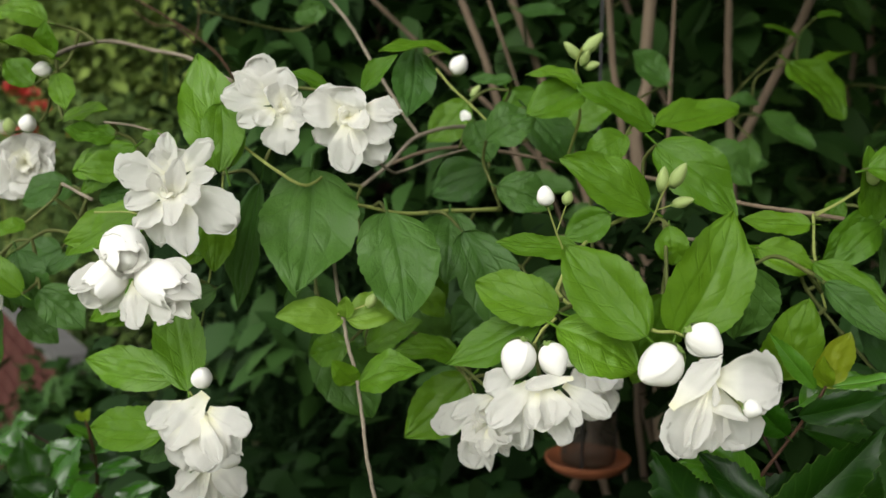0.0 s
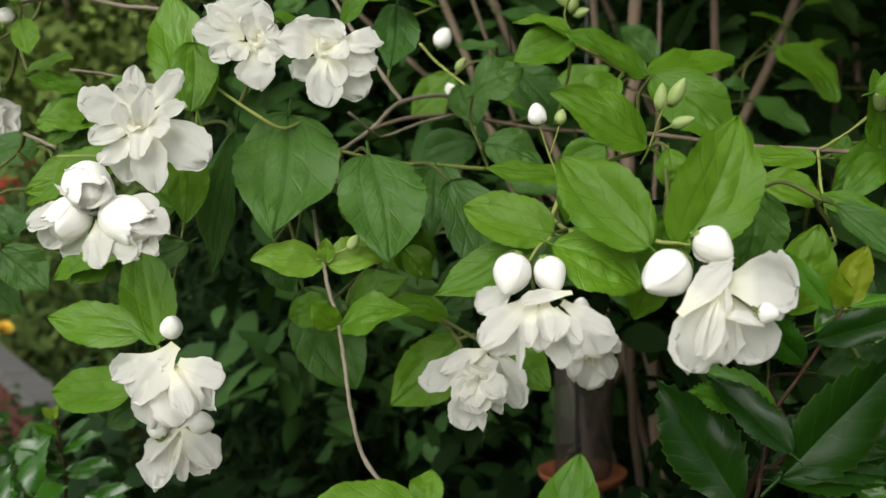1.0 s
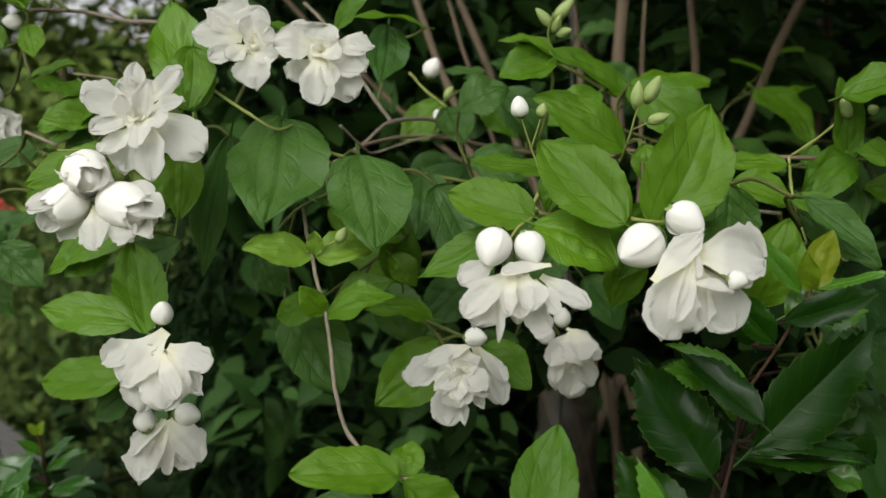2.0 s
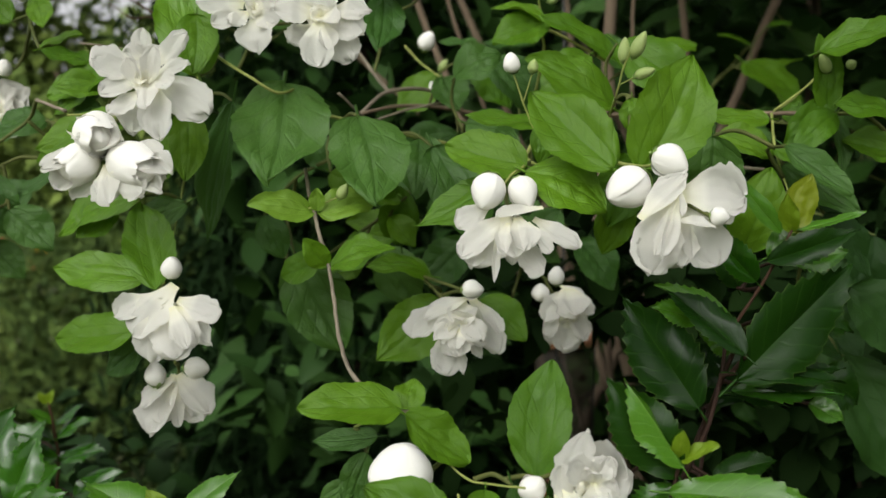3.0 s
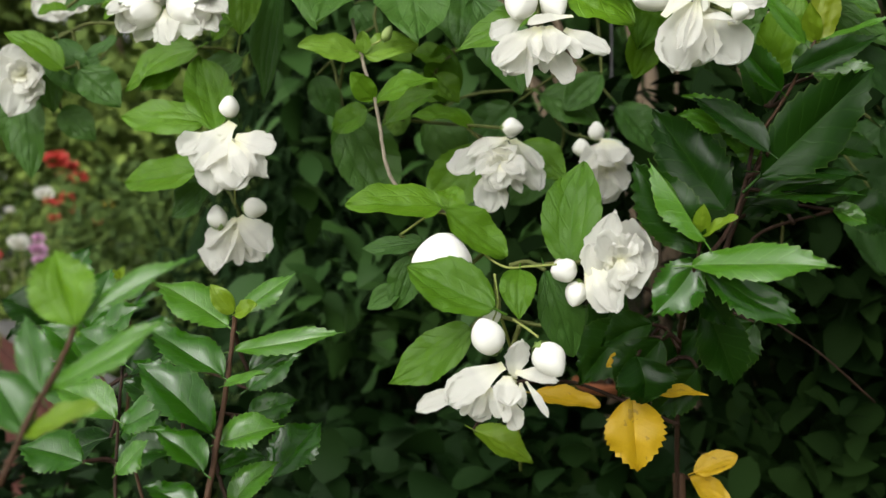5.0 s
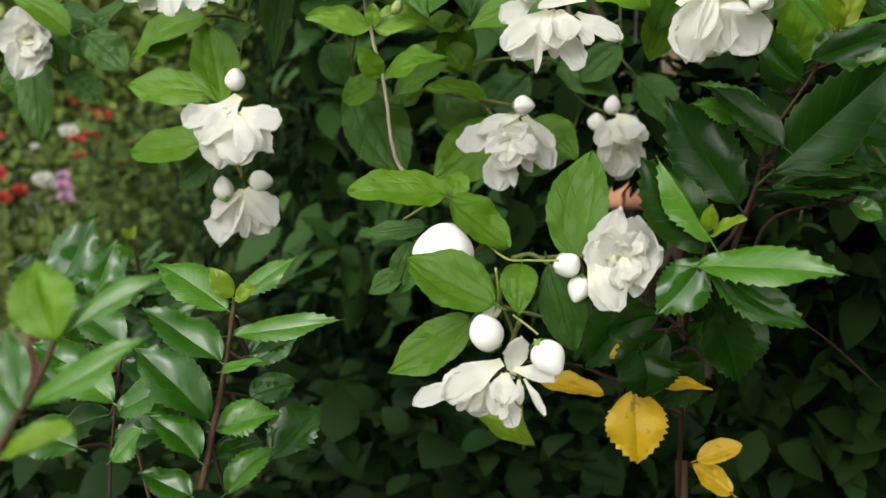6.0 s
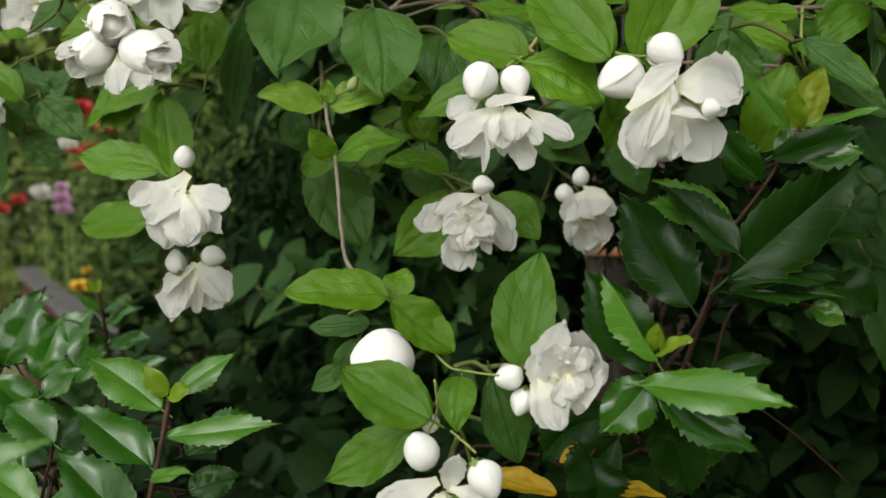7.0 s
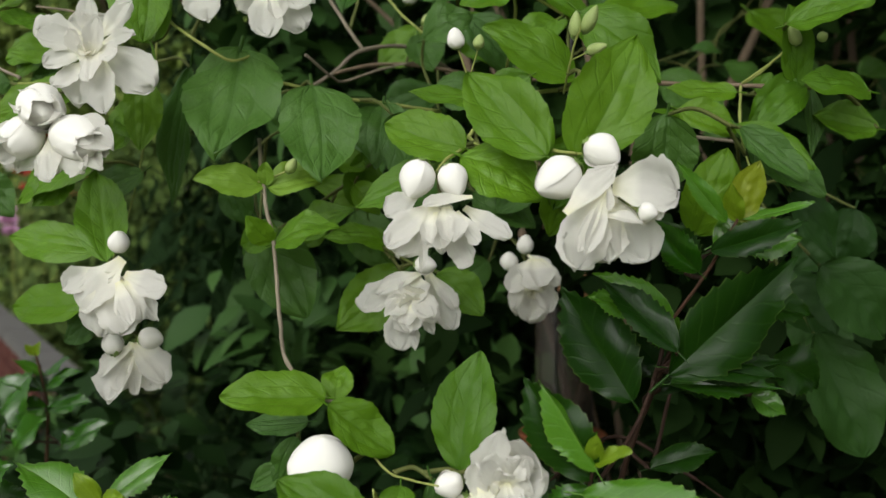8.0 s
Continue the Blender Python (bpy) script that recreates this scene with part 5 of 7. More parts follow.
stem(mock_orange, "twig", [(-0.189, 0.560, 1.372), (-0.172, 0.560, 1.370), (-0.153, 0.550, 1.365)], 0.00063, 0.00062)
stem(mock_orange, "twig", [(-0.210, 0.550, 1.338), (-0.190, 0.540, 1.330)], 0.00094, 0.00092)
stem(mock_orange, "greentwig", [(-0.182, 0.520, 1.325), (-0.162, 0.520, 1.325), (-0.145, 0.510, 1.320)], 0.00051, 0.00040)
stem(mock_orange, "greentwig", [(-0.124, 0.570, 1.386), (-0.127, 0.575, 1.334), (-0.133, 0.570, 1.291), (-0.137, 0.555, 1.254), (-0.136, 0.530, 1.234), (-0.127, 0.505, 1.236)], 0.00067, 0.00039)
stem(mock_orange, "greentwig", [(-0.130, 0.505, 1.233), (-0.124, 0.510, 1.218), (-0.129, 0.535, 1.192)], 0.00050, 0.00042)
stem(mock_orange, "greentwig", [(0.100, 0.412, 1.286), (0.091, 0.410, 1.287), (0.085, 0.420, 1.290), (0.074, 0.440, 1.287), (0.061, 0.450, 1.290), (0.055, 0.460, 1.295)], 0.00082, 0.00091)
stem(mock_orange, "greentwig", [(0.055, 0.460, 1.295), (0.064, 0.480, 1.308), (0.083, 0.510, 1.319), (0.111, 0.550, 1.326)], 0.00091, 0.00109)
stem(mock_orange, "greentwig", [(0.052, 0.430, 1.288), (0.046, 0.425, 1.284), (0.042, 0.420, 1.279)], 0.00068, 0.00050)
stem(mock_orange, "greentwig", [(0.100, 0.412, 1.286), (0.103, 0.405, 1.286), (0.107, 0.400, 1.289)], 0.00066, 0.00048)
stem(mock_orange, "greentwig", [(0.062, 0.470, 1.306), (0.055, 0.465, 1.322), (0.050, 0.460, 1.335)], 0.00054, 0.00041)
stem(mock_orange, "greentwig", [(0.055, 0.465, 1.322), (0.059, 0.462, 1.335)], 0.00034, 0.00033)
stem(mock_orange, "greentwig", [(0.102, 0.500, 1.319), (0.102, 0.480, 1.326), (0.104, 0.468, 1.339), (0.107, 0.464, 1.347)], 0.00059, 0.00046)
stem(mock_orange, "greentwig", [(0.103, 0.475, 1.332), (0.110, 0.470, 1.335)], 0.00037, 0.00037)
stem(mock_orange, "greentwig", [(-0.008, 0.760, 1.413), (0.004, 0.755, 1.399), (0.019, 0.740, 1.385), (0.032, 0.720, 1.372)], 0.00086, 0.00082)
stem(mock_orange, "greentwig", [(0.083, 0.610, 1.393), (0.078, 0.600, 1.406), (0.080, 0.590, 1.416)], 0.00069, 0.00056)
stem(mock_orange, "greentwig", [(0.119, 0.600, 1.369), (0.083, 0.610, 1.391), (0.082, 0.610, 1.376), (0.078, 0.650, 1.347)], 0.00091, 0.00099)
stem(mock_orange, "greentwig", [(0.195, 0.520, 1.326), (0.210, 0.510, 1.338), (0.218, 0.505, 1.348)], 0.00062, 0.00050)
stem(mock_orange, "greentwig", [(-0.024, 0.430, 1.173), (-0.004, 0.412, 1.183), (0.008, 0.412, 1.170), (0.023, 0.390, 1.159), (0.034, 0.376, 1.159), (0.045, 0.365, 1.160)], 0.00058, 0.00044)
stem(mock_orange, "greentwig", [(0.020, 0.372, 1.156), (0.021, 0.370, 1.144), (0.018, 0.362, 1.136)], 0.00041, 0.00037)
stem(mock_orange, "greentwig", [(0.027, 0.365, 1.138), (0.033, 0.362, 1.134), (0.037, 0.360, 1.131)], 0.00047, 0.00046)
stem(mock_orange, "greentwig", [(0.020, 0.372, 1.156), (0.021, 0.400, 1.141), (0.029, 0.460, 1.106), (0.034, 0.550, 1.031)], 0.00048, 0.00090)
# buds
bud(mock_orange, (-0.0370, 0.5050, 1.2788), (-0.0326, 0.5020, 1.2862), 0.0059, green=True)
bud(mock_orange, (-0.0092, 0.6050, 1.2642), (-0.0091, 0.6000, 1.2738), 0.0062, green=True)
bud(mock_orange, (-0.1212, 0.4980, 1.2379), (-0.1189, 0.4880, 1.2499), 0.0115)
bud(mock_orange, (-0.1403, 0.5400, 1.1781), (-0.1421, 0.5400, 1.1927), 0.0124)
bud(mock_orange, (-0.1255, 0.5300, 1.1899), (-0.1056, 0.5250, 1.1888), 0.0128)
bud(mock_orange, (-0.2185, 0.5650, 1.4015), (-0.2289, 0.5600, 1.4008), 0.0095)
bud(mock_orange, (-0.2618, 0.6300, 1.3662), (-0.2592, 0.6250, 1.3764), 0.0114)
bud(mock_orange, (-0.2733, 0.6300, 1.3647), (-0.2721, 0.6250, 1.3746), 0.0078, green=True)
bud(mock_orange, (0.0051, 0.7600, 1.4077), (0.0137, 0.7520, 1.4243), 0.0144)
bud(mock_orange, (0.0186, 0.7500, 1.3921), (0.0248, 0.7500, 1.4012), 0.0064, green=True)
bud(mock_orange, (0.0175, 0.7450, 1.3730), (0.0115, 0.7400, 1.3823), 0.0100)
bud(mock_orange, (0.0813, 0.5950, 1.4134), (0.0921, 0.5900, 1.4250), 0.0078, green=True)
bud(mock_orange, (0.0806, 0.6000, 1.4105), (0.0699, 0.5950, 1.4202), 0.0068, green=True)
bud(mock_orange, (0.0814, 0.6000, 1.4072), (0.0839, 0.5900, 1.4147), 0.0062, green=True)
bud(mock_orange, (0.0831, 0.6000, 1.4056), (0.0913, 0.5950, 1.4079), 0.0057, green=True)
bud(mock_orange, (0.0500, 0.4600, 1.3352), (0.0480, 0.4560, 1.3445), 0.0090)
bud(mock_orange, (0.0588, 0.4620, 1.3355), (0.0602, 0.4600, 1.3420), 0.0056, green=True)
bud(mock_orange, (0.1038, 0.4680, 1.3414), (0.1042, 0.4640, 1.3534), 0.0063, green=True)
bud(mock_orange, (0.1081, 0.4660, 1.3437), (0.1132, 0.4600, 1.3551), 0.0070, green=True)
bud(mock_orange, (0.1097, 0.4700, 1.3352), (0.1187, 0.4650, 1.3380), 0.0056, green=True)
bud(mock_orange, (0.0369, 0.4120, 1.2836), (0.0309, 0.4000, 1.2662), 0.0159)
bud(mock_orange, (0.0456, 0.4120, 1.2821), (0.0526, 0.4020, 1.2671), 0.0135)
bud(mock_orange, (0.0995, 0.4000, 1.2813), (0.0816, 0.3900, 1.2702), 0.0188)
bud(mock_orange, (0.1024, 0.3980, 1.2900), (0.1144, 0.3900, 1.2822), 0.0145)
bud(mock_orange, (0.1206, 0.3800, 1.2633), (0.1270, 0.3760, 1.2622), 0.0080)
bud(mock_orange, (0.2184, 0.5050, 1.3437), (0.2124, 0.5000, 1.3521), 0.0071, green=True)
bud(mock_orange, (0.2285, 0.5050, 1.3466), (0.2309, 0.5000, 1.3480), 0.0055, green=True)
bud(mock_orange, (0.0265, 0.5220, 1.2312), (0.0389, 0.5180, 1.2306), 0.0109)
bud(mock_orange, (0.0901, 0.6200, 1.2311), (0.0899, 0.6150, 1.2429), 0.0114)
bud(mock_orange, (0.0804, 0.6200, 1.2212), (0.0792, 0.6150, 1.2320), 0.0122)
bud(mock_orange, (-0.0024, 0.3900, 1.1517), (-0.0005, 0.3820, 1.1738), 0.0283)
bud(mock_orange, (0.0545, 0.3820, 1.1580), (0.0425, 0.3720, 1.1562), 0.0112)
bud(mock_orange, (0.0558, 0.3820, 1.1530), (0.0520, 0.3770, 1.1405), 0.0103)
bud(mock_orange, (0.0197, 0.3600, 1.1244), (0.0133, 0.3520, 1.1409), 0.0145)
bud(mock_orange, (0.0356, 0.3600, 1.1292), (0.0466, 0.3520, 1.1148), 0.0140)
bud(mock_orange, (0.0204, 0.3750, 1.1373), (0.0158, 0.3700, 1.1410), 0.0085)
# double flowers
blossom(mock_orange, (-0.1331, 0.4900, 1.3392), (0.05, -1, 0.1), 0.0170,
        ((-0.1365, 0.5020, 1.3438), (-0.1603, 0.4920, 1.3466), 0.0201, (-0.2, -1, 0.4)),
        ((-0.1374, 0.5050, 1.3457), (-0.1380, 0.5000, 1.3656), 0.0110, (0, -1, 0.2)),
        ((-0.1320, 0.5030, 1.3469), (-0.1129, 0.4950, 1.3623), 0.0122, (0.2, -1, 0.3)),
        ((-0.1348, 0.5060, 1.3473), (-0.1454, 0.5000, 1.3564), 0.0135, (-0.1, -1, 0.3)),
        ((-0.1351, 0.5070, 1.3475), (-0.1268, 0.5030, 1.3569), 0.0123, (0.1, -1, 0.3)),
        ((-0.1303, 0.5000, 1.3427), (-0.1121, 0.4940, 1.3468), 0.0103, (0, -1, 0.5)),
        ((-0.1306, 0.4980, 1.3404), (-0.1027, 0.4900, 1.3242), 0.0218, (0.2, -1, 0.1)),
        ((-0.1368, 0.4980, 1.3384), (-0.1550, 0.4880, 1.3330), 0.0127, (-0.2, -1, 0.3)),
        ((-0.1351, 0.4970, 1.3345), (-0.1481, 0.4870, 1.3190), 0.0127, (-0.2, -1, 0.2)),
        ((-0.1357, 0.5020, 1.3338), (-0.1393, 0.4950, 1.3108), 0.0171, (0, -1, -0.2)),
        ((-0.1298, 0.4950, 1.3371), (-0.1234, 0.4850, 1.3081), 0.0168, (0.1, -1, -0.1)),
        ((-0.1323, 0.4920, 1.3338), (-0.1268, 0.4840, 1.3541), 0.0102, (0.3, -1, 0.1)),
        ((-0.1348, 0.4910, 1.3337), (-0.1397, 0.4840, 1.3474), 0.0101, (-0.3, -1, 0.2)),
        ((-0.1312, 0.4930, 1.3396), (-0.1306, 0.4820, 1.3222), 0.0108, (0, -1, 0.1)),
        ((-0.1295, 0.4940, 1.3398), (-0.1163, 0.4840, 1.3363), 0.0120, (0.2, -1, 0.3)))
bell(mock_orange, (-0.1614, 0.4980, 1.3140), (-0.1470, 0.4680, 1.3036), 0.0238)
blossom(mock_orange, (-0.1529, 0.4800, 1.3097), (0.1, -1, -0.2), 0.0113,
        ((-0.1567, 0.4880, 1.3067), (-0.1509, 0.4740, 1.3176), 0.0215, (0, -1, 0.3)),
        ((-0.1546, 0.4860, 1.3078), (-0.1598, 0.4720, 1.3056), 0.0167, (-0.4, -1, 0.1)),
        ((-0.1531, 0.4840, 1.3075), (-0.1397, 0.4720, 1.3067), 0.0167, (0.4, -1, 0.1)))
bell(mock_orange, (-0.1572, 0.4890, 1.3018), (-0.1706, 0.4742, 1.2876), 0.0212)
blossom(mock_orange, (-0.1633, 0.4860, 1.2959), (-0.5, -0.8, -0.3), 0.0086,
        ((-0.1549, 0.4860, 1.3035), (-0.1780, 0.4740, 1.2919), 0.0176, (-0.3, -0.8, 0.6)),
        ((-0.1597, 0.4880, 1.2972), (-0.1728, 0.4780, 1.2836), 0.0157, (-0.2, -1, 0)),
        ((-0.1580, 0.4900, 1.2946), (-0.1675, 0.4820, 1.2800), 0.0145, (0, -1, 0)))
blossom(mock_orange, (-0.1498, 0.4840, 1.2916), (0, -0.6, -0.8), 0.0068,
        ((-0.1491, 0.4820, 1.2951), (-0.1452, 0.4700, 1.2736), 0.0127, (0, -1, 0.1)),
        ((-0.1503, 0.4840, 1.2945), (-0.1501, 0.4740, 1.2771), 0.0102, (-0.4, -1, 0)),
        ((-0.1498, 0.4860, 1.2948), (-0.1443, 0.4780, 1.2794), 0.0109, (0.4, -1, 0)))
bell(mock_orange, (-0.1474, 0.4880, 1.2986), (-0.1205, 0.4668, 1.2880), 0.0232)
blossom(mock_orange, (-0.1383, 0.4840, 1.2952), (0.6, -0.8, -0.2), 0.0085,
        ((-0.1463, 0.4840, 1.3010), (-0.1213, 0.4720, 1.3008), 0.0139, (0.1, -0.7, 0.7)),
        ((-0.1442, 0.4800, 1.2953), (-0.1254, 0.4680, 1.2800), 0.0181, (0.1, -1, -0.1)),
        ((-0.1309, 0.4780, 1.2920), (-0.1182, 0.4680, 1.2796), 0.0096, (0.2, -1, 0)),
        ((-0.1434, 0.4820, 1.3013), (-0.1142, 0.4680, 1.2903), 0.0175, (0.2, -0.9, 0.4)))
blossom(mock_orange, (-0.0820, 0.5160, 1.3801), (0, -1, 0), 0.0128,
        ((-0.0877, 0.5220, 1.3854), (-0.1049, 0.5160, 1.3983), 0.0136, (-0.2, -1, 0.3)),
        ((-0.0849, 0.5230, 1.3904), (-0.0993, 0.5200, 1.4037), 0.0186, (-0.1, -1, 0.4)),
        ((-0.0887, 0.5210, 1.3831), (-0.1108, 0.5140, 1.3856), 0.0142, (-0.3, -1, 0.2)),
        ((-0.0874, 0.5200, 1.3787), (-0.1044, 0.5140, 1.3737), 0.0118, (-0.2, -1, 0)),
        ((-0.0859, 0.5180, 1.3787), (-0.0939, 0.5120, 1.3703), 0.0105, (0, -1, 0)),
        ((-0.0820, 0.5160, 1.3824), (-0.0897, 0.5080, 1.3878), 0.0124, (0, -1, 0.4)),
        ((-0.0822, 0.5200, 1.3773), (-0.0793, 0.5120, 1.3569), 0.0198, (0, -1, -0.2)),
        ((-0.0834, 0.5210, 1.3831), (-0.0802, 0.5170, 1.3996), 0.0192, (0, -1, 0.4)),
        ((-0.0814, 0.5190, 1.3802), (-0.0692, 0.5150, 1.3739), 0.0179, (0.2, -1, 0)),
        ((-0.0821, 0.5200, 1.3816), (-0.0715, 0.5160, 1.3865), 0.0142, (0.3, -1, 0.2)))
blossom(mock_orange, (-0.0476, 0.5110, 1.3751), (0.1, -1, 0), 0.0150,
        ((-0.0516, 0.5140, 1.3768), (-0.0682, 0.5050, 1.3783), 0.0190, (-0.3, -1, 0.2)),
        ((-0.0520, 0.5170, 1.3797), (-0.0637, 0.5140, 1.3888), 0.0159, (-0.2, -1, 0.4)),
        ((-0.0483, 0.5180, 1.3789), (-0.0457, 0.5130, 1.3894), 0.0239, (0, -0.9, 0.6)),
        ((-0.0414, 0.5160, 1.3798), (-0.0217, 0.5110, 1.3775), 0.0135, (0.3, -1, 0.3)),
        ((-0.0437, 0.5150, 1.3752), (-0.0254, 0.5100, 1.3656), 0.0184, (0.3, -1, 0.1)),
        ((-0.0444, 0.5160, 1.3723), (-0.0304, 0.5110, 1.3544), 0.0172, (0.2, -1, -0.1)),
        ((-0.0480, 0.5120, 1.3723), (-0.0492, 0.5040, 1.3482), 0.0178, (0, -1, -0.2)),
        ((-0.0512, 0.5200, 1.3723), (-0.0625, 0.5160, 1.3607), 0.0159, (-0.1, -1, -0.1)),
        ((-0.0451, 0.5120, 1.3723), (-0.0412, 0.5070, 1.3558), 0.0104, (0.3, -1, 0)),
        ((-0.0458, 0.5130, 1.3760), (-0.0369, 0.5040, 1.3704), 0.0123, (0.2, -1, 0.2)))
blossom(mock_orange, (-0.1226, 0.4920, 1.2232), (0.1, -0.9, -0.4), 0.0131,
        ((-0.1316, 0.4975, 1.2292), (-0.1476, 0.4920, 1.2191), 0.0150, (-0.3, -1, 0.3)),
        ((-0.1186, 0.4938, 1.2350), (-0.1365, 0.4892, 1.2097), 0.0222, (-0.35, -1, 0.3)),
        ((-0.1171, 0.4920, 1.2275), (-0.0941, 0.4846, 1.2212), 0.0139, (0.2, -1, 0.4)),
        ((-0.1248, 0.4920, 1.2239), (-0.1271, 0.4828, 1.1991), 0.0211, (-0.1, -1, 0)),
        ((-0.1209, 0.4902, 1.2240), (-0.1151, 0.4810, 1.1989), 0.0227, (0.1, -1, 0)),
        ((-0.1188, 0.4865, 1.2241), (-0.1085, 0.4754, 1.2056), 0.0100, (0.1, -1, 0.1)),
        ((-0.1187, 0.4920, 1.2249), (-0.1013, 0.4865, 1.2052), 0.0133, (0.3, -1, 0)),
        ((-0.1151, 0.4892, 1.2241), (-0.1071, 0.4810, 1.2054), 0.0111, (0.2, -1, 0.1)))
blossom(mock_orange, (-0.1314, 0.5460, 1.1762), (0, -0.6, -0.8), 0.0126,
        ((-0.1313, 0.5460, 1.1839), (-0.1417, 0.5386, 1.1521), 0.0221, (-0.4, -1, 0.1)),
        ((-0.1305, 0.5432, 1.1842), (-0.1470, 0.5377, 1.1672), 0.0117, (-0.5, -0.8, 0.4)),
        ((-0.1292, 0.5432, 1.1848), (-0.1105, 0.5368, 1.1647), 0.0178, (0.4, -1, 0.35)),
        ((-0.1322, 0.5506, 1.1817), (-0.1166, 0.5451, 1.1599), 0.0172, (0.2, -1, 0)),
        ((-0.1314, 0.5442, 1.1793), (-0.1287, 0.5386, 1.1569), 0.0074, (0.2, -1, 0)),
        ((-0.1329, 0.5469, 1.1779), (-0.1375, 0.5405, 1.1583), 0.0123, (0.3, -1, 0)),
        ((-0.1310, 0.5488, 1.1778), (-0.1245, 0.5432, 1.1599), 0.0129, (-0.3, -1, 0)))
blossom(mock_orange, (0.0445, 0.4080, 1.2611), (0.1, -0.7, -0.7), 0.0105,
        ((0.0354, 0.4127, 1.2701), (0.0221, 0.4080, 1.2618), 0.0118, (-0.3, -1, 0.4)),
        ((0.0421, 0.4108, 1.2650), (0.0218, 0.4024, 1.2493), 0.0128, (-0.3, -1, 0.5)),
        ((0.0400, 0.4127, 1.2635), (0.0295, 0.4061, 1.2423), 0.0184, (-0.1, -1, 0)),
        ((0.0379, 0.4080, 1.2588), (0.0365, 0.4033, 1.2378), 0.0036, (0.3, -1, 0)),
        ((0.0410, 0.4052, 1.2641), (0.0453, 0.3967, 1.2478), 0.0137, (0, -1, 0.2)),
        ((0.0424, 0.4024, 1.2618), (0.0393, 0.3948, 1.2489), 0.0066, (-0.4, -1, 0.1)),
        ((0.0463, 0.4033, 1.2640), (0.0499, 0.3967, 1.2508), 0.0128, (0.2, -1, 0.2)),
        ((0.0507, 0.4061, 1.2621), (0.0590, 0.3995, 1.2491), 0.0071, (0.2, -1, 0.2)),
        ((0.0463, 0.4127, 1.2580), (0.0568, 0.4061, 1.2407), 0.0109, (0.1, -1, 0)),
        ((0.0441, 0.4118, 1.2546), (0.0449, 0.4080, 1.2452), 0.0061, (0, -1, 0)),
        ((0.0538, 0.4099, 1.2637), (0.0720, 0.4042, 1.2515), 0.0095, (0.2, -1, 0.3)),
        ((0.0571, 0.4033, 1.2681), (0.0376, 0.3995, 1.2650), 0.0071, (0, -0.7, 0.7)))
blossom(mock_orange, (0.1113, 0.3900, 1.2679), (0.1, -0.9, -0.4), 0.0091,
        ((0.1116, 0.3891, 1.2724), (0.1359, 0.3834, 1.2725), 0.0236, (0.1, -1, 0.3)),
        ((0.0927, 0.3806, 1.2622), (0.1129, 0.3844, 1.2810), 0.0109, (-0.35, -1, 0.5)),
        ((0.1064, 0.3909, 1.2701), (0.0961, 0.3844, 1.2416), 0.0199, (-0.2, -1, 0)),
        ((0.1096, 0.3928, 1.2686), (0.1075, 0.3881, 1.2450), 0.0209, (0, -1, 0)),
        ((0.1134, 0.3928, 1.2682), (0.1241, 0.3881, 1.2435), 0.0209, (0.15, -1, 0)),
        ((0.1137, 0.3909, 1.2622), (0.1122, 0.3872, 1.2431), 0.0114, (0, -1, -0.1)),
        ((0.1091, 0.3844, 1.2719), (0.0999, 0.3750, 1.2470), 0.0072, (0.5, -1, 0.2)),
        ((0.1078, 0.3834, 1.2702), (0.0982, 0.3768, 1.2483), 0.0055, (-0.4, -1, 0)),
        ((0.1065, 0.3844, 1.2617), (0.1217, 0.3768, 1.2588), 0.0063, (0, -0.6, 0.8)),
        ((0.1097, 0.3834, 1.2743), (0.1091, 0.3787, 1.2638), 0.0040, (0.4, -1, 0)),
        ((0.1211, 0.3881, 1.2600), (0.1307, 0.3825, 1.2626), 0.0095, (0.3, -0.8, 0.5)))
blossom(mock_orange, (0.0241, 0.5200, 1.2100), (0, -1, -0.1), 0.0252,
        ((0.0200, 0.5350, 1.2240), (0.0004, 0.5250, 1.2056), 0.0166, (-0.3, -1, 0.2)),
        ((0.0300, 0.5300, 1.2261), (0.0076, 0.5210, 1.2169), 0.0112, (-0.1, -0.8, 0.7)),
        ((0.0329, 0.5350, 1.2258), (0.0465, 0.5280, 1.1966), 0.0160, (0.3, -1, 0.1)),
        ((0.0349, 0.5320, 1.2243), (0.0487, 0.5270, 1.2083), 0.0091, (0.4, -1, 0.3)),
        ((0.0268, 0.5240, 1.2177), (0.0117, 0.5130, 1.2071), 0.0123, (-0.2, -1, 0.2)),
        ((0.0268, 0.5230, 1.2168), (0.0358, 0.5120, 1.2046), 0.0134, (0.2, -1, 0.1)),
        ((0.0251, 0.5220, 1.2153), (0.0253, 0.5120, 1.1985), 0.0128, (0, -1, 0)),
        ((0.0202, 0.5350, 1.2086), (0.0166, 0.5290, 1.1854), 0.0177, (-0.1, -1, -0.1)),
        ((0.0251, 0.5270, 1.2029), (0.0280, 0.5220, 1.1863), 0.0059, (0.3, -1, 0)),
        ((0.0295, 0.5280, 1.2060), (0.0372, 0.5220, 1.1947), 0.0064, (0.2, -1, 0)),
        ((0.0275, 0.5320, 1.2242), (0.0272, 0.5180, 1.2110), 0.0160, (0, -1, 0.3)), full=True)
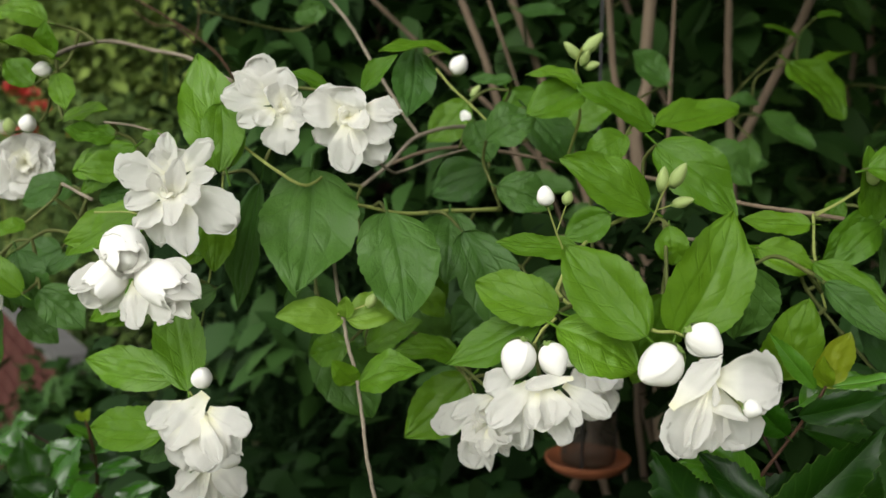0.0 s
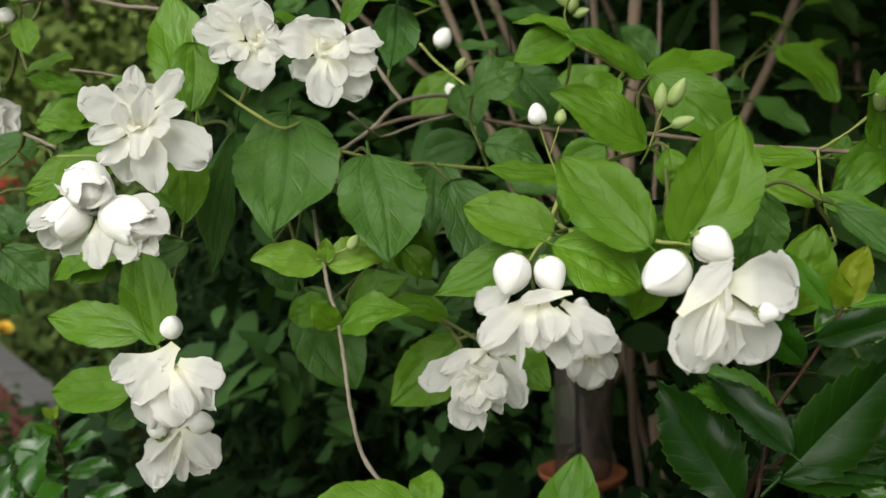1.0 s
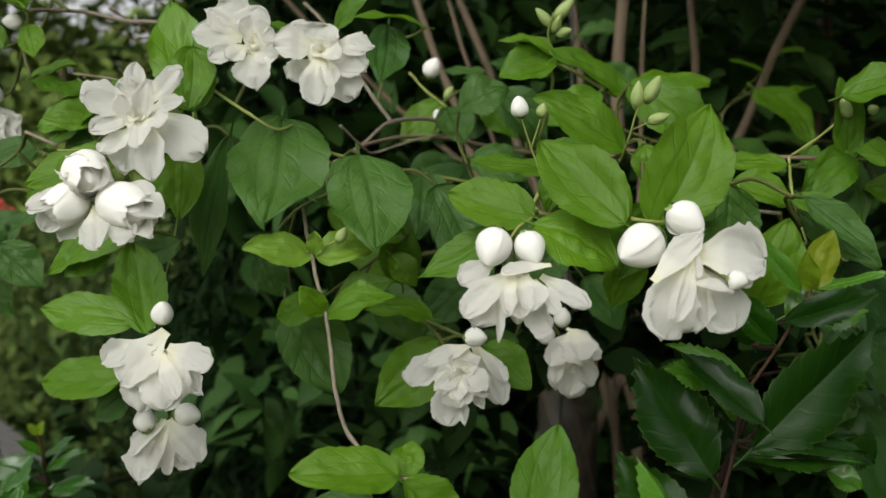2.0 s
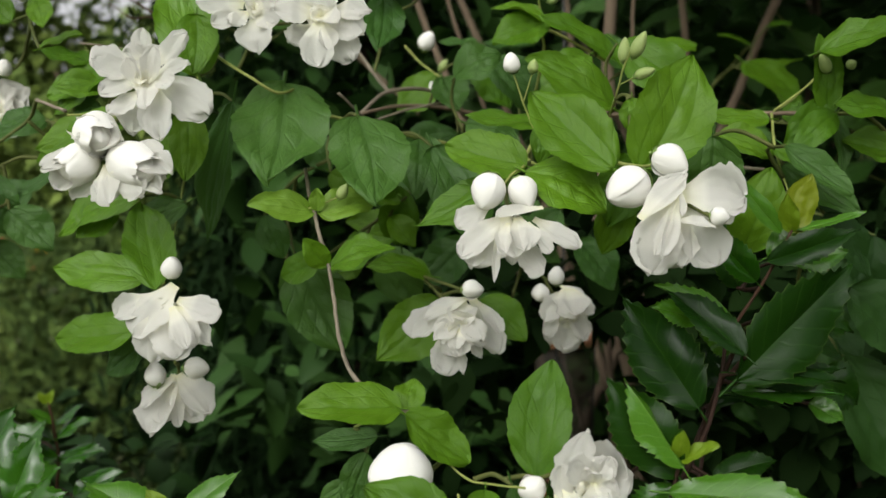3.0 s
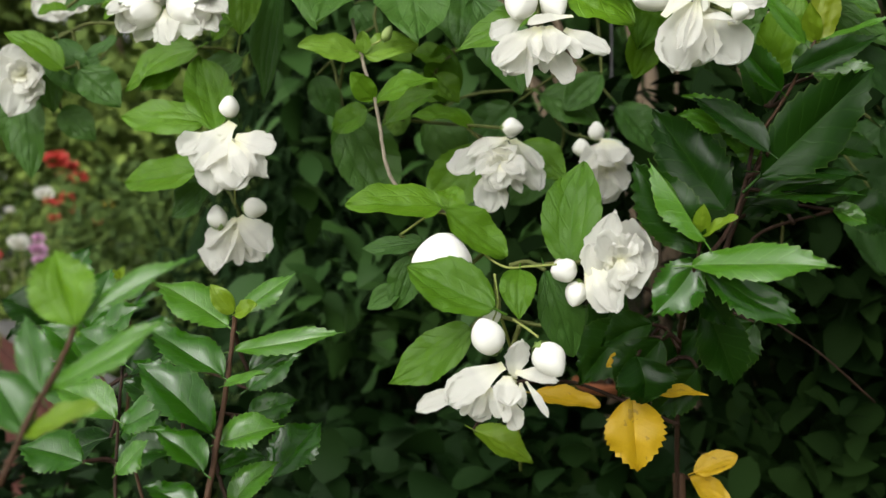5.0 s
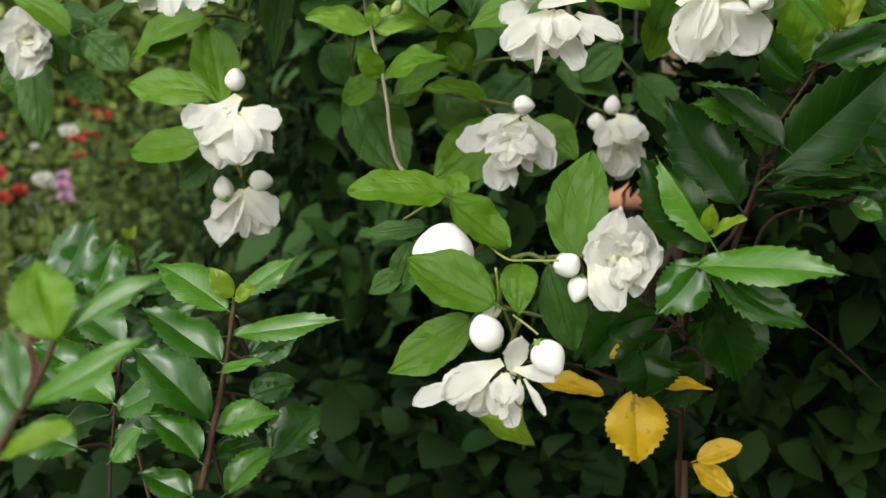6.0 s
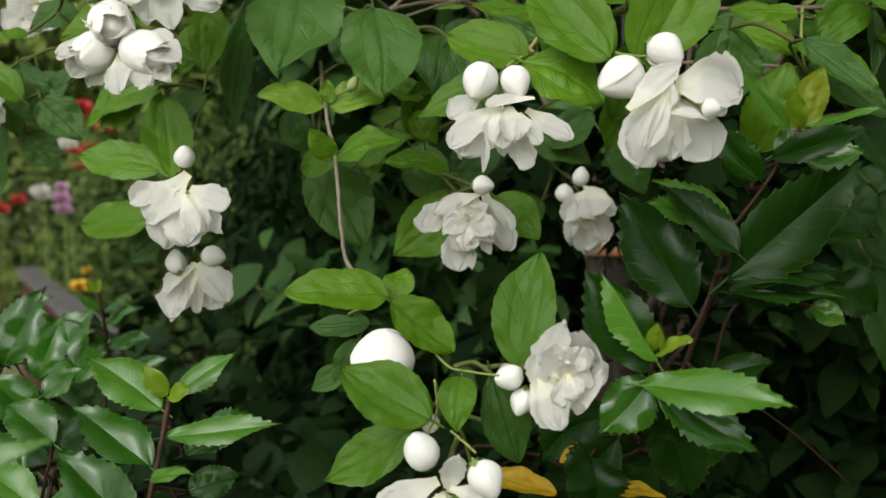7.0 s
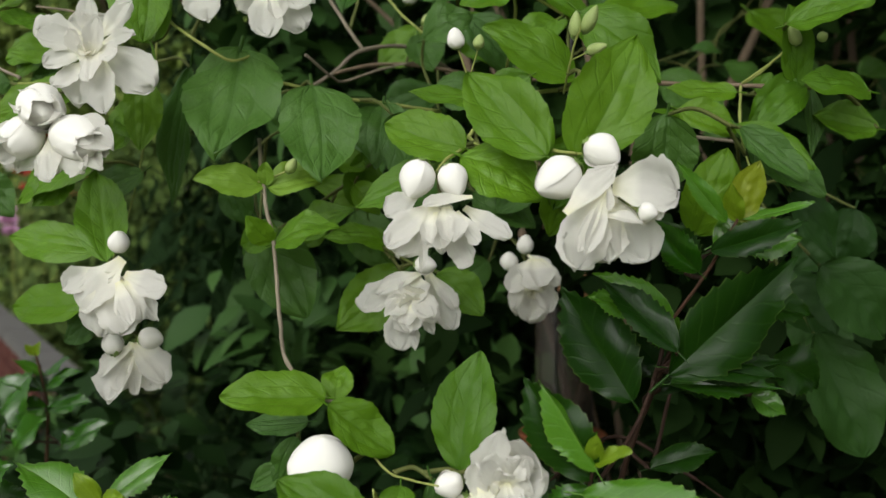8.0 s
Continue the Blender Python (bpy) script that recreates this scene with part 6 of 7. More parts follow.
blossom(mock_orange, (0.0941, 0.6000, 1.2096), (0, -0.8, -0.6), 0.0152,
        ((0.0958, 0.6150, 1.2265), (0.0935, 0.6040, 1.1907), 0.0274, (0, -1, -0.1)),
        ((0.0960, 0.6040, 1.2290), (0.0805, 0.5920, 1.2097), 0.0160, (-0.3, -1, 0.5)),
        ((0.0938, 0.6020, 1.2290), (0.0946, 0.5880, 1.2114), 0.0223, (0, -0.9, 0.6)),
        ((0.0987, 0.6040, 1.2291), (0.1087, 0.5940, 1.2141), 0.0097, (0.4, -1, 0.4)),
        ((0.0865, 0.6000, 1.2170), (0.0823, 0.5920, 1.2012), 0.0097, (-0.4, -1, 0)),
        ((0.0978, 0.6060, 1.2170), (0.1031, 0.5980, 1.1975), 0.0131, (0.4, -1, 0)),
        ((0.0937, 0.6050, 1.2135), (0.0917, 0.5980, 1.1925), 0.0166, (0, -1, 0)),
        ((0.0906, 0.6060, 1.2307), (0.1053, 0.6000, 1.2238), 0.0074, (0.1, -0.7, 0.7)),
        ((0.0956, 0.6120, 1.2255), (0.0830, 0.6020, 1.1962), 0.0143, (-0.4, -1, 0)))
blossom(mock_orange, (0.0707, 0.3670, 1.1614), (0.2, -1, 0.1), 0.0154,
        ((0.0586, 0.3760, 1.1492), (0.0680, 0.3700, 1.1809), 0.0141, (-0.4, -1, 0.1)),
        ((0.0668, 0.3780, 1.1614), (0.0867, 0.3700, 1.1639), 0.0277, (0.2, -1, 0.2)),
        ((0.0690, 0.3780, 1.1588), (0.0754, 0.3730, 1.1752), 0.0164, (0.1, -1, 0.3)),
        ((0.0613, 0.3700, 1.1588), (0.0690, 0.3620, 1.1409), 0.0123, (0.1, -1, -0.1)),
        ((0.0580, 0.3720, 1.1561), (0.0655, 0.3660, 1.1407), 0.0091, (-0.3, -1, 0)),
        ((0.0668, 0.3740, 1.1555), (0.0793, 0.3690, 1.1483), 0.0127, (0.2, -1, 0)),
        ((0.0695, 0.3690, 1.1592), (0.0613, 0.3600, 1.1711), 0.0114, (-0.1, -1, 0.3)),
        ((0.0712, 0.3690, 1.1588), (0.0761, 0.3610, 1.1704), 0.0095, (0.2, -1, 0.2)),
        ((0.0686, 0.3670, 1.1570), (0.0762, 0.3600, 1.1552), 0.0100, (0.1, -0.9, 0.4)),
        ((0.0620, 0.3720, 1.1513), (0.0587, 0.3670, 1.1676), 0.0091, (-0.4, -1, 0.1)), full=True)
blossom(mock_orange, (0.0249, 0.3620, 1.1129), (0, -0.6, -0.8), 0.0078,
        ((0.0229, 0.3601, 1.1198), (-0.0004, 0.3546, 1.1075), 0.0150, (-0.3, -0.8, 0.6)),
        ((0.0081, 0.3666, 1.1106), (-0.0118, 0.3601, 1.1033), 0.0086, (-0.3, -0.8, 0.5)),
        ((0.0241, 0.3546, 1.1163), (0.0229, 0.3462, 1.1070), 0.0115, (0, -1, 0.1)),
        ((0.0265, 0.3639, 1.1139), (0.0287, 0.3601, 1.1301), 0.0102, (0.1, -1, 0.2)),
        ((0.0274, 0.3601, 1.1170), (0.0436, 0.3527, 1.1141), 0.0077, (0.3, -0.8, 0.5)),
        ((0.0316, 0.3583, 1.1135), (0.0397, 0.3527, 1.1005), 0.0036, (0.4, -1, 0)),
        ((0.0185, 0.3601, 1.1105), (0.0203, 0.3546, 1.0998), 0.0058, (-0.2, -1, 0)),
        ((0.0155, 0.3620, 1.1099), (0.0103, 0.3564, 1.1007), 0.0056, (0.3, -1, 0)),
        ((0.0242, 0.3620, 1.1067), (0.0268, 0.3564, 1.0944), 0.0081, (0.2, -1, 0)),
        ((0.0227, 0.3583, 1.1076), (0.0245, 0.3527, 1.0989), 0.0051, (-0.3, -1, 0)),
        ((0.0295, 0.3620, 1.1124), (0.0299, 0.3574, 1.1038), 0.0043, (0, -1, 0)),
        ((0.0163, 0.3694, 1.1101), (0.0103, 0.3657, 1.0973), 0.0128, (-0.1, -1, 0)),
        ((0.0117, 0.3629, 1.1087), (0.0056, 0.3583, 1.1004), 0.0043, (-0.3, -1, 0)))
flower(mock_orange, (-0.2682, 0.6360, 1.3461), (0.2, -1, 0.1), 0.0346,
       ((-0.2457, 0.6320, 1.3421), 0.0201),
       ((-0.2481, 0.6320, 1.3556), 0.0200),
       ((-0.2637, 0.6360, 1.3654), 0.0237),
       ((-0.2867, 0.6360, 1.3524), 0.0252),
       ((-0.2823, 0.6300, 1.3284), 0.0215),
       ((-0.2635, 0.6280, 1.3250), 0.0214),
       ((-0.2505, 0.6300, 1.3297), 0.0172), heart=0.62)
flower(mock_orange, (-0.2707, 0.5700, 1.2767), (0.2, -1, -0.1), 0.0280,
       ((-0.2516, 0.5660, 1.2826), 0.0208),
       ((-0.2585, 0.5660, 1.2637), 0.0195),
       ((-0.2720, 0.5640, 1.2544), 0.0208),
       ((-0.2922, 0.5700, 1.2771), 0.0210),
       ((-0.2721, 0.5700, 1.2942), 0.0210), heart=0.6)
# upright canes
# canes rise from the ground behind
stem(mock_orange, "cane", [(-0.100, 1.300, 0.000), (0.060, 1.270, 0.578), (0.205, 1.220, 1.051), (0.397, 1.130, 1.510), (0.584, 1.130, 1.919)], 0.0081, 0.0042, name="cane", knots=0.04)
stem(mock_orange, "cane", [(0.360, 1.220, 0.000), (0.310, 1.170, 0.560), (0.240, 1.090, 1.050), (0.197, 1.050, 1.300), (0.204, 1.050, 1.499), (0.222, 1.050, 1.949)], 0.0105, 0.0054, name="cane", knots=0.04)
stem(mock_orange, "cane", [(0.302, 1.150, 0.000), (0.257, 1.150, 0.607), (0.220, 1.150, 1.103), (0.176, 1.150, 1.511), (0.128, 1.150, 1.958)], 0.0060, 0.0031, name="cane", knots=0.04)
stem(mock_orange, "cane", [(0.366, 1.150, 0.000), (0.347, 1.150, 0.582), (0.331, 1.150, 1.058), (0.309, 1.150, 1.512), (0.287, 1.150, 1.961)], 0.0068, 0.0035, name="cane", knots=0.04)
stem(mock_orange, "cane", [(0.509, 1.200, 0.000), (0.341, 1.200, 0.640), (0.204, 1.200, 1.164), (0.070, 1.200, 1.517), (-0.090, 1.200, 1.937)], 0.0070, 0.0036, name="cane", knots=0.04)
stem(mock_orange, "cane", [(0.405, 1.150, 0.000), (0.258, 1.150, 0.630), (0.137, 1.150, 1.145), (0.013, 1.150, 1.510), (-0.131, 1.150, 1.937)], 0.0067, 0.0035, name="cane", knots=0.04)
stem(mock_orange, "cane", [(0.420, 1.200, 0.000), (0.290, 1.200, 0.622), (0.170, 1.180, 1.131), (0.040, 1.050, 1.499), (-0.088, 1.050, 1.930)], 0.0031, 0.0016, name="cane", knots=0.04)
stem(mock_orange, "cane", [(0.300, 1.020, 0.000), (0.265, 1.010, 0.612), (0.218, 1.000, 1.112), (0.219, 1.000, 1.493), (0.247, 1.000, 1.942)], 0.0029, 0.0015, name="cane", knots=0.04)
stem(mock_orange, "cane", [(0.657, 1.400, 0.000), (0.628, 1.400, 0.584), (0.603, 1.400, 1.061), (0.567, 1.400, 1.543), (0.534, 1.400, 1.991)], 0.0082, 0.0042, name="cane", knots=0.04)
stem(mock_orange, "cane", [(0.719, 1.300, 0.000), (0.544, 1.300, 0.604), (0.400, 1.300, 1.098), (0.217, 1.300, 1.529), (0.042, 1.300, 1.944)], 0.0061, 0.0031, name="cane", knots=0.04)
stem(mock_orange, "cane", [(1.088, 1.250, 0.000), (0.585, 1.250, 0.692), (0.174, 1.250, 1.259), (-0.083, 1.250, 1.509), (-0.405, 1.250, 1.823)], 0.0044, 0.0023, name="cane", knots=0.04)
stem(mock_orange, "cane", [(0.535, 1.500, 0.000), (0.553, 1.500, 0.601), (0.568, 1.500, 1.092), (0.589, 1.500, 1.555), (0.609, 1.500, 2.004)], 0.0070, 0.0036, name="cane", knots=0.04)

# ---- the toothed glossy shrubs ----
holly_low = shrub("holly_shrub", (-0.08, 0.38, 0.0), "low holly shrub with glossy toothed green leaves on reddish stems", "shrub", "holly shrubs")
leaf(holly_low, "holly", "fresh", (-0.1002, 0.4020, 1.1336), (-0.1365, 0.4080, 1.1549), 0.0224, (0.25, -0.8, 0.85), variant=1)
leaf(holly_low, "holly", "fresh", (-0.0970, 0.4080, 1.1387), (-0.0722, 0.4200, 1.1564), 0.0135, (-0.2, -0.9, 0.7))
leaf(holly_low, "holly", "fresh", (-0.0961, 0.3960, 1.1232), (-0.0463, 0.3960, 1.1309), 0.0144, (0, -0.75, 0.85))
leaf(holly_low, "holly", "gloss", (-0.0984, 0.3840, 1.1136), (-0.1378, 0.3980, 1.1345), 0.0227, (0.3, -0.6, 1))
leaf(holly_low, "holly", "gloss", (-0.0989, 0.3660, 1.0921), (-0.1334, 0.3720, 1.1226), 0.0229, (0.35, -0.7, 0.8))
leaf(holly_low, "holly", "fresh", (-0.0961, 0.3780, 1.1106), (-0.0744, 0.3660, 1.1170), 0.0099, (0, -0.6, 1))
leaf(holly_low, "holly", "gloss", (-0.0934, 0.4100, 1.1118), (-0.0651, 0.4180, 1.1257), 0.0161, (0, -0.8, 0.8))
leaf(holly_low, "holly", "fresh", (-0.0978, 0.3720, 1.0870), (-0.0703, 0.3780, 1.0928), 0.0176, (0, -0.7, 0.8))
leaf(holly_low, "holly", "gloss", (-0.0987, 0.3520, 1.0798), (-0.1222, 0.3560, 1.0972), 0.0176, (0.35, -0.5, 1))
leaf(holly_low, "holly", "gloss", (-0.1019, 0.3800, 1.0725), (-0.0817, 0.3920, 1.0770), 0.0161, (0, -0.8, 0.8))
leaf(holly_low, "mock", "lime", (-0.0985, 0.4040, 1.1391), (-0.1074, 0.4000, 1.1528), 0.0096, (0, -0.9, 0.5))
leaf(holly_low, "mock", "lime", (-0.0975, 0.4040, 1.1390), (-0.0861, 0.3980, 1.1440), 0.0086, (0, -0.9, 0.5))
leaf(holly_low, "holly", "gloss", (-0.1303, 0.4100, 1.0970), (-0.1557, 0.4180, 1.1079), 0.0155, (0.1, -0.7, 0.9))
leaf(holly_low, "holly", "gloss", (-0.1000, 0.3460, 1.0667), (-0.1230, 0.3500, 1.0749), 0.0155, (0.2, -0.6, 1))
leaf(holly_low, "holly", "fresh", (-0.0934, 0.3720, 1.0599), (-0.0745, 0.3840, 1.0763), 0.0143, (0, -0.8, 0.7))
stem(holly_low, "redtwig", [(-0.0978, 0.4050, 1.1377), (-0.0969, 0.3880, 1.1155), (-0.0966, 0.3700, 1.0941), (-0.0967, 0.3480, 1.0689)], 0.00105, 0.0013)
stem(holly_low, "redtwig", [(-0.085, 0.335, 1.03), (-0.083, 0.36, 0.6), (-0.08, 0.38, 0.0)], 0.0022, 0.005)
leaf(holly_low, "holly", "quilted", (-0.0918, 0.2150, 1.1523), (-0.0999, 0.2220, 1.1727), 0.0177, (0.1, -1, 0.3), variant=2)
leaf(holly_low, "holly", "fresh", (-0.0912, 0.2150, 1.1526), (-0.0609, 0.2220, 1.1700), 0.0093, (0, -0.6, 1), variant=3)
leaf(holly_low, "holly", "fresh", (-0.0954, 0.2050, 1.1365), (-0.0658, 0.2150, 1.1541), 0.0119, (0, -0.6, 1), variant=5)
leaf(holly_low, "holly", "gloss", (-0.0991, 0.2000, 1.1270), (-0.1154, 0.2100, 1.1436), 0.0139, (0, -0.7, 1))
leaf(holly_low, "mock", "lime", (-0.0991, 0.2000, 1.1268), (-0.0763, 0.1900, 1.1355), 0.0096, (0, -0.7, 0.9))
leaf(holly_low, "holly", "gloss", (-0.0978, 0.2070, 1.1354), (-0.1080, 0.2200, 1.1554), 0.0098, (-0.3, -0.8, 0.8))
stem(holly_low, "redtwig", [(-0.092, 0.215, 1.152), (-0.094, 0.208, 1.142), (-0.098, 0.200, 1.131), (-0.104, 0.195, 1.115)], 0.00070, 0.00080)
stem(holly_low, "redtwig", [(-0.093, 0.195, 1.085), (-0.10, 0.28, 0.55), (-0.08, 0.38, 0.0)], 0.0012, 0.003)
leaf(holly_low, "holly", "gloss", (-0.2323, 0.5200, 1.1279), (-0.2126, 0.5300, 1.1705), 0.0298, (0.2, -0.8, 0.7))
leaf(holly_low, "holly", "holly", (-0.2330, 0.5200, 1.1273), (-0.2627, 0.5200, 1.1396), 0.0274, (-0.2, -0.7, 0.8))
leaf(holly_low, "holly", "fresh", (-0.1981, 0.4800, 1.1064), (-0.2336, 0.4800, 1.1225), 0.0197, (0, -0.6, 1))
leaf(holly_low, "holly", "holly", (-0.2263, 0.5200, 1.1274), (-0.2601, 0.5200, 1.1170), 0.0235, (0, -0.7, 0.9))
leaf(holly_low, "holly", "gloss", (-0.2038, 0.5000, 1.1247), (-0.1931, 0.5100, 1.1579), 0.0211, (0.3, -0.8, 0.8))
leaf(holly_low, "holly", "holly", (-0.2040, 0.5000, 1.1184), (-0.1761, 0.4900, 1.1086), 0.0223, (0, -0.6, 1))
leaf(holly_low, "holly", "holly", (-0.1631, 0.4700, 1.1128), (-0.1884, 0.4800, 1.1253), 0.0215, (0, -0.6, 1))
leaf(holly_low, "holly", "holly", (-0.1727, 0.4500, 1.0938), (-0.2050, 0.4500, 1.0872), 0.0240, (0, -0.6, 1))
leaf(holly_low, "holly", "gloss", (-0.1160, 0.5000, 1.0895), (-0.0849, 0.5000, 1.1088), 0.0222, (0, -0.8, 0.8))
leaf(holly_low, "holly", "gloss", (-0.1568, 0.4200, 1.0828), (-0.1354, 0.4200, 1.0674), 0.0224, (0, -0.6, 1))
leaf(holly_low, "holly", "holly", (-0.1624, 0.4200, 1.0800), (-0.1958, 0.4200, 1.0653), 0.0226, (0, -0.6, 1))
leaf(holly_low, "holly", "gloss", (-0.1469, 0.4000, 1.1172), (-0.1740, 0.4100, 1.1314), 0.0200, (0, -0.7, 0.9))
leaf(holly_low, "holly", "holly", (-0.1457, 0.4000, 1.1121), (-0.1268, 0.4100, 1.1257), 0.0188, (0, -0.7, 0.9))
leaf(holly_low, "holly", "fresh", (-0.1409, 0.3700, 1.0983), (-0.1716, 0.3800, 1.1109), 0.0187, (-0.1, -0.7, 0.9))
leaf(holly_low, "holly", "gloss", (-0.1386, 0.3700, 1.0935), (-0.1144, 0.3700, 1.1052), 0.0201, (0.1, -0.7, 0.9))
leaf(holly_low, "holly", "gloss", (-0.1431, 0.3400, 1.0873), (-0.1699, 0.3400, 1.0940), 0.0215, (0, -0.7, 0.9))
leaf(holly_low, "holly", "fresh", (-0.1298, 0.3400, 1.0828), (-0.1161, 0.3400, 1.0959), 0.0132, (0, -0.7, 0.9))
leaf(holly_low, "holly", "gloss", (-0.1710, 0.4200, 1.0981), (-0.2004, 0.4200, 1.1144), 0.0227, (0, -0.7, 0.9))
leaf(holly_low, "holly", "gloss", (-0.1808, 0.4600, 1.1250), (-0.1600, 0.4600, 1.1391), 0.0189, (0, -0.8, 0.8))
leaf(holly_low, "holly", "gloss", (-0.1247, 0.4000, 1.0763), (-0.1556, 0.4000, 1.0739), 0.0185, (0, -0.7, 0.9))
leaf(holly_low, "holly", "gloss", (-0.1011, 0.4400, 1.0854), (-0.0780, 0.4500, 1.0915), 0.0189, (0, -0.8, 0.8))
leaf(holly_low, "holly", "gloss", (-0.0860, 0.4200, 1.0604), (-0.0651, 0.4400, 1.0824), 0.0229, (0, -0.9, 0.6))
leaf(holly_low, "holly", "gloss", (-0.1983, 0.4800, 1.1045), (-0.2222, 0.4800, 1.1288), 0.0242, (0, -0.7, 0.9))
stem(holly_low, "darktwig", [(-0.152, 0.410, 1.116), (-0.143, 0.380, 1.101), (-0.132, 0.345, 1.081), (-0.127, 0.330, 1.064)], 0.00070, 0.00069)
stem(holly_low, "redtwig", [(-0.229, 0.520, 1.132), (-0.220, 0.520, 1.118), (-0.201, 0.500, 1.103), (-0.174, 0.460, 1.086), (-0.142, 0.420, 1.027)], 0.00074, 0.00085)
stem(holly_low, "redtwig", [(-0.15, 0.42, 0.98), (-0.13, 0.41, 0.5), (-0.08, 0.38, 0.0)], 0.0018, 0.004)
leaf(holly_low, "holly", "gloss", (-0.3214, 0.7500, 1.0802), (-0.2832, 0.7600, 1.1277), 0.0411, (0.1, -0.8, 0.7))
leaf(holly_low, "holly", "holly", (-0.3211, 0.7500, 1.0848), (-0.3324, 0.7600, 1.1272), 0.0325, (0, -0.8, 0.7))
stem(holly_low, "redtwig", [(-0.296, 0.800, 1.002), (-0.282, 0.780, 1.084), (-0.281, 0.770, 1.115), (-0.282, 0.760, 1.141)], 0.00147, 0.00098)
leaf(holly_low, "mock", "lime", (-0.2819, 0.7600, 1.1396), (-0.2885, 0.7550, 1.1483), 0.0062, (0, -1, 0.5))
leaf(holly_low, "mock", "lime", (-0.2819, 0.7600, 1.1396), (-0.2760, 0.7550, 1.1511), 0.0071, (0, -1, 0.5))
leaf(holly_low, "holly", "gloss", (-0.2830, 0.7700, 1.1106), (-0.3127, 0.7600, 1.1182), 0.0165, (0, -0.7, 0.9))
leaf(holly_low, "holly", "gloss", (-0.2794, 0.7700, 1.1106), (-0.2430, 0.7600, 1.1281), 0.0163, (0, -0.7, 0.9))
leaf(holly_low, "holly", "gloss", (-0.2781, 0.7700, 1.0966), (-0.3008, 0.7500, 1.0942), 0.0196, (0, -0.7, 0.9))
leaf(holly_low, "holly", "gloss", (-0.2782, 0.7700, 1.0943), (-0.2371, 0.7600, 1.1029), 0.0198, (0, -0.7, 0.9))
leaf(holly_low, "holly", "fresh", (-0.2803, 0.7700, 1.1222), (-0.3008, 0.7600, 1.1357), 0.0107, (0, -0.7, 0.9))
leaf(holly_low, "holly", "gloss", (-0.2803, 0.7700, 1.1222), (-0.2538, 0.7600, 1.1394), 0.0120, (0, -0.7, 0.9))
leaf(holly_low, "holly", "holly", (-0.2998, 0.7400, 1.0752), (-0.3339, 0.7400, 1.0975), 0.0320, (0, -0.8, 0.7))
leaf(holly_low, "holly", "gloss", (-0.2911, 0.7400, 1.0730), (-0.2603, 0.7300, 1.0975), 0.0265, (0, -0.8, 0.7))
leaf(holly_low, "holly", "gloss", (-0.3328, 0.7800, 1.1067), (-0.3694, 0.7800, 1.1110), 0.0279, (0, -0.7, 0.9))
leaf(holly_low, "holly", "gloss", (-0.2629, 0.7600, 1.0678), (-0.2219, 0.7600, 1.0869), 0.0273, (0, -0.7, 0.9))
leaf(holly_low, "holly", "gloss", (-0.3595, 0.8000, 1.1191), (-0.3355, 0.8000, 1.1290), 0.0171, (0, -0.7, 0.9))
holly_tall = shrub("holly_shrub", (0.13, 0.45, 0.0), "tall holly shrub with dark glossy spiny leaves and lime new growth", "shrub", "holly shrubs")
leaf(holly_tall, "holly", "fresh", (0.1035, 0.3580, 1.1684), (0.0819, 0.3600, 1.2017), 0.0143, (0.35, -0.8, 0.5), variant=21)
# added dark leaf, standing for the shadowed left half of the folded leaf above
leaf(holly_tall, "holly", "holly", (0.1030, 0.3640, 1.1640), (0.0766, 0.3680, 1.2017), 0.0240, (-0.25, -1, 0.1), variant=4)
leaf(holly_tall, "holly", "fresh", (0.0991, 0.3620, 1.1584), (0.1484, 0.3350, 1.1580), 0.0185, (0, -0.9, 0.65))
leaf(holly_tall, "holly", "gloss", (0.1038, 0.3660, 1.1587), (0.1415, 0.3620, 1.1346), 0.0204, (0.1, -0.8, 0.6))
leaf(holly_tall, "holly", "gloss", (0.1021, 0.3660, 1.1599), (0.0837, 0.3680, 1.1379), 0.0210, (-0.1, -1, 0.4))
leaf(holly_tall, "holly", "holly", (0.1260, 0.4200, 1.1814), (0.0951, 0.4300, 1.2299), 0.0302, (-0.1, -1, 0))
leaf(holly_tall, "holly", "holly", (0.1379, 0.4050, 1.1953), (0.1939, 0.4200, 1.2439), 0.0322, (0.1, -1, -0.05))
leaf(holly_tall, "holly", "fresh", (0.1447, 0.4300, 1.2113), (0.1092, 0.4300, 1.2351), 0.0168, (0, -0.7, 0.8))
leaf(holly_tall, "holly", "holly", (0.1393, 0.4100, 1.1978), (0.1865, 0.4100, 1.1930), 0.0160, (0, -0.6, 1))
leaf(holly_tall, "holly", "gloss", (0.1548, 0.4300, 1.2362), (0.1295, 0.4200, 1.2602), 0.0140, (-0.3, -1, 0.3))
leaf(holly_tall, "holly", "holly", (0.1600, 0.4300, 1.2450), (0.1983, 0.4200, 1.2591), 0.0140, (0, -1, 0.35))
leaf(holly_tall, "mock", "olive", (0.1709, 0.4300, 1.2577), (0.1790, 0.4260, 1.2840), 0.0165, (0.1, -1, 0.1))
leaf(holly_tall, "mock", "lime", (0.1709, 0.4300, 1.2582), (0.1659, 0.4200, 1.2746), 0.0093, (-0.5, -1, 0.1))
leaf(holly_tall, "holly", "fresh", (0.1722, 0.4300, 1.2587), (0.2004, 0.4200, 1.2666), 0.0093, (0, -0.4, 1))
leaf(holly_tall, "mock", "lime", (0.1030, 0.3620, 1.1702), (0.1152, 0.3520, 1.1779), 0.0093, (0, -0.6, 0.9))
leaf(holly_tall, "mock", "lime", (0.1026, 0.3620, 1.1707), (0.1028, 0.3550, 1.1831), 0.0076, (0, -1, 0.4))
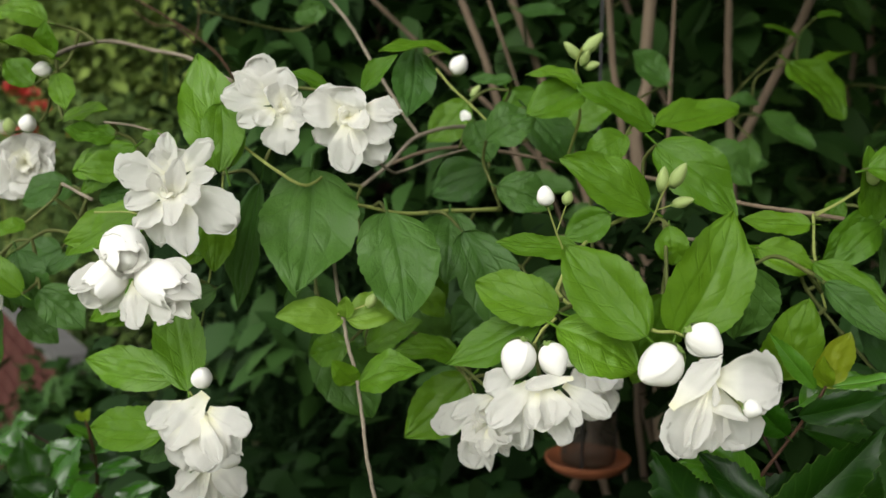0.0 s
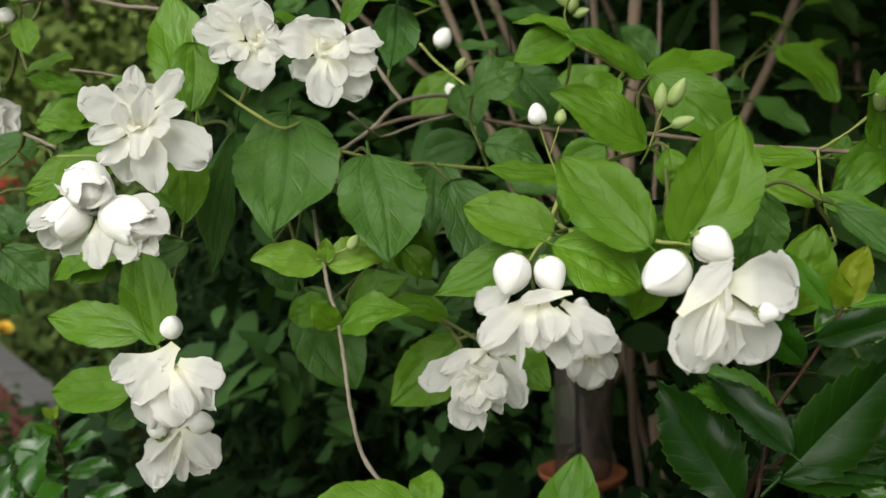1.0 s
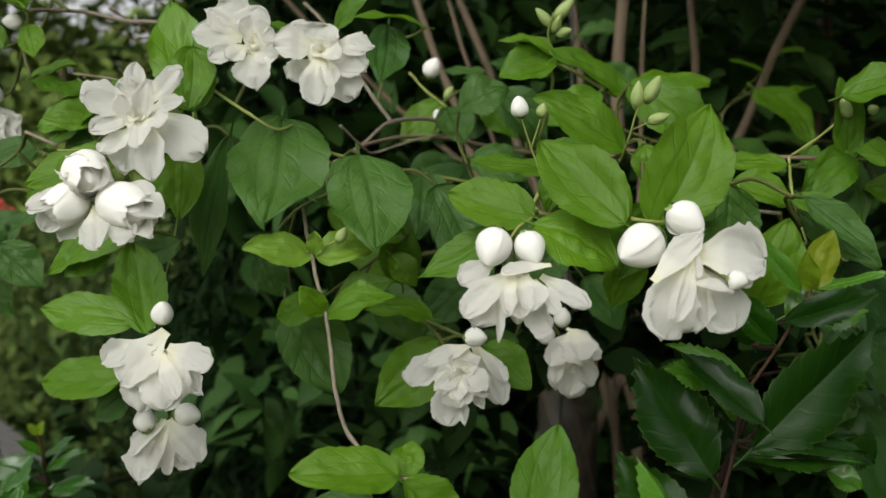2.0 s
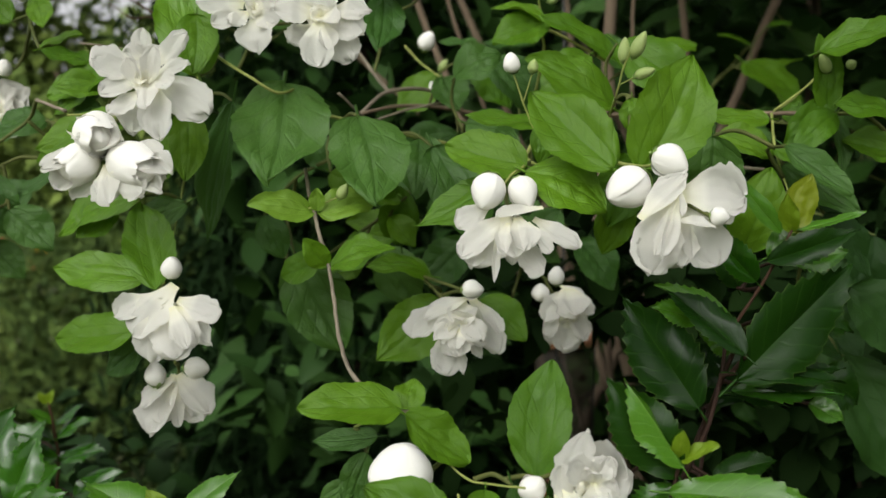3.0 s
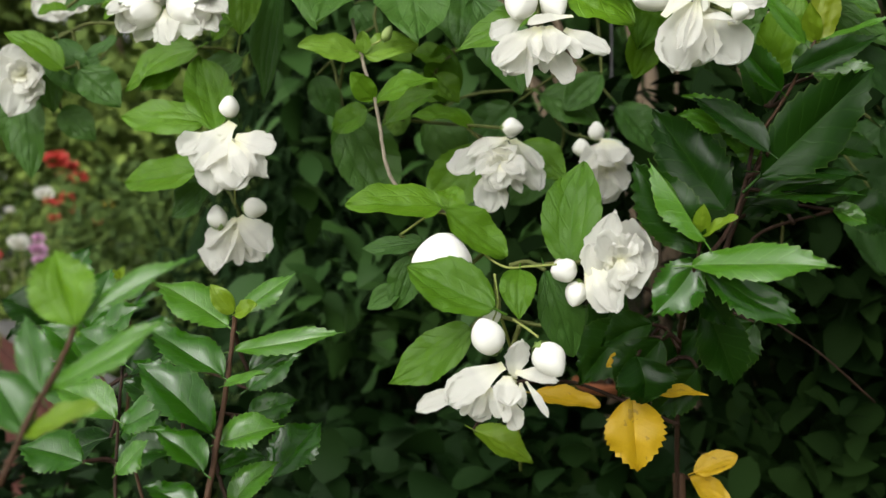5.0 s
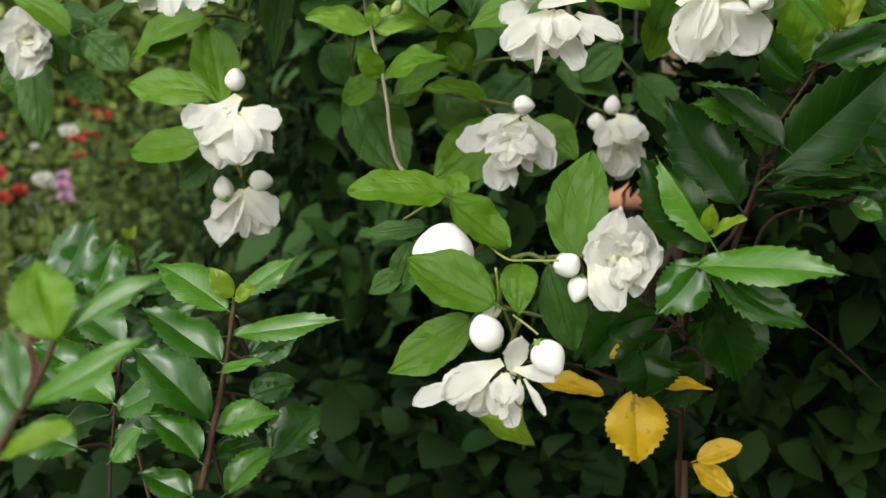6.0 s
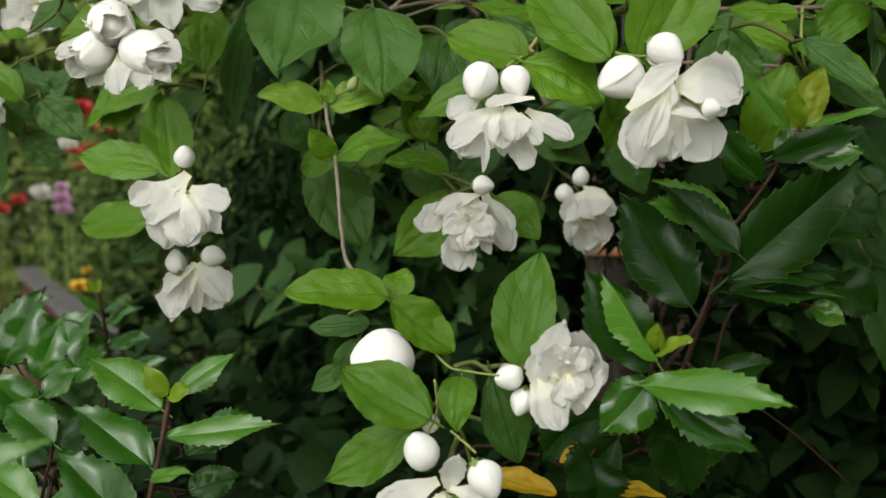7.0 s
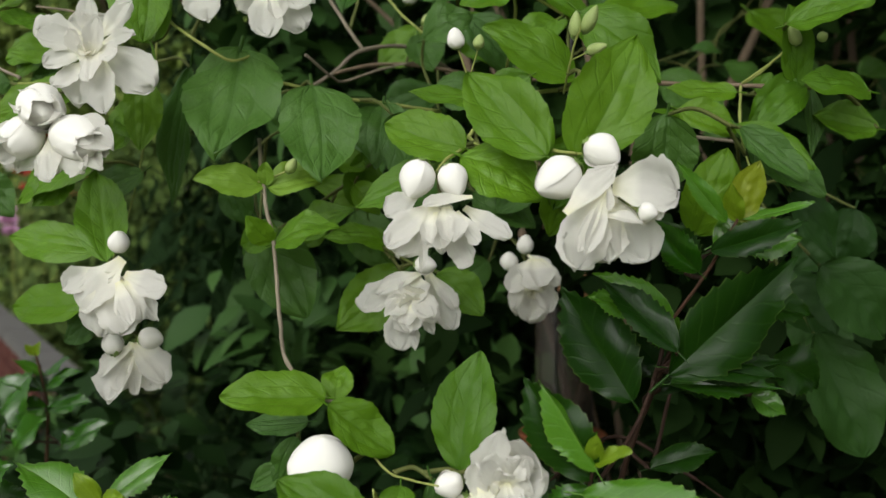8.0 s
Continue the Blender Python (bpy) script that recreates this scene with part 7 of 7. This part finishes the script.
leaf(holly_tall, "holly", "holly", (0.1117, 0.4000, 1.1394), (0.1272, 0.4100, 1.1016), 0.0239, (0, -1, 0.3))
leaf(holly_tall, "holly", "holly", (0.0848, 0.4200, 1.1148), (0.0865, 0.4200, 1.0922), 0.0269, (0, -0.9, 0.5))
leaf(holly_tall, "holly", "holly", (0.1412, 0.4600, 1.1774), (0.1775, 0.4700, 1.2078), 0.0225, (0, -0.9, 0.5))
leaf(holly_tall, "holly", "holly", (0.1442, 0.4500, 1.1830), (0.1765, 0.4500, 1.1770), 0.0175, (0, -0.6, 1))
leaf(holly_tall, "holly", "holly", (0.1556, 0.4600, 1.2328), (0.1421, 0.4600, 1.2580), 0.0195, (0, -1, 0.4))
leaf(holly_tall, "holly", "holly", (0.1868, 0.5000, 1.2179), (0.2280, 0.5000, 1.2081), 0.0240, (0, -0.8, 0.8))
leaf(holly_tall, "holly", "holly", (0.1191, 0.4500, 1.1230), (0.1014, 0.4600, 1.0993), 0.0194, (0, -1, 0.4))
leaf(holly_tall, "holly", "yellow", (0.0838, 0.4300, 1.0936), (0.0859, 0.4300, 1.0584), 0.0285, (0, -1, 0.3), variant=6)
leaf(holly_tall, "mock", "yellow", (0.0395, 0.4700, 1.0901), (0.0722, 0.4600, 1.0849), 0.0165, (0, -0.5, 1))
leaf(holly_tall, "mock", "yellow", (0.0940, 0.4400, 1.0943), (0.1194, 0.4300, 1.0944), 0.0107, (0, -0.5, 1))
leaf(holly_tall, "mock", "yellow", (0.0903, 0.4400, 1.1151), (0.0719, 0.4300, 1.1088), 0.0107, (0, -0.5, 1))
leaf(holly_tall, "mock", "yellow", (0.1259, 0.5000, 1.0408), (0.1494, 0.5000, 1.0495), 0.0136, (0, -0.8, 0.8))
leaf(holly_tall, "mock", "lime", (0.0074, 0.5000, 1.0656), (0.0392, 0.5000, 1.0470), 0.0190, (0, -0.7, 0.9))
leaf(holly_tall, "holly", "holly", (0.1405, 0.4000, 1.2060), (0.1125, 0.4200, 1.2326), 0.0168, (0, -0.9, 0.6))
leaf(holly_tall, "holly", "holly", (0.0970, 0.4250, 1.1217), (0.0770, 0.4300, 1.0940), 0.0229, (-0.1, -1, 0.3))
leaf(holly_tall, "holly", "holly", (0.0954, 0.4400, 1.1276), (0.0720, 0.4500, 1.1158), 0.0194, (-0.1, -1, 0.4))
leaf(holly_tall, "holly", "holly", (0.1167, 0.4400, 1.1056), (0.0964, 0.4500, 1.0820), 0.0221, (0, -1, 0.4))
leaf(holly_tall, "holly", "holly", (0.1462, 0.4500, 1.1260), (0.1255, 0.4500, 1.1012), 0.0279, (0, -1, 0.3))
leaf(holly_tall, "mock", "yellow", (0.1444, 0.5000, 1.0229), (0.1233, 0.5000, 1.0384), 0.0154, (0, -0.8, 0.7))
leaf(holly_tall, "holly", "holly", (0.1522, 0.4300, 1.1887), (0.1949, 0.4300, 1.1977), 0.0198, (0, -0.5, 1))
leaf(holly_tall, "holly", "fresh", (0.1663, 0.4300, 1.2576), (0.1431, 0.4250, 1.2838), 0.0090, (-0.3, -1, 0.5))
leaf(holly_tall, "holly", "fresh", (0.1634, 0.4400, 1.2471), (0.1919, 0.4400, 1.2615), 0.0153, (0, -0.7, 0.8))
leaf(holly_tall, "holly", "fresh", (0.1294, 0.4300, 1.2185), (0.1058, 0.4250, 1.2255), 0.0136, (0, -0.9, 0.6))
leaf(holly_tall, "holly", "fresh", (0.1475, 0.4400, 1.2054), (0.1278, 0.4350, 1.2179), 0.0174, (-0.2, -1, 0.4))
leaf(holly_tall, "holly", "gloss", (0.1434, 0.4300, 1.1870), (0.1918, 0.4250, 1.1861), 0.0170, (0, -0.7, 0.8))
leaf(holly_tall, "holly", "fresh", (0.1816, 0.4400, 1.1804), (0.1957, 0.4350, 1.1729), 0.0125, (0.2, -0.9, 0.4))
leaf(holly_tall, "holly", "holly", (0.1373, 0.4400, 1.1467), (0.1677, 0.4400, 1.1548), 0.0150, (0, -0.7, 0.8))
leaf(holly_tall, "holly", "fresh", (0.1796, 0.4600, 1.2467), (0.2069, 0.4550, 1.2495), 0.0176, (0.1, -0.8, 0.6))
leaf(mock_orange, "mock", "mature", (0.1790, 0.4600, 1.3001), (0.2071, 0.4500, 1.2758), 0.0181, (0.1, -1, 0.6))
leaf(mock_orange, "mock", "shadeleaf", (0.2215, 0.5200, 1.2704), (0.2456, 0.5200, 1.2355), 0.0236, (0.3, -1, 0.2))
leaf(mock_orange, "mock", "shadeleaf", (0.2506, 0.5600, 1.2295), (0.2877, 0.5600, 1.1886), 0.0413, (0.3, -1, 0))
leaf(mock_orange, "mock", "shadeleaf", (0.2553, 0.5800, 1.1885), (0.2828, 0.5700, 1.1184), 0.0489, (0.3, -1, -0.1))
stem(holly_tall, "darktwig", [(0.1763, 0.5200, 1.1187), (0.2009, 0.5200, 1.1010), (0.2337, 0.5300, 1.0720)], 0.0005, 0.0007)
leaf(mock_orange, "mock", "young", (0.1637, 0.4800, 1.2496), (0.1760, 0.4700, 1.2910), 0.0278, (-0.1, -1, 0.2))
stem(holly_tall, "darktwig", [(0.1476, 0.4350, 1.2086), (0.1403, 0.4400, 1.1876), (0.1312, 0.4500, 1.1568), (0.1253, 0.4600, 1.1273)], 0.0010, 0.0015)
leaf(holly_tall, "holly", "holly", (0.0951, 0.5000, 1.1215), (0.0649, 0.5000, 1.0884), 0.0311, (-0.1, -1, 0.3))
leaf(holly_tall, "holly", "holly", (0.0909, 0.5000, 1.1394), (0.0732, 0.5200, 1.1094), 0.0244, (-0.1, -1, 0.3))
stem(holly_tall, "darktwig", [(0.103, 0.362, 1.170), (0.101, 0.366, 1.157), (0.100, 0.375, 1.149), (0.104, 0.410, 1.133), (0.111, 0.460, 1.105), (0.116, 0.500, 1.007)], 0.00070, 0.00131)
leaf(holly_tall, "holly", "holly", (0.1433, 0.4200, 1.2062), (0.1666, 0.4100, 1.2128), 0.0167, (0, -0.7, 0.8))
leaf(holly_tall, "holly", "holly", (0.1444, 0.4400, 1.1884), (0.1270, 0.4500, 1.2079), 0.0189, (-0.2, -1, 0.4))
leaf(holly_tall, "holly", "holly", (0.1041, 0.3800, 1.1511), (0.1179, 0.3850, 1.1314), 0.0166, (0, -1, 0.5))
leaf(holly_tall, "holly", "holly", (0.2110, 0.5200, 1.1814), (0.2383, 0.5200, 1.1685), 0.0279, (0.1, -1, 0.3))
stem(holly_tall, "darktwig", [(0.101, 0.366, 1.157), (0.122, 0.400, 1.171), (0.135, 0.420, 1.191), (0.143, 0.435, 1.212)], 0.00098, 0.00085)
stem(holly_tall, "redtwig", [(0.143, 0.435, 1.212), (0.158, 0.435, 1.233), (0.168, 0.430, 1.253), (0.171, 0.430, 1.259)], 0.00082, 0.00065)
stem(holly_tall, "redtwig", [(0.118, 0.50, 1.04), (0.12, 0.48, 0.6), (0.13, 0.45, 0.0)], 0.003, 0.007)

# shaded leaves on the canes
rnd = random.Random(77)
for k in range(46):
    x, y, z = rnd.uniform(0.06, 0.66), rnd.uniform(1.08, 1.42), rnd.uniform(1.24, 1.66)
    d = Vector((rnd.choice((-1, 1)) * rnd.uniform(0.4, 1.0), rnd.uniform(-0.6, 0.1), rnd.uniform(-0.7, 0.3))).normalized() * rnd.uniform(0.045, 0.07)
    leaf(mock_orange, "mock", "mature", (x, y, z), (x + d.x, y + d.y, z + d.z), rnd.uniform(0.024, 0.036), (rnd.uniform(-0.4, 0.4), -0.8, rnd.uniform(0.3, 1.0)))
# thin stalks to the stems
attach(mock_orange, "petiole")
attach(holly_low, "darktwig")
attach(holly_tall, "darktwig")
